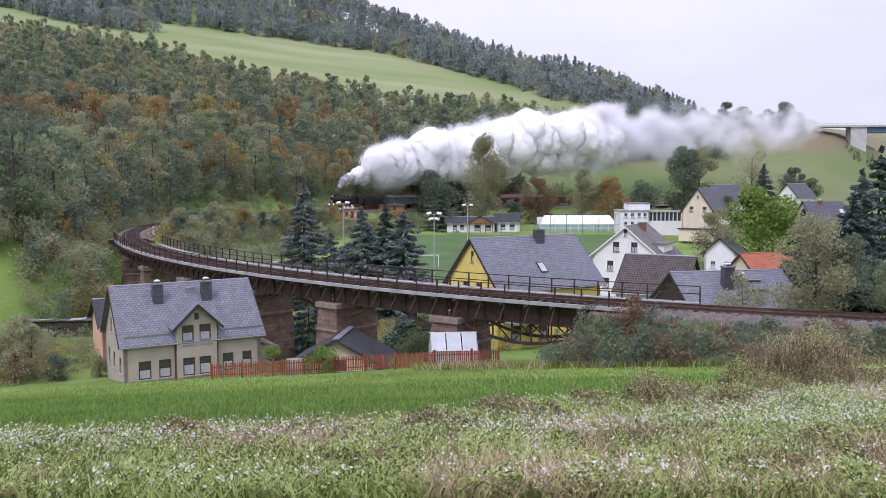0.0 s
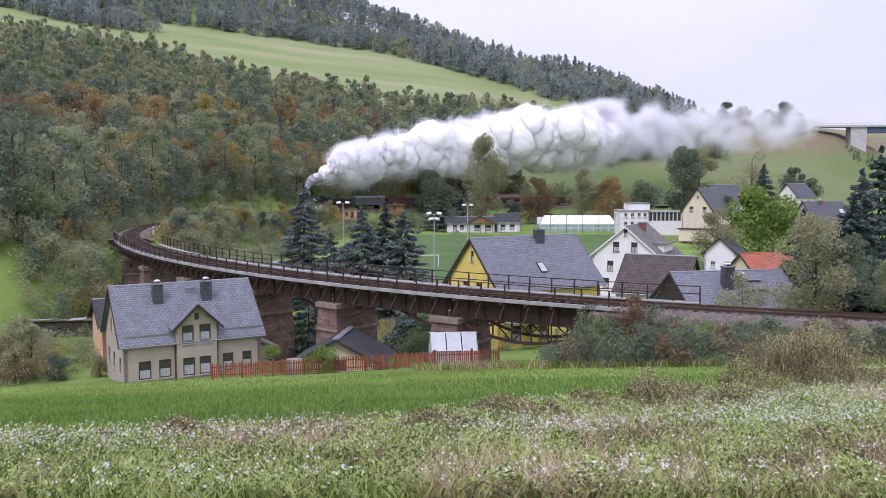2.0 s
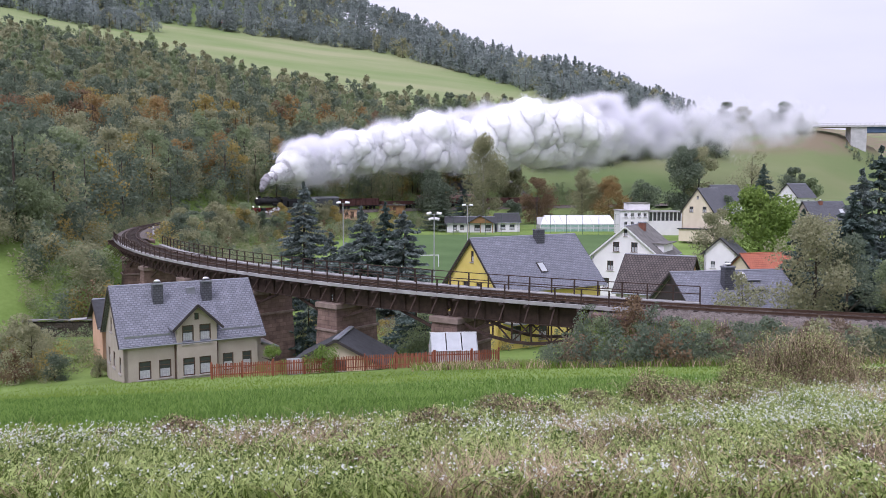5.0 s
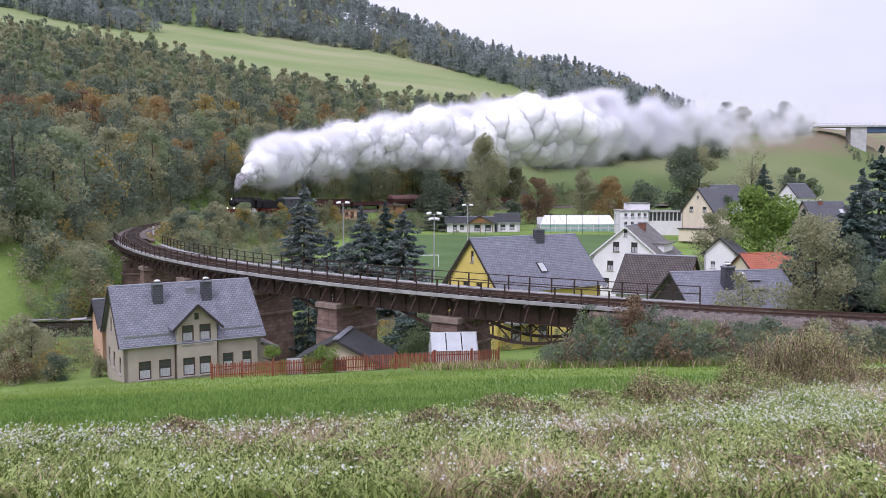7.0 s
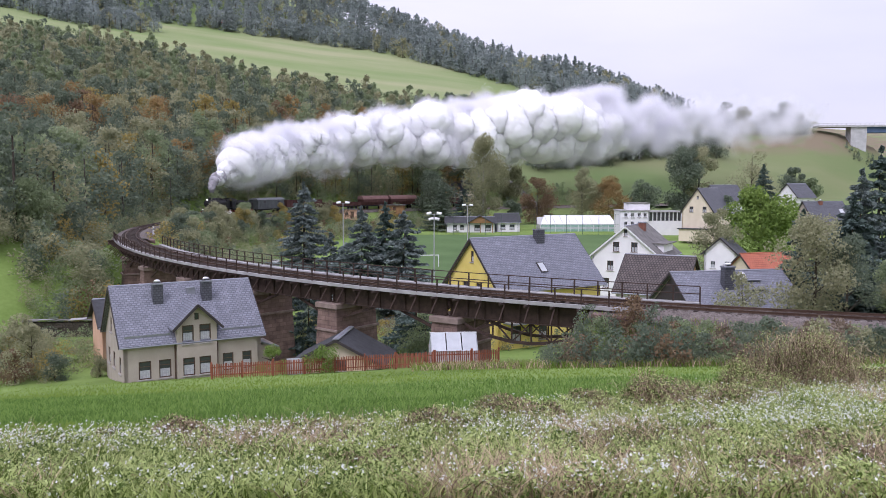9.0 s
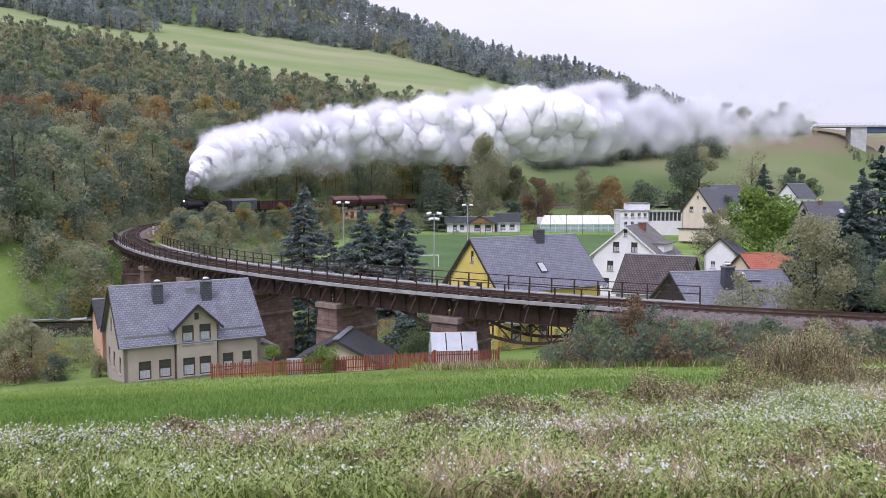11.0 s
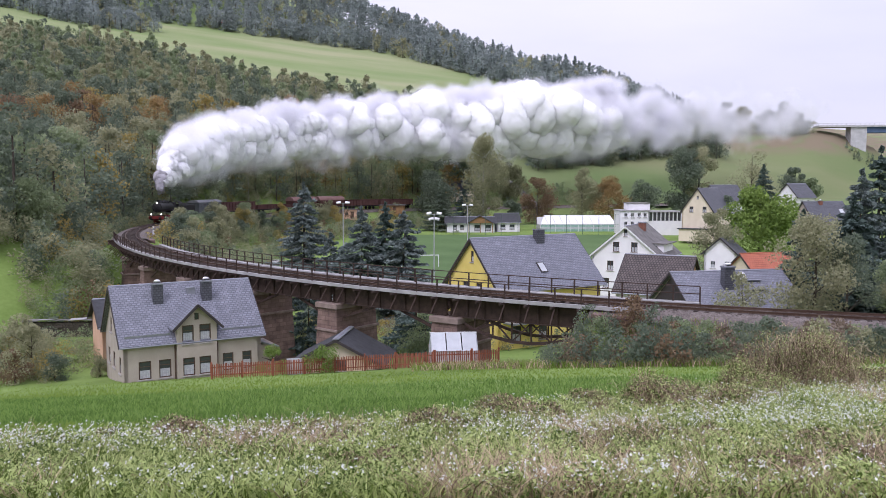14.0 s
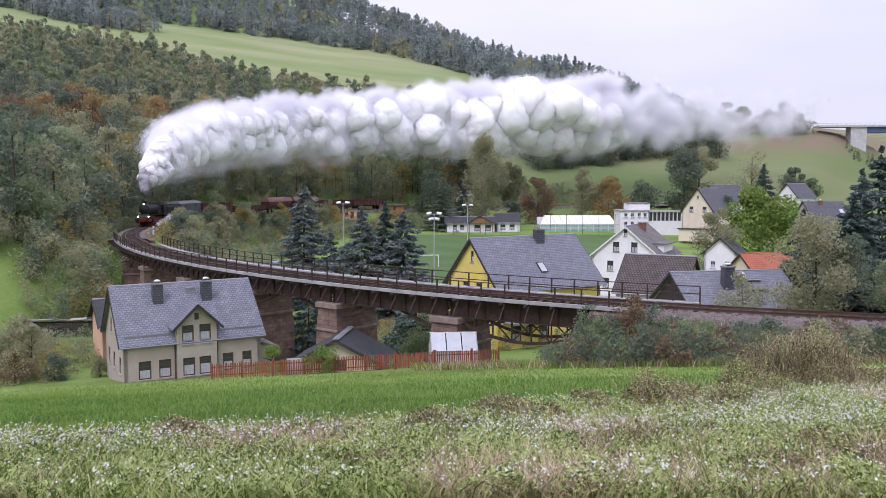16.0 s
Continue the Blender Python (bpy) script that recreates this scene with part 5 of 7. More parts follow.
def woods():
    rng = np.random.default_rng(11)
    upper = lambda x: np.interp(x, [-260, -200, -175, -145, -118, -88, -57, -24, 5, 37, 70], [290, 305, 290, 246, 228, 194, 180, 140, 136, 136, 80])

    def mixed(x, y, r):
        u = r.uniform()
        v = noise.noise(Vector((x * 0.02, y * 0.02, 0)))
        out = signed_gap(np.array([x]), np.array([y]), FOOT)[0]
        if out > 105:
            return ("olive", "tall") if u < 0.42 else ("green", "tall") if u < 0.74 else ("dark", "broad") if u < 0.92 else ("dark", "tall")
        if 52 < out < 92 and -112 < x < -25 and u < 0.5:
            return ("orange", "broad") if u < 0.17 else ("russet", "broad") if u < 0.27 else ("yellow", "broad") if u < 0.36 else ("olive", "broad")
        if out < 24 and v > -0.1 and u < 0.2 and y > 150 and x > -80:
            return ("yellow", "broad") if u < 0.13 else ("orange", "broad")
        u = r.uniform()
        if u < 0.28 and x > -75:
            return ("green", "broad")
        if u < 0.7:
            return ("dark", "broad")
        if u < 0.9:
            return ("olive", "broad")
        return ("olive", "tall") if u < 0.95 else ("dark", "conifer")

    # the wooded slope above the line
    near = scatter(rng, -190, 60, 90, 285, 6.0, lambda x, y, o, g: (o > 8) & (o < upper(x)) & (g > 8) & ((y > 98) | (x < -62)) & (x < 20), 9, 18)
    far = scatter(rng, -300, 90, 285, 560, 7.2, lambda x, y, o, g: (o > 6) & (o < upper(x)) & ((x < 12) | (o > 75)), 10, 18)
    lay_wood("slope_wood", "mixed autumn wood on the slope with %s", near, mixed, 1350, 0.5, 3)
    lay_wood("upper_wood", "birch and mixed wood on the upper slope with %s", far, mixed, 520, 0.82, 4)

    # the forest along the ridge, above the hay meadow
    edge_x = [-420, -310, -248, -180, -126, -64, 7, 48, 71, 120]
    edge_y = [640, 665, 742, 752, 768, 748, 672, 612, 540, 500]

    # the ridge leaf colour has haze painted in, here and on the copse
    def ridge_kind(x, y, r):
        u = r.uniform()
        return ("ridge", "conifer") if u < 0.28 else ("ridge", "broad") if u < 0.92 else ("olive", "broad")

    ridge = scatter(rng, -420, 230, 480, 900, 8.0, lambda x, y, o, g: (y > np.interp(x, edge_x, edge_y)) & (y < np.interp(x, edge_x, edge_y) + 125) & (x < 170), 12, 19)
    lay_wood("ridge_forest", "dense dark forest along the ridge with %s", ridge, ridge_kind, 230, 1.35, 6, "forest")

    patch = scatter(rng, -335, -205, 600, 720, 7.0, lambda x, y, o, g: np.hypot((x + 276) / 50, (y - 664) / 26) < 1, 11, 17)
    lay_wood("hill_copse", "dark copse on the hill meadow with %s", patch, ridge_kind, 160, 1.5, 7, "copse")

    # belts of trees on the right-hand slope
    def belt(x, y, r):
        u = r.uniform()
        return ("dark", "broad") if u < 0.55 else ("olive", "broad") if u < 0.8 else ("spruce", "conifer")

    spots = scatter(rng, 30, 160, 330, 450, 4.6, lambda x, y, o, g: (np.abs(y - (362 + 0.72 * (x - 47))) < 12) & (x > 38) & (x < 142), 15, 22)
    spots += scatter(rng, 150, 209, 460, 505, 4.2, lambda x, y, o, g: np.abs(y - (492 - 0.5 * (x - 164))) < 6, 6, 11)
    spots += scatter(rng, 226, 246, 452, 468, 3.6, lambda x, y, o, g: y < 464, 2, 5)
    lay_wood("tree_belt", "belt of trees across the hill pasture with %s", spots, belt, 620, 0.62, 8)

    # shrubs on the banks of the line, on both sides
    def shrub(x, y, r):
        u = r.uniform()
        return ("olive", "bush") if u < 0.4 else ("green", "bush") if u < 0.7 else ("dark", "bush") if u < 0.85 else ("yellow", "bush") if u < 0.93 else ("russet", "bush")

    inner = scatter(rng, -62, 30, 112, 262, 3.0, lambda x, y, o, g: (o < -4.5) & (g > 4.5) & (g < 22), 2.2, 4.9)
    outer = scatter(rng, -78, -38, 80, 200, 2.6, lambda x, y, o, g: (o > -3) & (g > 4.5) & (g < 30) & (x > -0.52 * y) & ~((np.abs(x + 40.5) < 6.0) & (y < 89)), 2.0, 4.8)
    outer += scatter(rng, -90, 70, 118, 320, 3.4, lambda x, y, o, g: (o > 0) & (g > 5) & (g < 20), 2.0, 4.6)
    outer += scatter(rng, -64, -38, 84, 128, 2.8, lambda x, y, o, g: (o > -4) & (g > 4.2) & (x > -0.5 * y) & ~((np.abs(x + 40.5) < 6.5) & (y < 91)), 2.6, 6.0)
    lay_wood("bank_scrub", "scrub on the railway bank with %s", inner + outer, shrub, 460, 0.27, 9, "scrub")
    def bramble(x, y, r):
        u = r.uniform()
        return ("dark", "bush") if u < 0.5 else ("green", "bush") if u < 0.6 else ("olive", "bush") if u < 0.66 else ("russet", "bush") if u < 0.84 else ("brown", "bush")

    # scrub on the near embankment
    bank = scatter(rng, 2, 52, 22, 58, 1.1, lambda x, y, o, g: (g > 3.7) & (g < 9.6) & (signed_gap(x, y, TRACK[::6]) > 0) & (x > 6.0), 1.1, 2.5)
    lay_wood("embankment_scrub", "dense low scrub on the near embankment with %s", bank, bramble, 560, 0.3, 10, "scrub")
    # hedges and undergrowth in the gardens below the viaduct
    gard = scatter(rng, -46, 12, 60, 108, 2.4, lambda x, y, o, g: (o < 3) & (((x < -30) & (y > 62) & (y < 80) & (x > -42)) | ((x > -16) & (y > 76) & (g > 5))), 1.4, 3.2)
    lay_wood("garden_shrubs", "garden shrubs below the viaduct with %s", gard, shrub, 560, 0.23, 12, "shrubs")


def single_trees():
    spec = [
        # blue spruces behind the viaduct
        ("spruce_tree", -18.9, 111.5, 16.2, 7.4, "blue_spruce", "tall blue-grey spruce behind the viaduct", "spruce", "conifer", 9880, 0.5, 2),
        ("spruce_tree", -9.6, 96.5, 13.2, 7.2, "blue_spruce", "bushy blue spruce behind the viaduct", "spruce", "conifer", 9880, 0.48, 3),
        ("spruce_tree", -4.6, 96.0, 13.0, 6.4, "blue_spruce", "bushy blue spruce behind the viaduct", "spruce", "conifer", 9880, 0.48, 4),
        ("spruce_tree", -7.1, 100.5, 13.6, 6.0, "spruce", "dark green spruce between two blue ones", "spruce", "conifer", 7980, 0.48, 5),
        ("spruce_tree", -14.0, 102.0, 10.0, 4.8, "blue_spruce", "smaller blue spruce behind the viaduct", "spruce", "conifer", 6080, 0.45, 6),
        # right-hand group beside the line
        ("spruce_tree", 35.6, 67.0, 16.2, 8.4, "spruce", "tall dark spruce beside the railway", "spruce", "conifer", 12350, 0.42, 7),
        ("spruce_tree", 31.6, 62.0, 13.4, 6.6, "blue_spruce", "blue spruce beside the railway", "spruce", "conifer", 12350, 0.4, 8),
        ("spruce_tree", 33.2, 75.5, 12.5, 4.6, "spruce", "slim dark spruce behind the slate roof", "spruce", "conifer", 6840, 0.42, 9),
        ("spruce_tree", 30.0, 60.0, 11.0, 6.0, "spruce", "dense dark spruce beside the railway", "spruce", "conifer", 12350, 0.42, 10),
        ("deciduous_tree", 31.2, 56.5, 6.4, 5.6, "green", "rounded green tree beside the railway", "tree", "broad", 3200, 0.28, 11),
        ("deciduous_tree", 24.3, 53.2, 8.3, 5.6, "olive", "thin olive and brown autumn tree beside the line", "tree", "broad", 4400, 0.26, 12),
        ("deciduous_tree", 26.6, 53.6, 7.4, 5.2, "dark", "dark green tree with brown patches beside the line", "tree", "broad", 3200, 0.24, 13),
        ("deciduous_tree", 21.0, 57.0, 5.2, 4.0, "olive", "sparse olive shrub tree beside the slate roof", "tree", "broad", 1200, 0.24, 14),
        ("deciduous_tree", 29.4, 50.0, 5.0, 4.6, "olive", "low olive tree on the embankment", "tree", "broad", 1800, 0.26, 15),
        ("deciduous_tree", 56.0, 145.0, 15.6, 16.0, "fresh", "large bright green broadleaved tree among the houses", "tree", "broad", 5200, 0.75, 16),
        ("deciduous_tree", 45.5, 136.0, 13.0, 8.0, "olive", "olive-green tree before the cream house", "tree", "broad", 2400, 0.5, 17),
        # row at the sports field
        ("birch_tree", 11.9, 243, 27.3, 14.6, "olive", "tall birch with hanging yellow-green leaves", "birch", "broad", 7000, 0.7, 18),
        ("deciduous_tree", 30.8, 269, 15.4, 13.4, "russet", "round russet maple at the field's edge", "maple", "broad", 3200, 0.7, 19),
        ("deciduous_tree", 46, 272, 18.6, 12.9, "olive", "olive-green maple at the field's edge", "maple", "broad", 3200, 0.7, 20),
        ("deciduous_tree", 54.5, 270, 15.4, 12.9, "orange", "orange-yellow maple at the field's edge", "maple", "broad", 3200, 0.7, 21),
        ("deciduous_tree", 68, 278, 14.6, 10.6, "dark", "dark green tree at the field's edge", "tree", "broad", 2600, 0.7, 22),
        ("deciduous_tree", 85, 290, 25.3, 16.8, "dark", "large dark green tree on the slope", "tree", "broad", 4600, 0.9, 23),
        ("deciduous_tree", 92, 296, 25.3, 14.6, "olive", "olive tree on the slope", "tree", "broad", 3600, 0.9, 24),
        ("deciduous_tree", 105, 280, 23.9, 15.7, "olive", "half-bare brown tree on the slope", "tree", "broad", 2200, 0.7, 25),
        ("deciduous_tree", 116, 272, 18, 10.6, "dark", "dark green tree above the houses", "tree", "broad", 2600, 0.8, 26),
        ("deciduous_tree", 128, 286, 13.3, 10.1, "green", "green tree above the houses", "tree", "broad", 2400, 0.8, 27),
        ("spruce_tree", 102, 262, 18.6, 7.3, "spruce", "dark spruce above the houses", "spruce", "conifer", 4940, 0.7, 28),
        ("deciduous_tree", -4.0, 262.0, 15.0, 15.0, "dark", "broad dark tree beside the line", "tree", "broad", 4200, 0.8, 29),
        ("spruce_tree", -0.5, 236.0, 12.5, 7.5, "dark", "dark spruce at the field's edge", "spruce", "conifer", 4940, 0.7, 30),
        ("spruce_tree", 6.8, 258.0, 12.0, 5.6, "spruce", "slim dark spruce beside the birch", "spruce", "conifer", 4940, 0.7, 31),
        ("deciduous_tree", 22, 262, 8, 7.8, "dark", "low dark tree by the lane", "tree", "broad", 1800, 0.6, 32),
        ("deciduous_tree", 24.0, 300.0, 14.0, 12.0, "olive", "olive tree on the slope behind the field", "tree", "broad", 2600, 0.8, 33),
        ("deciduous_tree", 84.0, 188.0, 8.5, 6.5, "dark", "dark green garden tree between the houses", "tree", "broad", 2200, 0.5, 51),
        ("deciduous_tree", 95.5, 190.0, 7.5, 7.0, "olive", "olive garden tree between the houses", "tree", "broad", 2200, 0.5, 52),
        ("deciduous_tree", 74.0, 214.0, 11.0, 9.0, "dark", "dark green tree beside the cream house", "tree", "broad", 2600, 0.6, 53),
        ("deciduous_tree", 168, 490, 18, 14, "dark", "tall sparse birch on the hilltop", "birch", "broad", 4500, 0.7, 71),
        ("deciduous_tree", 176, 487, 15, 13, "olive", "thin birch on the hilltop", "birch", "broad", 3900, 0.7, 72),
        ("deciduous_tree", 188, 480, 14, 13, "dark", "thin birch on the hilltop", "birch", "broad", 3900, 0.7, 73),
        ("deciduous_tree", 197, 476, 18, 16, "dark", "tall sparse birch on the hilltop", "birch", "broad", 6600, 0.7, 74),
        ("deciduous_tree", 203, 474, 12, 12, "dark", "dark tree at the end of the hilltop hedge", "birch", "broad", 7800, 0.7, 75),
        # far left
        ("deciduous_tree", -36.5, 71.5, 4.9, 5.2, "olive", "bushy garden tree with many bare stems", "tree", "broad", 2400, 0.32, 34),
        ("deciduous_tree", -41.0, 70.0, 4.2, 5.0, "green", "green garden tree beside the woodpile", "tree", "broad", 2200, 0.32, 35),
        ("deciduous_tree", -33.8, 66.5, 4.6, 4.4, "olive", "small garden tree beside the grey house", "tree", "broad", 1500, 0.3, 36),
        ("shrub", -33.6, 63.4, 2.8, 3.4, "russet", "russet shrub at the meadow's corner", "shrub", "broad", 1600, 0.2, 81),
        ("shrub", -31.0, 64.5, 2.2, 2.8, "dark", "dark green shrub beside the grey house", "shrub", "broad", 1400, 0.2, 82),
        ("shrub", -38.0, 67.0, 3.0, 3.4, "dark", "dark green shrub in the garden corner", "shrub", "broad", 1600, 0.2, 83),
        ("shrub", -28.2, 66.5, 1.8, 2.2, "olive", "low olive shrub beside the grey house", "shrub", "broad", 1000, 0.18, 84),
        ("deciduous_tree", -61.5, 128.0, 10.0, 7.5, "yellow", "yellow autumn tree on the slope above the line", "tree", "broad", 3600, 0.6, 37),
        ("deciduous_tree", -54.0, 96.0, 8.0, 8.0, "olive", "rounded olive tree on the bank", "tree", "broad", 2600, 0.45, 38),
        ("deciduous_tree", -52.0, 104.0, 9.0, 8.0, "green", "green tree beside the viaduct's end", "tree", "broad", 2800, 0.45, 39),
        ("shrub", -12.4, 58.8, 2.2, 2.4, "fresh", "yellow-green garden shrub behind the picket fence", "shrub", "broad", 900, 0.18, 41),
        ("shrub", -8.4, 56.4, 2.2, 2.6, "fresh", "yellow-green garden shrub behind the picket fence", "shrub", "broad", 900, 0.18, 42),
        ("deciduous_tree", -1.5, 68.5, 4.2, 4.4, "green", "small green tree beside a pier", "tree", "broad", 1800, 0.26, 43),
        ("conifer", -13.0, 78.5, 6.4, 6.8, "spruce", "dark spreading conifer under the viaduct", "conifer", "conifer", 3200, 0.42, 44),
        ("conifer", -2.0, 77.0, 5.8, 6.4, "spruce", "dark spreading conifer under the viaduct", "conifer", "conifer", 3200, 0.42, 45),
    ]
    rng = random.Random(17)
    for i in range(40):
        a = 108 + i * 3.0 + rng.uniform(-1.5, 1.5)
        p = on_track(a, rng.uniform(5.5, 10.0))[0]
        leaf = rng.choice(("olive", "green", "olive", "yellow", "dark"))
        h = rng.uniform(4.0, 7.4)
        word = {"olive": "olive", "green": "green", "yellow": "yellowing", "dark": "dark green"}[leaf]
        spec.append(("shrub", p.x, p.y, h, h * rng.uniform(0.8, 1.1), leaf, "tall %s shrub on the inner bank of the railway" % word, "shrub", "broad", 1500, 0.42, 60 + i))
    for name, x, y, h, w, leaf, label, cat, kind, n, size, seed in spec:
        low = 0.05 if kind == "conifer" else 0.1 if h < 8 else 0.2
        tree(name, x, y, h, w, leaf, label, cat, kind, n, size, seed, low, "birch" if "birch" in name else "bark", 12 if h < 8 else 24, "birch" in name)


single_trees()
woods()


# ---- the near meadow: tall weeds in flower, dead stalks, mown strips ----
def blades(rng, xs, ys, h, w, lean, zs=None):
    """A bent, tapering blade at each spot, two quads long."""
    n = len(xs)
    zs = ground(xs, ys) if zs is None else zs
    a = rng.uniform(0, 6.283, n)
    hh = h * rng.uniform(0.45, 1.25, n)
    ln = lean * rng.uniform(0.2, 1.2, n) * hh
    dx, dy = np.cos(a) * ln, np.sin(a) * ln
    b = rng.uniform(0, 6.283, n)
    ww = w * rng.uniform(0.6, 1.3, n)
    wx, wy = np.cos(b) * ww / 2, np.sin(b) * ww / 2
    P = lambda x, y, z: np.stack([x, y, z], 1)
    v = np.stack([
        P(xs - wx, ys - wy, zs - 0.03), P(xs + wx, ys + wy, zs - 0.03),
        P(xs + wx * 0.8 + dx * 0.35, ys + wy * 0.8 + dy * 0.35, zs + hh * 0.6), P(xs - wx * 0.8 + dx * 0.35, ys - wy * 0.8 + dy * 0.35, zs + hh * 0.6),
        P(xs + wx * 0.15 + dx, ys + wy * 0.15 + dy, zs + hh), P(xs - wx * 0.15 + dx, ys - wy * 0.15 + dy, zs + hh)], 1).reshape(-1, 3)
    k = np.arange(n)[:, None] * 6
    q = np.concatenate([k + np.array([[0, 1, 2, 3]]), k + np.array([[3, 2, 4, 5]])], 0)
    return v, q


def weed_edge(x):
    return np.interp(x, [-14, -6.2, -3.5, -1, 3.7, 10, 16.5, 25], [11.2, 12.5, 13.2, 14.9, 20.5, 26.0, 31.5, 36.5])


def patch_noise(xs, ys, f, seed):
    """Smooth patchiness between 0 and 1 over the plan."""
    r = np.random.default_rng(seed)
    out = np.zeros_like(xs)
    for i in range(7):
        a, p = r.uniform(0, 6.283), r.uniform(0, 6.283)
        k = f * r.uniform(0.6, 1.9)
        out += np.sin((np.cos(a) * xs + np.sin(a) * ys) * k + p)
    return np.clip(0.5 + out / 6.0, 0, 1)


def field(rng, n, y0, y1, half=0.60):
    """Spots in the meadow's wedge before the camera, denser close by."""
    ys = y0 * (y1 / y0) ** rng.uniform(0, 1, n)
    xs = rng.uniform(-half, half, n) * ys
    return xs, ys


def near_meadow():
    G = {
        "tall": material("tall_meadow_grass", (0.12, 0.17, 0.03), (0.6, 0.66, 0.28), 0.4, 0.8, 0, per="island", patchy=0.75, translucent=0.45),
        "dark": material("deep_green_grass", (0.1, 0.185, 0.035), (0.225, 0.345, 0.085), 0.4, 0.8, 0, per="island", patchy=0.75, translucent=0.45),
        "mown": material("mown_grass", (0.15, 0.23, 0.035), (0.26, 0.36, 0.075), 0.4, 0.85, 0, per="island", translucent=0.45),
        "dead": material("dead_straw_stalks", (0.12, 0.085, 0.05), (0.58, 0.46, 0.3), 0.5, 0.9, 0, per="island", patchy=0.75, translucent=0.15),
        "bloom": material("white_petals", (0.74, 0.74, 0.73), (0.93, 0.93, 0.92), 0.5, 0.8, 0, per="island", translucent=0.45),
        "herb": material("meadow_herb_leaves", (0.075, 0.12, 0.02), (0.58, 0.66, 0.27), 0.5, 0.75, 0, per="island", patchy=0.8, translucent=0.45),
    }
    rng = np.random.default_rng(21)
    # tall weeds
    xs, ys = field(rng, 120000, 7.6, 38)
    ok = ys < weed_edge(xs) + rng.normal(0, 0.5, len(xs))
    dry = patch_noise(xs, ys, 0.9, 3)
    ok &= rng.uniform(size=len(xs)) < 0.35 + 1.1 * patch_noise(xs, ys, 5.0, 41)
    is_dead = (rng.uniform(size=len(xs)) < np.clip((dry - 0.56) * 2.6, 0.03, 0.85) + 0.7 * np.clip(1.62 - ys / 7.0, 0, 1) * (xs > 1.0)) & ok
    is_live = ok & ~is_dead
    v, q = blades(rng, xs[is_live], ys[is_live], 0.3, 0.027, 0.85)
    tagged(fast_mesh("tall_grass", v, q, G["tall"]), "tall pale green meadow grass and weeds", "grass", kind="stuff")
    v, q = blades(rng, xs[is_dead], ys[is_dead], 0.38, 0.016, 1.3)
    tagged(fast_mesh("dead_stalks", v, q, G["dead"]), "dead brown stalks lying among the grass", "dry grass", kind="stuff")
    # broad leaves low in the weeds
    xs, ys = field(rng, 330000, 7.6, 38)
    tuft = patch_noise(xs, ys, 6.0, 51)
    ok = (ys < weed_edge(xs)) & (rng.uniform(size=len(xs)) < 0.2 + 1.1 * tuft)
    xs, ys, tuft = xs[ok], ys[ok], tuft[ok]
    c = np.stack([xs, ys, ground(xs, ys) + rng.uniform(0.03, 1.0, len(xs)) * (0.14 + 0.34 * tuft)], 1)
    v = leaf_tips(rng, c, 0.062 * (0.75 + 0.012 * ys[:, None]), None, 0.26)
    tagged(fast_mesh("meadow_herbs", v, tri(v), G["herb"]), "low broad-leaved meadow herbs", "herbs", kind="stuff")
    # white flowers, in drifts
    xs, ys = field(rng, 34000, 7.6, 38)
    drift = patch_noise(xs, ys, 0.7, 9) + 0.12 * np.clip(xs / 8, -1, 1)
    ok = (ys < weed_edge(xs) + 0.6) & (rng.uniform(size=len(xs)) < np.clip((drift - 0.36) * 1.5, 0.1, 1))
    xs, ys = xs[ok], ys[ok]
    z = ground(xs, ys) + rng.uniform(0.14, 0.46, len(xs))
    c = np.concatenate([np.stack([xs + rng.normal(0, 0.018, len(xs)), ys + rng.normal(0, 0.018, len(xs)), z + rng.normal(0, 0.015, len(xs))], 1) for _ in range(3)])
    v = leaf_cards(rng, c, 0.035, 0.2)
    tagged(fast_mesh("meadow_flowers", v, np.arange(len(v)).reshape(-1, 4), G["bloom"]), "small white wild flowers in drifts", "flowers", kind="stuff")
    # the deeper green strip
    xs, ys = field(rng, 70000, 13, 36)
    strip = np.maximum(weed_edge(xs) + 1.6 + 0.05 * xs, 17.2) + rng.normal(0, 0.15, len(xs))
    ok = (ys > strip) & (ys < 33.5 + rng.normal(0, 0.4, len(xs)))
    v, q = blades(rng, xs[ok], ys[ok], 0.15, 0.03, 0.9)
    tagged(fast_mesh("green_strip", v, q, G["dark"]), "strip of deep green uncut grass", "grass", kind="stuff")
    # the mown strips
    xs, ys = field(rng, 60000, 12, 62)
    ok = ((ys > 33.5) | (ys < np.maximum(weed_edge(xs) + 1.8, 17.4))) & (ys > weed_edge(xs) - 0.2)
    ok &= np.abs(signed_gap(xs, ys, TRACK[::6])) > 9.5
    v, q = blades(rng, xs[ok], ys[ok], 0.085, 0.05, 0.9)
    tagged(fast_mesh("mown_grass", v, q, G["mown"]), "short mown yellow-green grass", "grass", kind="stuff")

    # rough grass on the near railway bank
    xs, ys = rng.uniform(-2, 54, 120000), rng.uniform(18, 60, 120000)
    side = signed_gap(xs, ys, TRACK[::6])
    ok = (side > 2.55) & (side < 10.5) & (xs < 0.62 * ys) & ((xs > 6.5) | (side > 5))
    xs, ys = xs[ok], ys[ok]
    old = rng.uniform(size=len(xs)) < 0.25 + 0.5 * patch_noise(xs, ys, 0.6, 31)
    v, q = blades(rng, xs[~old], ys[~old], 0.42, 0.05, 0.8)
    tagged(fast_mesh("bank_grass", v, q, G["mown"]), "rough green grass on the railway bank", "grass", kind="stuff")
    v, q = blades(rng, xs[old], ys[old], 0.45, 0.04, 0.9)
    tagged(fast_mesh("bank_straw", v, q, G["dead"]), "dry brown grass on the railway bank", "dry grass", kind="stuff")

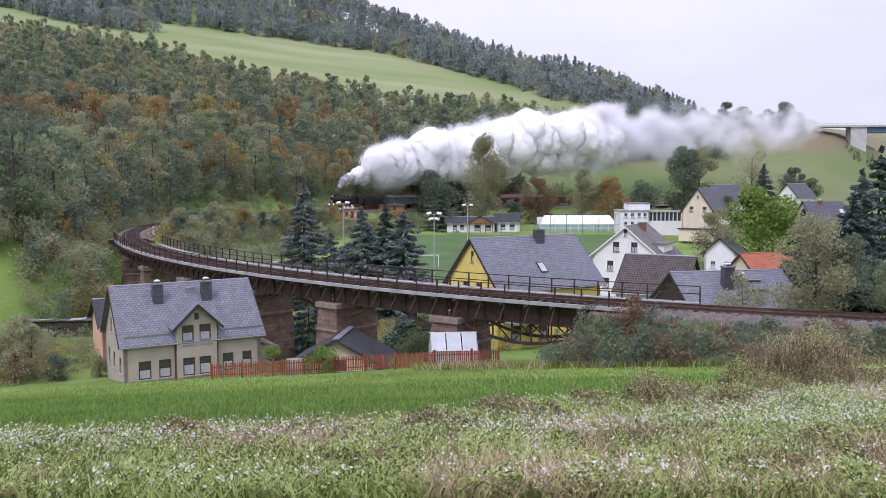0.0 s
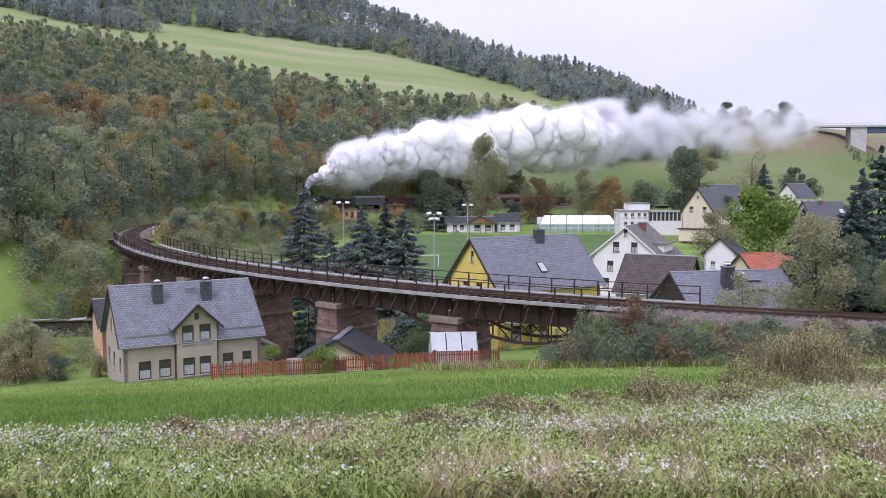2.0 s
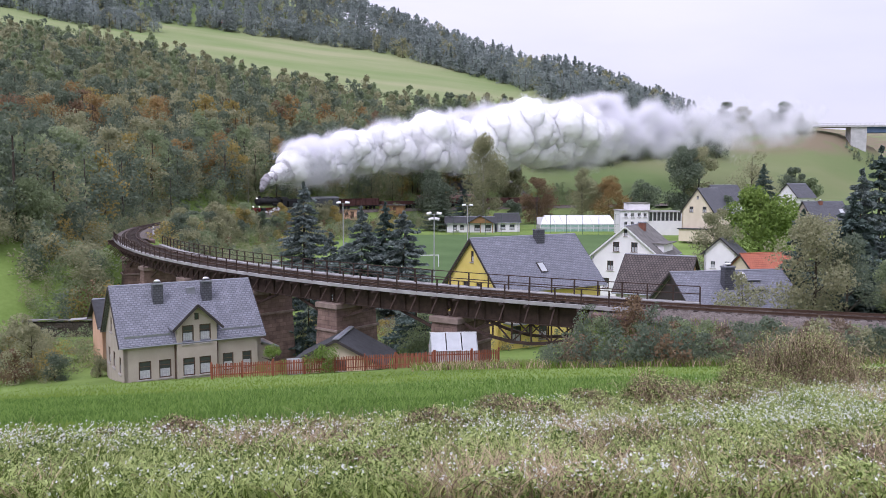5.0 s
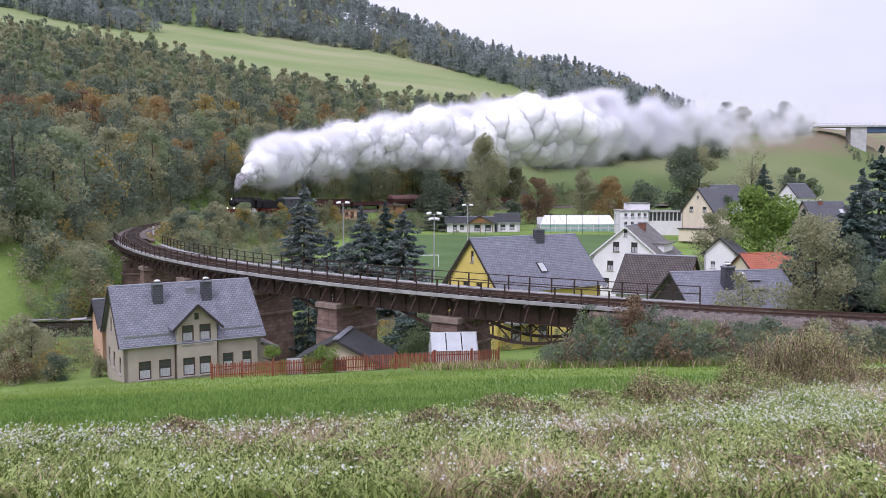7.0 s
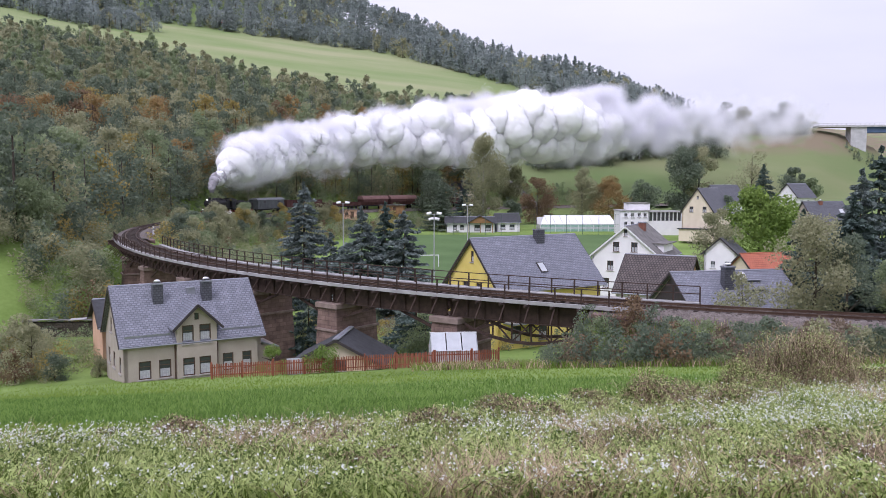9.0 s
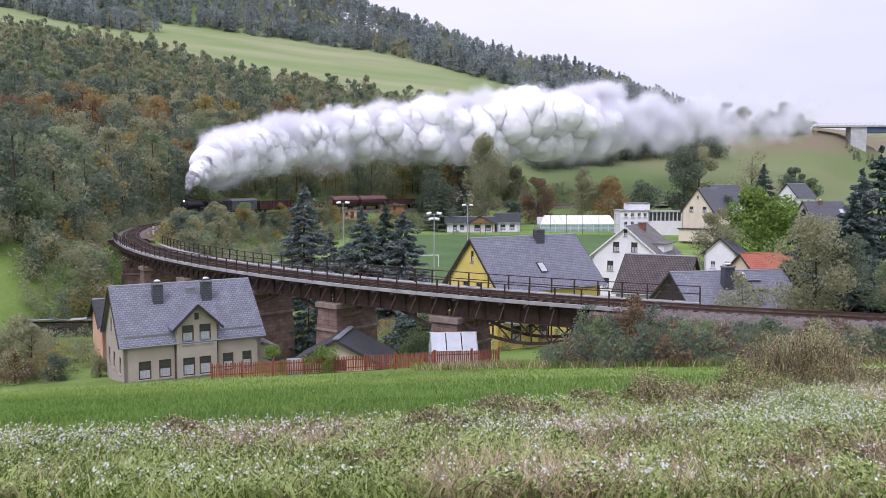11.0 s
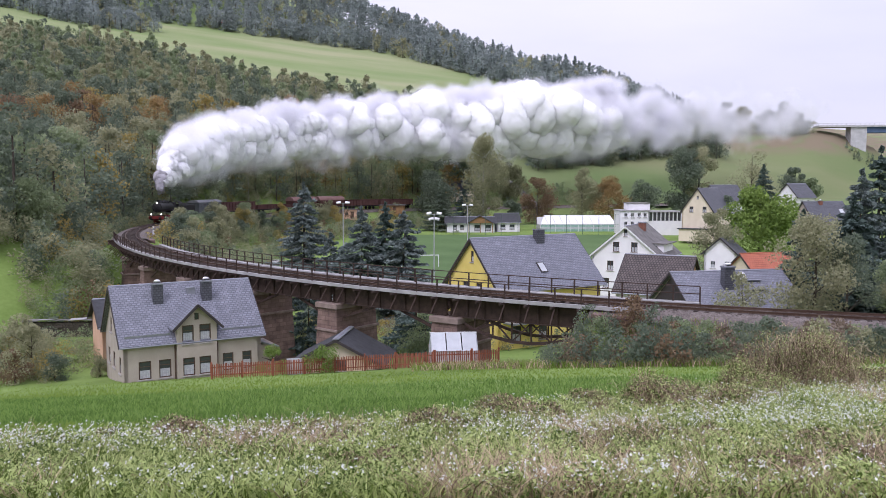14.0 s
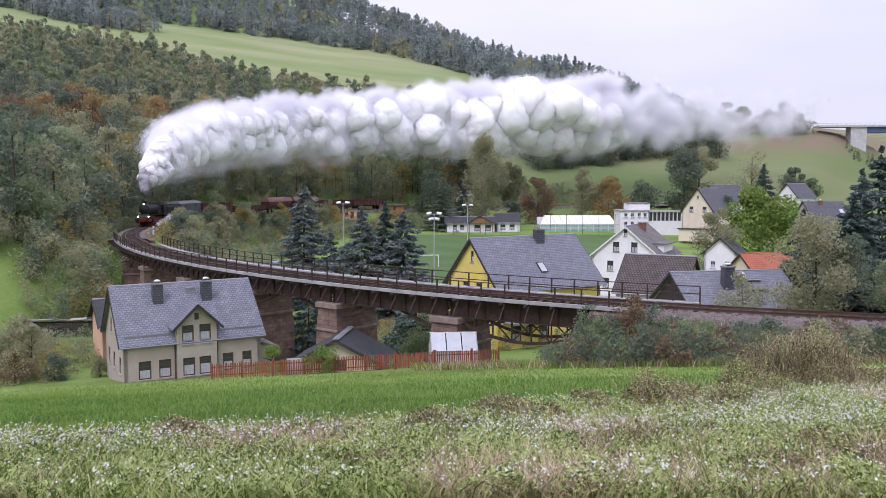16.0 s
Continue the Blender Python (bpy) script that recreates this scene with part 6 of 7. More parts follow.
    # thickets of dead weeds standing over the grass
    def thicket(x, y, w, h, seed, label, n=900, green=0.25):
        r = np.random.default_rng(seed)
        t = thing("weed_thicket", pose(x, y, height(x, y)), label, "dry weeds", "weed thickets in the meadow")
        humps = max(3, int(w * 2.6))
        hx, hy = r.uniform(-0.36, 0.36, humps) * w, r.uniform(-0.22, 0.22, humps) * w
        hr, hh = w * r.uniform(0.22, 0.4, humps), h * r.uniform(0.6, 1.15, humps)

        def dome(count):
            """Spots over the humps and the height of growth above each."""
            k = r.integers(0, humps, count)
            a, d = r.uniform(0, 6.283, count), np.sqrt(r.uniform(0, 1, count))
            return hx[k] + np.cos(a) * d * hr[k], hy[k] + np.sin(a) * d * hr[k], hh[k] * np.sqrt(1.04 - d * d)

        n = int(n * 1.2)
        x0, y0, top = dome(n)
        top = top * r.uniform(0.4, 1.12, n)
        b = r.uniform(0, 6.283, n)
        bend = r.uniform(0.3, 1.5, n) * (0.12 + 0.5 * top)
        pts = []
        for u, k in ((0, 0.0), (0.5, 0.2), (0.95, 0.6), (0.85, 1.1)):
            pts.append(np.stack([x0 + np.cos(b) * bend * k, y0 + np.sin(b) * bend * k, top * u - 0.05], 1) + r.normal(0, 0.02, (n, 3)))
        side = np.stack([-np.sin(b), np.cos(b), np.zeros(n)], 1) * 0.005 * r.uniform(0.5, 1.8, (n, 1))
        vs = np.stack([p + s * side * f for p, f in zip(pts, (1.4, 1.0, 0.8, 0.4)) for s in (-1, 1)], 1).reshape(-1, 3)
        k = np.arange(n)[:, None] * 8
        q = np.concatenate([k + np.array([[2 * i, 2 * i + 1, 2 * i + 3, 2 * i + 2]]) for i in range(3)], 0)
        tagged(fast_mesh("dry_growth", vs, q, M["weed_brown"], t), kind="stuff")
        m = int(n * 7)
        x0, y0, top = dome(m)
        c = np.stack([x0, y0, top * r.uniform(0.05, 1.0, m) ** 0.6], 1)
        cut = int(m * (1.0 - green * 0.85))
        v = leaf_tips(r, c[:cut], 0.06, None, 0.16)
        tagged(fast_mesh("withered_foliage", v, tri(v), M["weed_brown"], t), kind="stuff")
        v = leaf_tips(r, c[cut:], 0.065, None, 0.26)
        tagged(fast_mesh("foliage", v, tri(v), G["herb"], t), kind="stuff")

    rows = [(11.0, 24.8, 3.6, 1.65, 3000, 0.42, "large brown thicket of dead weeds with green shoots"), (9.3, 24.4, 2.2, 1.0, 1300, 0.75, "half green thicket of tall weeds"), (13.0, 24.6, 1.8, 0.8, 1000, 0.3, "brown thicket of dead weeds"),
            (5.0, 18.6, 2.0, 0.95, 1100, 0.45, "low dark brown thicket of dead weeds"), (6.4, 18.2, 1.8, 0.75, 900, 0.4, "low dark brown thicket of dead weeds"),
            (1.25, 16.3, 1.9, 0.75, 1200, 0.35, "brown thicket of withered weeds"), (2.35, 15.2, 1.2, 0.42, 700, 0.3, "brown thicket of withered weeds"), (3.2, 17.0, 1.2, 0.4, 500, 0.3, "low withered weed tuft"),
            (-4.15, 12.4, 1.15, 0.58, 900, 0.2, "small brown thicket of dead weeds"), (-3.4, 12.4, 0.9, 0.28, 500, 0.3, "low withered weed tuft"), (-0.3, 12.2, 1.3, 0.35, 700, 0.2, "low withered weed tuft"),
            (-1.6, 11.2, 1.0, 0.3, 600, 0.2, "low withered weed tuft"), (-0.2, 10.4, 0.9, 0.28, 600, 0.15, "low withered weed tuft"), (2.4, 9.4, 1.5, 0.3, 900, 0.1, "straw-coloured heap of dead stalks"), (4.9, 9.9, 1.6, 0.34, 900, 0.1, "straw-coloured heap of dead stalks"), (0.9, 9.0, 1.2, 0.26, 700, 0.1, "straw-coloured heap of dead stalks"), (3.9, 12.5, 1.0, 0.3, 400, 0.4, "low withered weed tuft"),
            (-5.6, 12.3, 1.2, 0.34, 700, 0.35, "low withered weed tuft"), (-2.6, 13.4, 1.2, 0.36, 700, 0.3, "low withered weed tuft"), (0.1, 13.6, 1.6, 0.5, 900, 0.35, "brown thicket of withered weeds"), (-0.9, 9.6, 1.3, 0.34, 900, 0.25, "low withered weed tuft"),
            (3.6, 8.9, 1.4, 0.3, 900, 0.1, "straw-coloured heap of dead stalks"), (5.6, 11.2, 1.6, 0.36, 900, 0.2, "straw-coloured heap of dead stalks"), (7.8, 20.5, 2.0, 0.6, 900, 0.55, "half green thicket of tall weeds"), (3.4, 18.8, 1.5, 0.5, 700, 0.5, "half green thicket of tall weeds")]
    for i, (x, y, w, h, n, g, label) in enumerate(rows):
        thicket(x, y, w, h, 300 + i, label, n, g)


M["weed_brown"] = material("withered_weed", (0.1, 0.07, 0.042), (0.46, 0.36, 0.235), 0.6, 0.9, 0, per="island", patchy=0.7, translucent=0.15)
near_meadow()


# ---- the train ----
def front_at(t):
    """How far along the line the engine's front stands at t seconds; it comes towards the viaduct."""
    if t < 0:
        return 232.8 - 6.8 * t
    return float(np.interp(t, [0, 1.5, 3, 5.5, 8, 10, 12, 14, 16], [232.8, 222.6, 212.4, 197.0, 182.6, 169.9, 157.8, 146.4, 135.4]))


def vehicle_pose(front, length):
    a, b = on_track(front + length * 0.12)[0], on_track(front + length * 0.88)[0]
    d = a - b
    c = (a + b) / 2
    return Matrix.Translation(c) @ Matrix.Rotation(math.atan2(d.y, d.x), 4, "Z")


WHEELS = []


def wheelset(parent, x, r, mat):
    bm = bmesh.new()
    for y in (-0.75, 0.75):
        s = 1 if y > 0 else -1
        tube(bm, (0, y - 0.065, 0), (0, y + 0.065, 0), r, n=20)
        tube(bm, (0, y - s * 0.065, 0), (0, y - s * 0.1, 0), r + 0.028, n=20)
        for i in range(6):
            a = math.pi * i / 6
            bar(bm, (r * 0.85 * math.cos(a), y + s * 0.075, r * 0.85 * math.sin(a)), (-r * 0.85 * math.cos(a), y + s * 0.075, -r * 0.85 * math.sin(a)), 0.05)
    tube(bm, (0, -0.9, 0), (0, 0.9, 0), 0.08, n=10)
    w = part("wheelset", bm, mat, parent)
    w.matrix_basis = pose(x, 0, r)
    WHEELS.append((w, x, r))
    return w


def build_engine():
    """A large black tender engine, boiler to the fore, cab behind; x points forward, the front buffers at x = 11.2."""
    e = thing("steam_locomotive", pose(0, 0, 0), "black steam locomotive with red wheels and lit head lamps", "steam locomotive")
    bm = tube(bmesh.new(), (2.6, 0, 3.05), (8.2, 0, 3.05), 0.88, n=28)
    part("boiler", bm, M["black"], e, "black boiler barrel", smooth=False)
    bm = tube(bmesh.new(), (8.2, 0, 3.05), (10.1, 0, 3.05), 0.94, n=28)
    box_ = part("smokebox", bm, M["black"], e)
    bm = bmesh.new()
    bmesh.ops.create_uvsphere(bm, u_segments=20, v_segments=10, radius=1.0, matrix=pose(10.1, 0, 3.05) @ Matrix.Diagonal((0.22, 0.78, 0.78, 1)))
    part("smokebox_door", bm, M["black"], box_, smooth=True)
    bm = tube(bmesh.new(), (9.1, 0, 3.85), (9.1, 0, 4.4), 0.4, 0.34, n=20)
    tube(bm, (9.1, 0, 4.4), (9.1, 0, 4.48), 0.42, n=20)
    part("chimney", bm, M["black"], e)
    for x, r, h in ((7.2, 0.42, 4.32), (5.7, 0.5, 4.3), (4.1, 0.42, 4.26)):
        bm = tube(bmesh.new(), (x, 0, 3.8), (x, 0, h - 0.15), r, n=20)
        bmesh.ops.create_uvsphere(bm, u_segments=18, v_segments=10, radius=r, matrix=pose(x, 0, h - 0.17) @ Matrix.Diagonal((1, 1, 0.5, 1)))
        part("dome", bm, M["black"], e, smooth=True)
    bm = boxes((1.0, -0.85, 1.6, 2.7, 0.85, 3.95))
    part("firebox", bm, M["black"], e, bevel=0.12)
    bm = boxes((-0.9, -1.42, 1.55, 1.1, 1.42, 3.55))
    cab = part("cab", bm, M["black"], e, bevel=0.04)
    bm = bmesh.new()
    for i in range(9):
        a0, a1 = math.pi * i / 9, math.pi * (i + 1) / 9
        p = [(1.5 * math.cos(a), 3.5 + 0.72 * math.sin(a)) for a in (a0, a1)]
        vs = [bm.verts.new((x, y, z)) for x in (-1.2, 1.3) for y, z in p]
        bm.faces.new((vs[0], vs[1], vs[3], vs[2]))
    bmesh.ops.remove_doubles(bm, verts=bm.verts[:], dist=0.001)
    bmesh.ops.solidify(bm, geom=bm.faces[:], thickness=0.06)
    part("cab_roof", bm, M["black"], cab)
    for y in (-1.43, 1.43):
        part("cab_window", boxes((-0.2, min(y, y * 1.01), 2.5, 0.6, max(y, y * 1.01), 3.2)), M["glass"], cab)
    for y in (-1.25, 1.25):
        part("running_board", boxes((1.1, y - 0.3, 1.95, 10.4, y + 0.3, 2.02)), M["black"], e)
        part("air_tank", tube(bmesh.new(), (3.2, y * 0.95, 2.3), (5.2, y * 0.95, 2.3), 0.22, n=14), M["black"], e)
        part("cylinder", tube(bmesh.new(), (8.5, y, 0.95), (9.8, y, 0.95), 0.42, n=16), M["black"], e)
        bm = bmesh.new()
        bar(bm, (3.0, y * 1.02, 0.72), (8.4, y * 1.02, 0.86), 0.09, 0.16)
        part("side_rod", bm, M["rail"], e)
    part("main_frame", boxes((-0.8, -0.55, 0.75, 10.6, 0.55, 1.35)), M["loco_red"], e)
    beam = part("buffer_beam", boxes((10.5, -1.45, 0.8, 10.75, 1.45, 1.35)), M["loco_red"], e, "red front buffer beam", bevel=0.02)
    part("front_platform", boxes((9.9, -1.4, 1.5, 10.75, 1.4, 1.56)), M["black"], e)
    for y in (-0.88, 0.88):
        bm = tube(bmesh.new(), (10.75, y, 1.06), (11.15, y, 1.06), 0.1, n=12)
        tube(bm, (11.15, y, 1.06), (11.22, y, 1.06), 0.24, n=16)
        part("buffer", bm, M["black"], beam)
    for y, z in ((-0.95, 1.72), (0.95, 1.72), (0.0, 3.95)):
        x = 10.6 if z < 3 else 10.2
        lamp = part("head_lamp", tube(bmesh.new(), (x - 0.25, y, z), (x, y, z), 0.2, n=16), M["black"], e)
        part("lens", tube(bmesh.new(), (x, y, z), (x + 0.03, y, z), 0.14, n=16), M["head_lamp"], lamp, "glowing white lens")
    # tender
    part("tender_body", boxes((-9.6, -1.42, 1.35, -1.5, 1.42, 3.15)), M["black"], e, "black tender body", bevel=0.06)
    part("coal", coal_heap(-8.5, -2.2), M["black"], e, "heap of black coal")
    part("tender_frame", boxes((-9.9, -1.1, 0.75, -1.4, 1.1, 1.3)), M["loco_red"], e)
    for x in (2.6, 4.25, 5.9, 7.0, 8.0):
        wheelset(e, x if x < 6.5 else x + 0.15, 0.7, M["loco_red"])
    wheelset(e, 9.6, 0.43, M["loco_red"])
    for x in (-2.4, -4.1, -6.8, -8.5):
        wheelset(e, x, 0.5, M["loco_red"])
    return e


def coal_heap(x0, x1):
    bm = bmesh.new()
    rng = random.Random(3)
    n, m = 16, 7
    g = [[bm.verts.new((x0 + (x1 - x0) * i / n, -1.2 + 2.4 * j / m, 3.1 + 0.55 * math.sin(math.pi * j / m) * math.sin(math.pi * (0.1 + 0.8 * i / n)) + rng.uniform(-0.06, 0.06))) for j in range(m + 1)] for i in range(n + 1)]
    for i in range(n):
        for j in range(m):
            bm.faces.new((g[i][j], g[i + 1][j], g[i + 1][j + 1], g[i][j + 1]))
    return bm


def underframe(t, L, mat):
    part("underframe", boxes((-L / 2 + 0.5, -1.2, 0.85, L / 2 - 0.5, 1.2, 1.15)), mat, t)
    for s in (-1, 1):
        for y in (-0.88, 0.88):
            bm = tube(bmesh.new(), (s * (L / 2 - 0.5), y, 1.05), (s * (L / 2 - 0.1), y, 1.05), 0.09, n=10)
            tube(bm, (s * (L / 2 - 0.1), y, 1.05), (s * (L / 2 - 0.03), y, 1.05), 0.23, n=14)
            part("buffer", bm, M["black"], t)


def build_van():
    L = 13.0
    t = thing("goods_van", pose(0, 0, 0), "grey-green goods van with a pale arched roof", "goods wagon")
    underframe(t, L, M["black"])
    part("body", boxes((-L / 2 + 0.6, -1.4, 1.2, L / 2 - 0.6, 1.4, 3.55)), M["van_grey"], t, bevel=0.03)
    bm = bmesh.new()
    prof = [(-1.5, 3.5), (-1.2, 3.78), (-0.6, 3.98), (0, 4.05), (0.6, 3.98), (1.2, 3.78), (1.5, 3.5)]
    a = [bm.verts.new((-L / 2 + 0.4, y, z)) for y, z in prof]
    b = [bm.verts.new((L / 2 - 0.4, y, z)) for y, z in prof]
    for j in range(len(prof) - 1):
        bm.faces.new((a[j], b[j], b[j + 1], a[j + 1]))
    bm.faces.new(a)
    bm.faces.new(b[::-1])
    part("roof", bm, M["van_roof"], t, "pale grey arched roof")
    for y in (-1.43, 1.43):
        d = part("sliding_door", boxes((-1.2, min(y, y * 1.02), 1.3, 1.0, max(y, y * 1.02), 3.4)), M["van_grey"], t)
        for x in (-3.6, 2.6):
            part("vent", boxes((x, min(y * 0.99, y * 1.01), 2.8, x + 0.9, max(y * 0.99, y * 1.01), 3.2)), M["trim_dark"], t)
        for i in range(7):
            x = -5.0 + i * 1.65
            part("rib", boxes((x, min(y, y * 1.02), 1.2, x + 0.08, max(y, y * 1.02), 3.5)), M["van_grey"], t)
    for x in (-3.2, 3.2):
        wheelset(t, x * 1.15, 0.5, M["black"])
    return t, L


def build_gondola(L, h, label):
    t = thing("open_wagon", pose(0, 0, 0), label, "goods wagon")
    underframe(t, L, M["black"])
    bm = boxes((-L / 2 + 0.6, -1.4, 1.2, L / 2 - 0.6, -1.3, h), (-L / 2 + 0.6, 1.3, 1.2, L / 2 - 0.6, 1.4, h), (-L / 2 + 0.6, -1.3, 1.2, -L / 2 + 0.7, 1.3, h), (L / 2 - 0.7, -1.3, 1.2, L / 2 - 0.6, 1.3, h), (-L / 2 + 0.7, -1.3, 1.2, L / 2 - 0.7, 1.3, 1.3))
    part("body", bm, M["wagon_brown"], t, "oxide brown steel body")
    n = int(L / 1.4)
    for y in (-1.45, 1.45):
        for i in range(n + 1):
            x = -L / 2 + 0.65 + (L - 1.3) * i / n
            part("rib", boxes((x - 0.06, y - 0.06, 1.15, x + 0.06, y + 0.06, h)), M["wagon_brown"], t)
        part("top_rail", boxes((-L / 2 + 0.55, y - 0.08, h - 0.1, L / 2 - 0.55, y + 0.08, h + 0.04)), M["wagon_brown"], t)
    for x in (-L / 2 + 2.0, -L / 2 + 3.8, L / 2 - 3.8, L / 2 - 2.0):
        wheelset(t, x, 0.46, M["black"])
    return t, L


def build_hopper():
    L = 11.4
    t = thing("roofed_wagon", pose(0, 0, 0), "covered goods wagon with a rounded faded red roof", "goods wagon")
    underframe(t, L, M["black"])
    bm = bmesh.new()
    prof = [(-0.9, 1.2), (-1.4, 2.2), (-1.4, 3.0), (1.4, 3.0), (1.4, 2.2), (0.9, 1.2)]
    a = [bm.verts.new((-L / 2 + 0.7, y, z)) for y, z in prof]
    b = [bm.verts.new((L / 2 - 0.7, y, z)) for y, z in prof]
    for j in range(6):
        bm.faces.new((a[j], b[j], b[(j + 1) % 6], a[(j + 1) % 6]))
    bm.faces.new(a)
    bm.faces.new(b[::-1])
    bmesh.ops.recalc_face_normals(bm, faces=bm.faces[:])
    part("body", bm, M["wagon_brown"], t)
    bm = bmesh.new()
    n = 10
    prof = [(1.48 * math.cos(math.pi * i / n), 2.95 + 1.15 * math.sin(math.pi * i / n)) for i in range(n + 1)]
    a = [bm.verts.new((-L / 2 + 0.5, y, z)) for y, z in prof]
    b = [bm.verts.new((L / 2 - 0.5, y, z)) for y, z in prof]
    for j in range(n):
        bm.faces.new((a[j], a[j + 1], b[j + 1], b[j]))
    bm.faces.new(a[::-1])
    bm.faces.new(b)
    part("roof", bm, M["wagon_roof_red"], t, "rounded faded red roof")
    for i in range(6):
        x = -L / 2 + 0.8 + (L - 1.6) * i / 5
        for y in (-1.42, 1.42):
            part("rib", boxes((x - 0.05, y - 0.05, 1.6, x + 0.05, y + 0.05, 3.0)), M["wagon_brown"], t)
    for x in (-3.0, 3.0):
        wheelset(t, x, 0.46, M["black"])
    return t, L


TRAIN = []


def build_train():
    TRAIN.append((build_engine(), 0.0, 22.4))
    at = 22.6
    makers = [build_van, lambda: build_gondola(16.4, 3.2, "tall oxide brown open wagon"), lambda: build_gondola(16.2, 2.2, "low oxide brown open wagon"), build_hopper, build_hopper,
              lambda: build_gondola(14.0, 2.9, "oxide brown open wagon at the train's rear"), lambda: build_gondola(14.0, 2.9, "oxide brown open wagon at the train's rear")]
    for make in makers:
        t, L = make()
        TRAIN.append((t, at, L))
        at += L + 0.1


def line_signals():
    """Small posts and signals beside the line."""
    p = on_track(123, 3.0)[0]
    z = height(p.x, p.y)
    t = thing("marker_post", pose(p.x, p.y, z), "white kilometre post beside the track", "marker post")
    part("post", boxes((-0.13, -0.08, -0.3, 0.13, 0.08, 1.5)), M["trim_white"], t, bevel=0.02)
    part("cap", boxes((-0.15, -0.1, 1.5, 0.15, 0.1, 1.56)), M["stone_sill"], t)
    for s, side, h in ((200, -3.2, 3.8), (213, 4.0, 3.2)):
        p = on_track(s, side)[0]
        t = thing("line_signal", pose(p.x, p.y, height(p.x, p.y)), "slim signal post with a small plate beside the line", "signal")
        part("post", tube(bmesh.new(), (0, 0, -0.3), (0, 0, h), 0.07, n=8), M["galv"], t)
        part("plate", boxes((-0.3, -0.12, h - 0.7, 0.3, -0.06, h)), M["trim_dark"] if side < 0 else M["trim_white"], t)
    p = Vector((-23.0, 116.0, 0))
    t = thing("sign_board", pose(-24.3, 118.5, height(-24.3, 118.5), 0, 0, 10), "white sign board on a post below the line", "sign")
    part("board_face", boxes((-0.5, -0.03, 4.6, 0.5, 0.03, 5.3)), M["trim_white"], t)
    part("post", boxes((-0.05, 0.04, -0.3, 0.05, 0.12, 5.3)), M["galv"], t)


build_train()
line_signals()


# ---- the steam: rigid billows that rise, drift and spread ----
PUFFS = []


def billow_mesh(name, seed, mat, calm=1.0):
    """A lump of cloud like a cauliflower: bumps upon bumps on a ball of about one metre."""
    rng = np.random.default_rng(seed)
    bm = bmesh.new()
    bmesh.ops.create_icosphere(bm, subdivisions=5, radius=1.0)
    d = np.array([v.co[:] for v in bm.verts])
    d /= np.linalg.norm(d, axis=1)[:, None]
    r = np.full(len(d), 0.7)
    for count, wide, tall in ((16, 0.75, 0.13), (80, 0.36, 0.07 * calm), (500, 0.15, 0.028 * calm)):
        c = rng.normal(size=(count, 3))
        c /= np.linalg.norm(c, axis=1)[:, None]
        ang = np.arccos(np.clip(d @ c.T, -1, 1)) / (wide * rng.uniform(0.7, 1.3, count))
        r += (tall * rng.uniform(0.5, 1.15, count) * np.clip(1 - ang * ang, 0, 1)).max(1)
    for v, k in zip(bm.verts, r):
        v.co *= float(k)
    me = bpy.data.meshes.new(name)
    bm.to_mesh(me)
    bm.free()
    me.materials.append(mat)
    me.shade_smooth()
    return me


def droplet_mesh(name, seed, count, card, mat, tufts=0):
    """A loose cloud of tiny flakes, thin at its rim, clumped within."""
    rng = np.random.default_rng(seed)
    lumps = np.clip(rng.normal(0, 0.34, (26, 3)), -0.6, 0.6)
    c = lumps[rng.integers(0, 26, count)] + np.clip(rng.normal(0, 0.17, (count, 3)), -0.4, 0.4)
    if tufts:
        at = rng.normal(size=(tufts, 3))
        at *= (rng.uniform(0.3, 0.72, (tufts, 1)) / np.linalg.norm(at, axis=1)[:, None])
        wide = rng.uniform(0.1, 0.24, tufts)
        pick = rng.integers(0, tufts, count)
        d = rng.normal(size=(count, 3))
        d /= np.linalg.norm(d, axis=1)[:, None]
        c = at[pick] + d * (wide[pick] * rng.uniform(0.5, 1.06, count) ** 0.8)[:, None]
    v = leaf_cards(rng, c, card)
    ob = fast_mesh(name, v, np.arange(len(v)).reshape(-1, 4), mat)
    me = ob.data
    bpy.data.objects.remove(ob)
    return me


def rise(age):
    return 4.9 * math.sqrt(max(age, 0.0))


def girth(age):
    return 4.95 * (max(age, 0.05) / 4.2) ** (0.5 if age < 4.2 else 0.56)


def chimney_at(t):
    return on_track(front_at(t) + 2.15, 0, 4.45)[0]


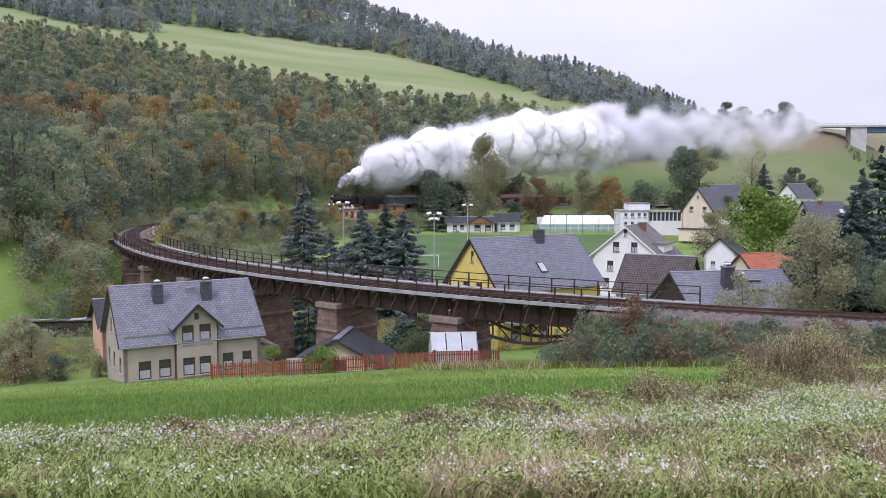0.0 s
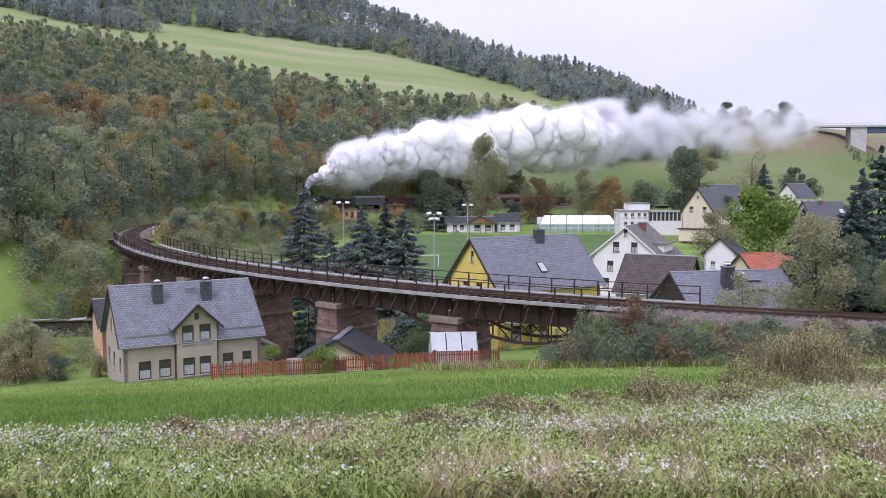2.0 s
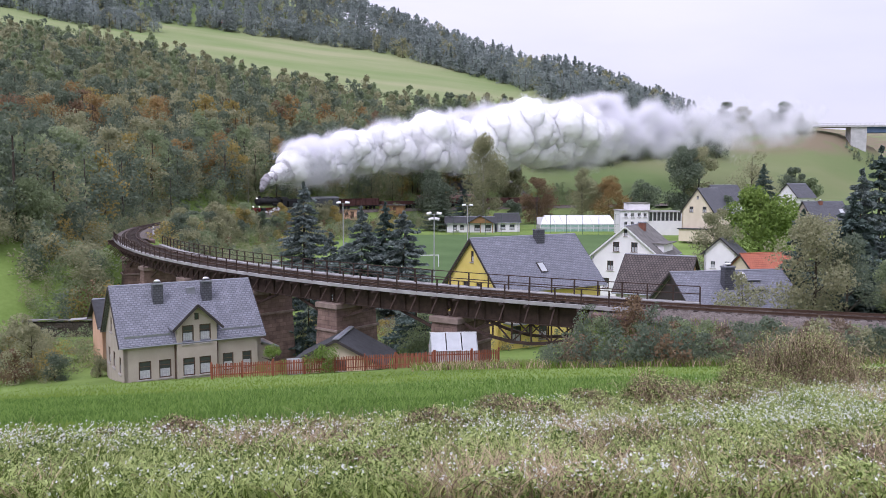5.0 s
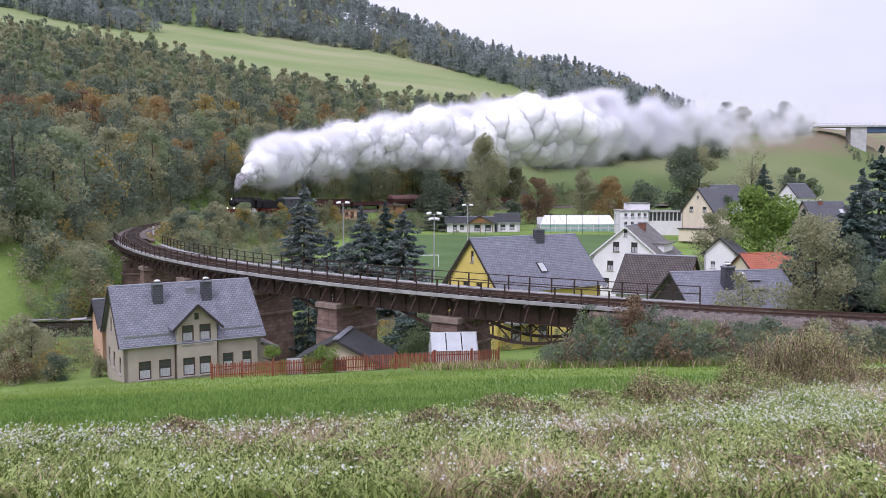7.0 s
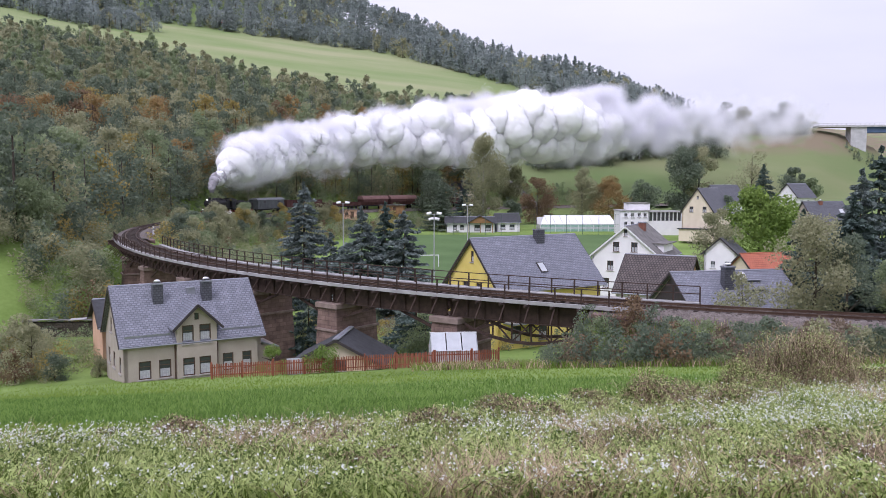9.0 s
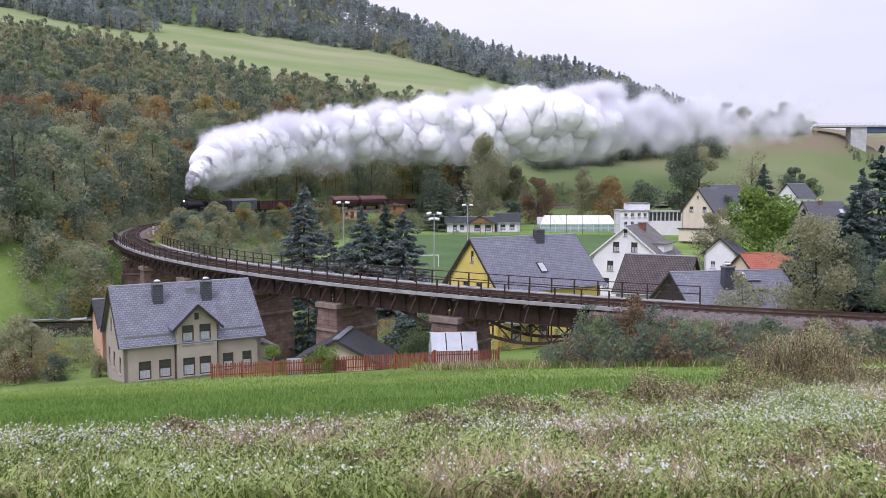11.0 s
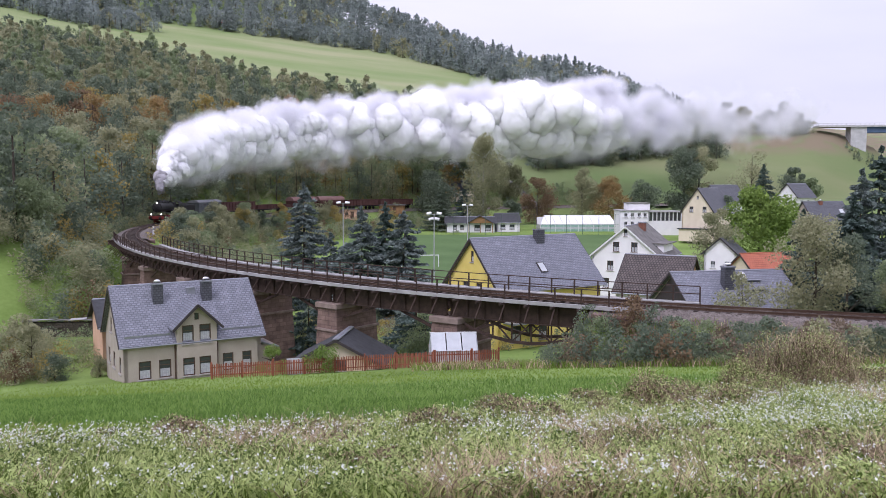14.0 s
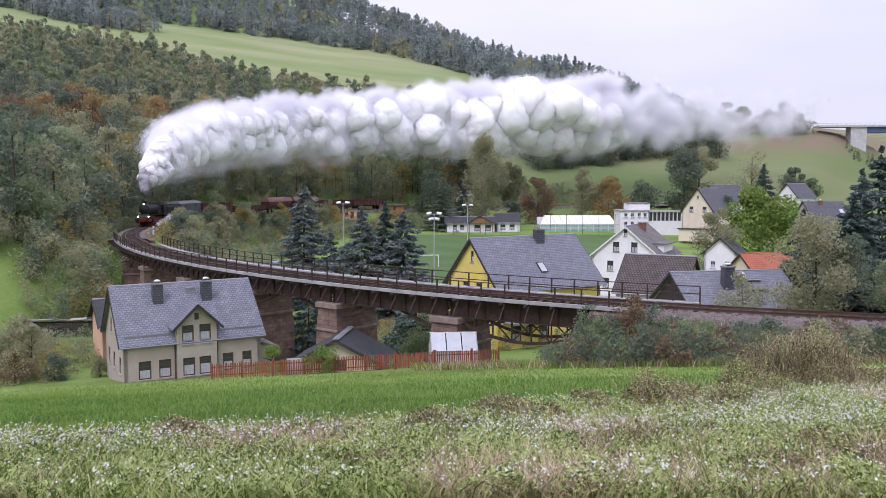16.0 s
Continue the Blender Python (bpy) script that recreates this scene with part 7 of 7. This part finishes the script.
def build_steam():
    plume = thing("steam_plume", pose(0, 0, 0), "long white billowing steam plume trailing from the locomotive", "steam")
    forms = {k: [billow_mesh("steam_billow", 20 + i, M[k]) for i in range(4)] for k in ("steam", "smoke")}
    forms["core"] = [billow_mesh("steam_core", 30 + i, M["steam"], 1.15) for i in range(4)]
    forms["veil"] = [droplet_mesh("steam_veil", 40 + i, 32000, 0.0205, M["wisp"]) for i in range(3)]
    forms["tuft"] = [droplet_mesh("steam_tuft", 60 + i, 16000, 0.019, M["wisp"], 64) for i in range(3)]
    forms["soot"] = [droplet_mesh("steam_soot", 70 + i, 30000, 0.024, M["sooty_wisp"], 40) for i in range(2)]
    forms["wisp"] = [droplet_mesh("steam_wisp", 50 + i, 11000, 0.02, M["wisp"]) for i in range(3)]
    rng = random.Random(8)

    def puff(kind, size, law):
        ob = new("billow", rng.choice(forms[kind]))
        ob.parent = plume
        ob.scale = (size * rng.uniform(0.9, 1.12), size * rng.uniform(0.9, 1.12), size * rng.uniform(0.85, 1.05))
        spin = Euler([rng.uniform(0, 6.28) for _ in range(3)]).to_quaternion()
        axis = Vector((rng.uniform(-1, 1), rng.uniform(-1, 1), rng.uniform(-1, 1))).normalized()
        PUFFS.append((ob, law, spin, axis, rng.uniform(-0.06, 0.06)))

    # billows just above the chimney, renewed as they are blown out
    ages = [0.06, 0.16, 0.3, 0.45, 0.6, 0.8, 1.0, 1.25, 1.5, 1.8, 2.1, 2.5, 2.9, 3.3, 3.7, 4.1]
    for i, age in enumerate(ages):
        for j in range(1 if age < 0.4 else 2 if age < 1.5 else 3):
            a = rng.uniform(0, 6.28)
            dx, dz = math.cos(a) * 0.34, math.sin(a) * 0.34
            ph = rng.uniform(0, 6.28)

            def law(t, age=age, dx=dx, dz=dz, ph=ph):
                c = chimney_at(t - age)
                g = girth(age)
                w = 0.16 * g * math.sin(1.7 * t + ph)
                return Vector((c.x + dx * g * 0.6 + 0.4 * w, c.y + dx * g + w, c.z + rise(age) + dz * g + 0.5 * w))
            if age > 1.4 and j < 2:
                puff("tuft" if j else "veil", girth(age) * rng.uniform(0.85, 1.05), law)
            if age < 1.3 and j == 0:
                puff("soot", max(0.5, girth(age) * 0.85), law)
            if age > 0.25:
                puff("smoke" if age < 1.1 and j == 0 else "steam", max(0.42, girth(age) * 0.78), law)

    # billows left behind, each at the place where it was blown out
    n = 0
    te = -36.0
    while te < 12.4:
        for j in range(3 if te > -18 else 2):
            born = te + rng.uniform(-0.2, 0.2)
            a = 2.094 * j + rng.uniform(-0.7, 0.7) + n * 0.9
            q = rng.uniform(0.22, 0.52)
            dy, dz = math.cos(a) * q, math.sin(a) * q
            hold = rng.uniform(2.6, 4.0)
            mid = max(7.0, 8.0 - born)
            fit = girth(min(mid, 16.0)) * (0.5 if born > -3 else 0.58) * rng.uniform(0.62, 1.28)
            drift = Vector((rng.uniform(-0.12, 0.05), rng.uniform(-0.1, 0.1), 0))
            kind = "steam" if born > -18.5 else "veil" if born > -23 else "wisp"

            def law(t, born=born, dy=dy, dz=dz, hold=hold, drift=drift):
                age = t - born
                if age < hold:
                    born, age = t - hold, hold
                c = chimney_at(born)
                g = girth(age)
                return Vector((c.x + dy * g * 0.5, c.y + dy * g, c.z + rise(age) + dz * g)) + drift * (age - hold)
            puff("core" if kind == "steam" else kind, fit * ((1.3 if born > -16 else 0.95) if kind == "steam" else 1.25), law)
            if kind == "steam":
                puff("tuft", fit * rng.uniform(1.4, 1.65), law)
                puff("veil", fit * rng.uniform(1.2, 1.45), law)
        for j in range(0 if te < -18 else 5 if te < -3 else 4):
            born, a = te + 0.15 * j, rng.uniform(0.1, 3.0) if j % 2 else rng.uniform(0, 6.3)

            def law(t, born=born, dy=-abs(math.cos(a)) * 0.8 - 0.1, dz=math.sin(a) * 0.66 + 0.08, hold=rng.uniform(2.8, 4.0)):
                age = t - born
                if age < hold:
                    born, age = t - hold, hold
                c = chimney_at(born)
                g = girth(age)
                return Vector((c.x + dy * g * 0.4, c.y + dy * g * 0.6, c.z + rise(age) + dz * g))
            puff("veil" if j % 2 == 0 or te < -17 else "tuft", girth(9.0 if te > -6 else 13.0) * rng.uniform(0.5, 0.8), law)
        n += 1
        te += 0.48 if te > -18 else 0.6 if te > -27 else 0.8
    # steam from the cylinder cocks beside the wheels
    for i in range(5):
        ph = rng.uniform(0, 6.28)

        def law(t, i=i, ph=ph):
            c = on_track(front_at(t) + 1.6 + 1.5 * i, 2.3 + 0.25 * i, 0)[0]
            show = -6.0 if t < 9 else -6.0 + 6.4 * min(1.0, (t - 9) / 3.0)
            return Vector((c.x, c.y, 0.35 + 0.16 * i + 0.12 * math.sin(2 * t + ph) + (show - 0.4 if i > 3 else 0)))
        puff("veil", 0.6 + 0.12 * i, law)


build_steam()


# ---- what moves ----
def motions():
    stops = [i * 0.5 for i in range(33)]
    for ob, back, L in TRAIN:
        walk(ob, [(t, vehicle_pose(front_at(t) + back, L)) for t in stops])
    turns = [i * 0.1 for i in range(161)]
    for w, x, r in WHEELS:
        walk(w, [(t, pose(x, 0, r) @ Matrix.Rotation((front_at(0) - front_at(t)) / r, 4, "Y")) for t in turns])
    for ob, law, spin, axis, rate in PUFFS:
        keep = ob.scale.copy()
        rows = []
        for t in [i * 1.0 for i in range(17)]:
            q = Matrix.Rotation(rate * t, 4, axis).to_quaternion() @ spin
            rows.append((t, Matrix.Translation(law(t)) @ q.to_matrix().to_4x4()))
        walk(ob, rows)
        ob.scale = keep


motions()
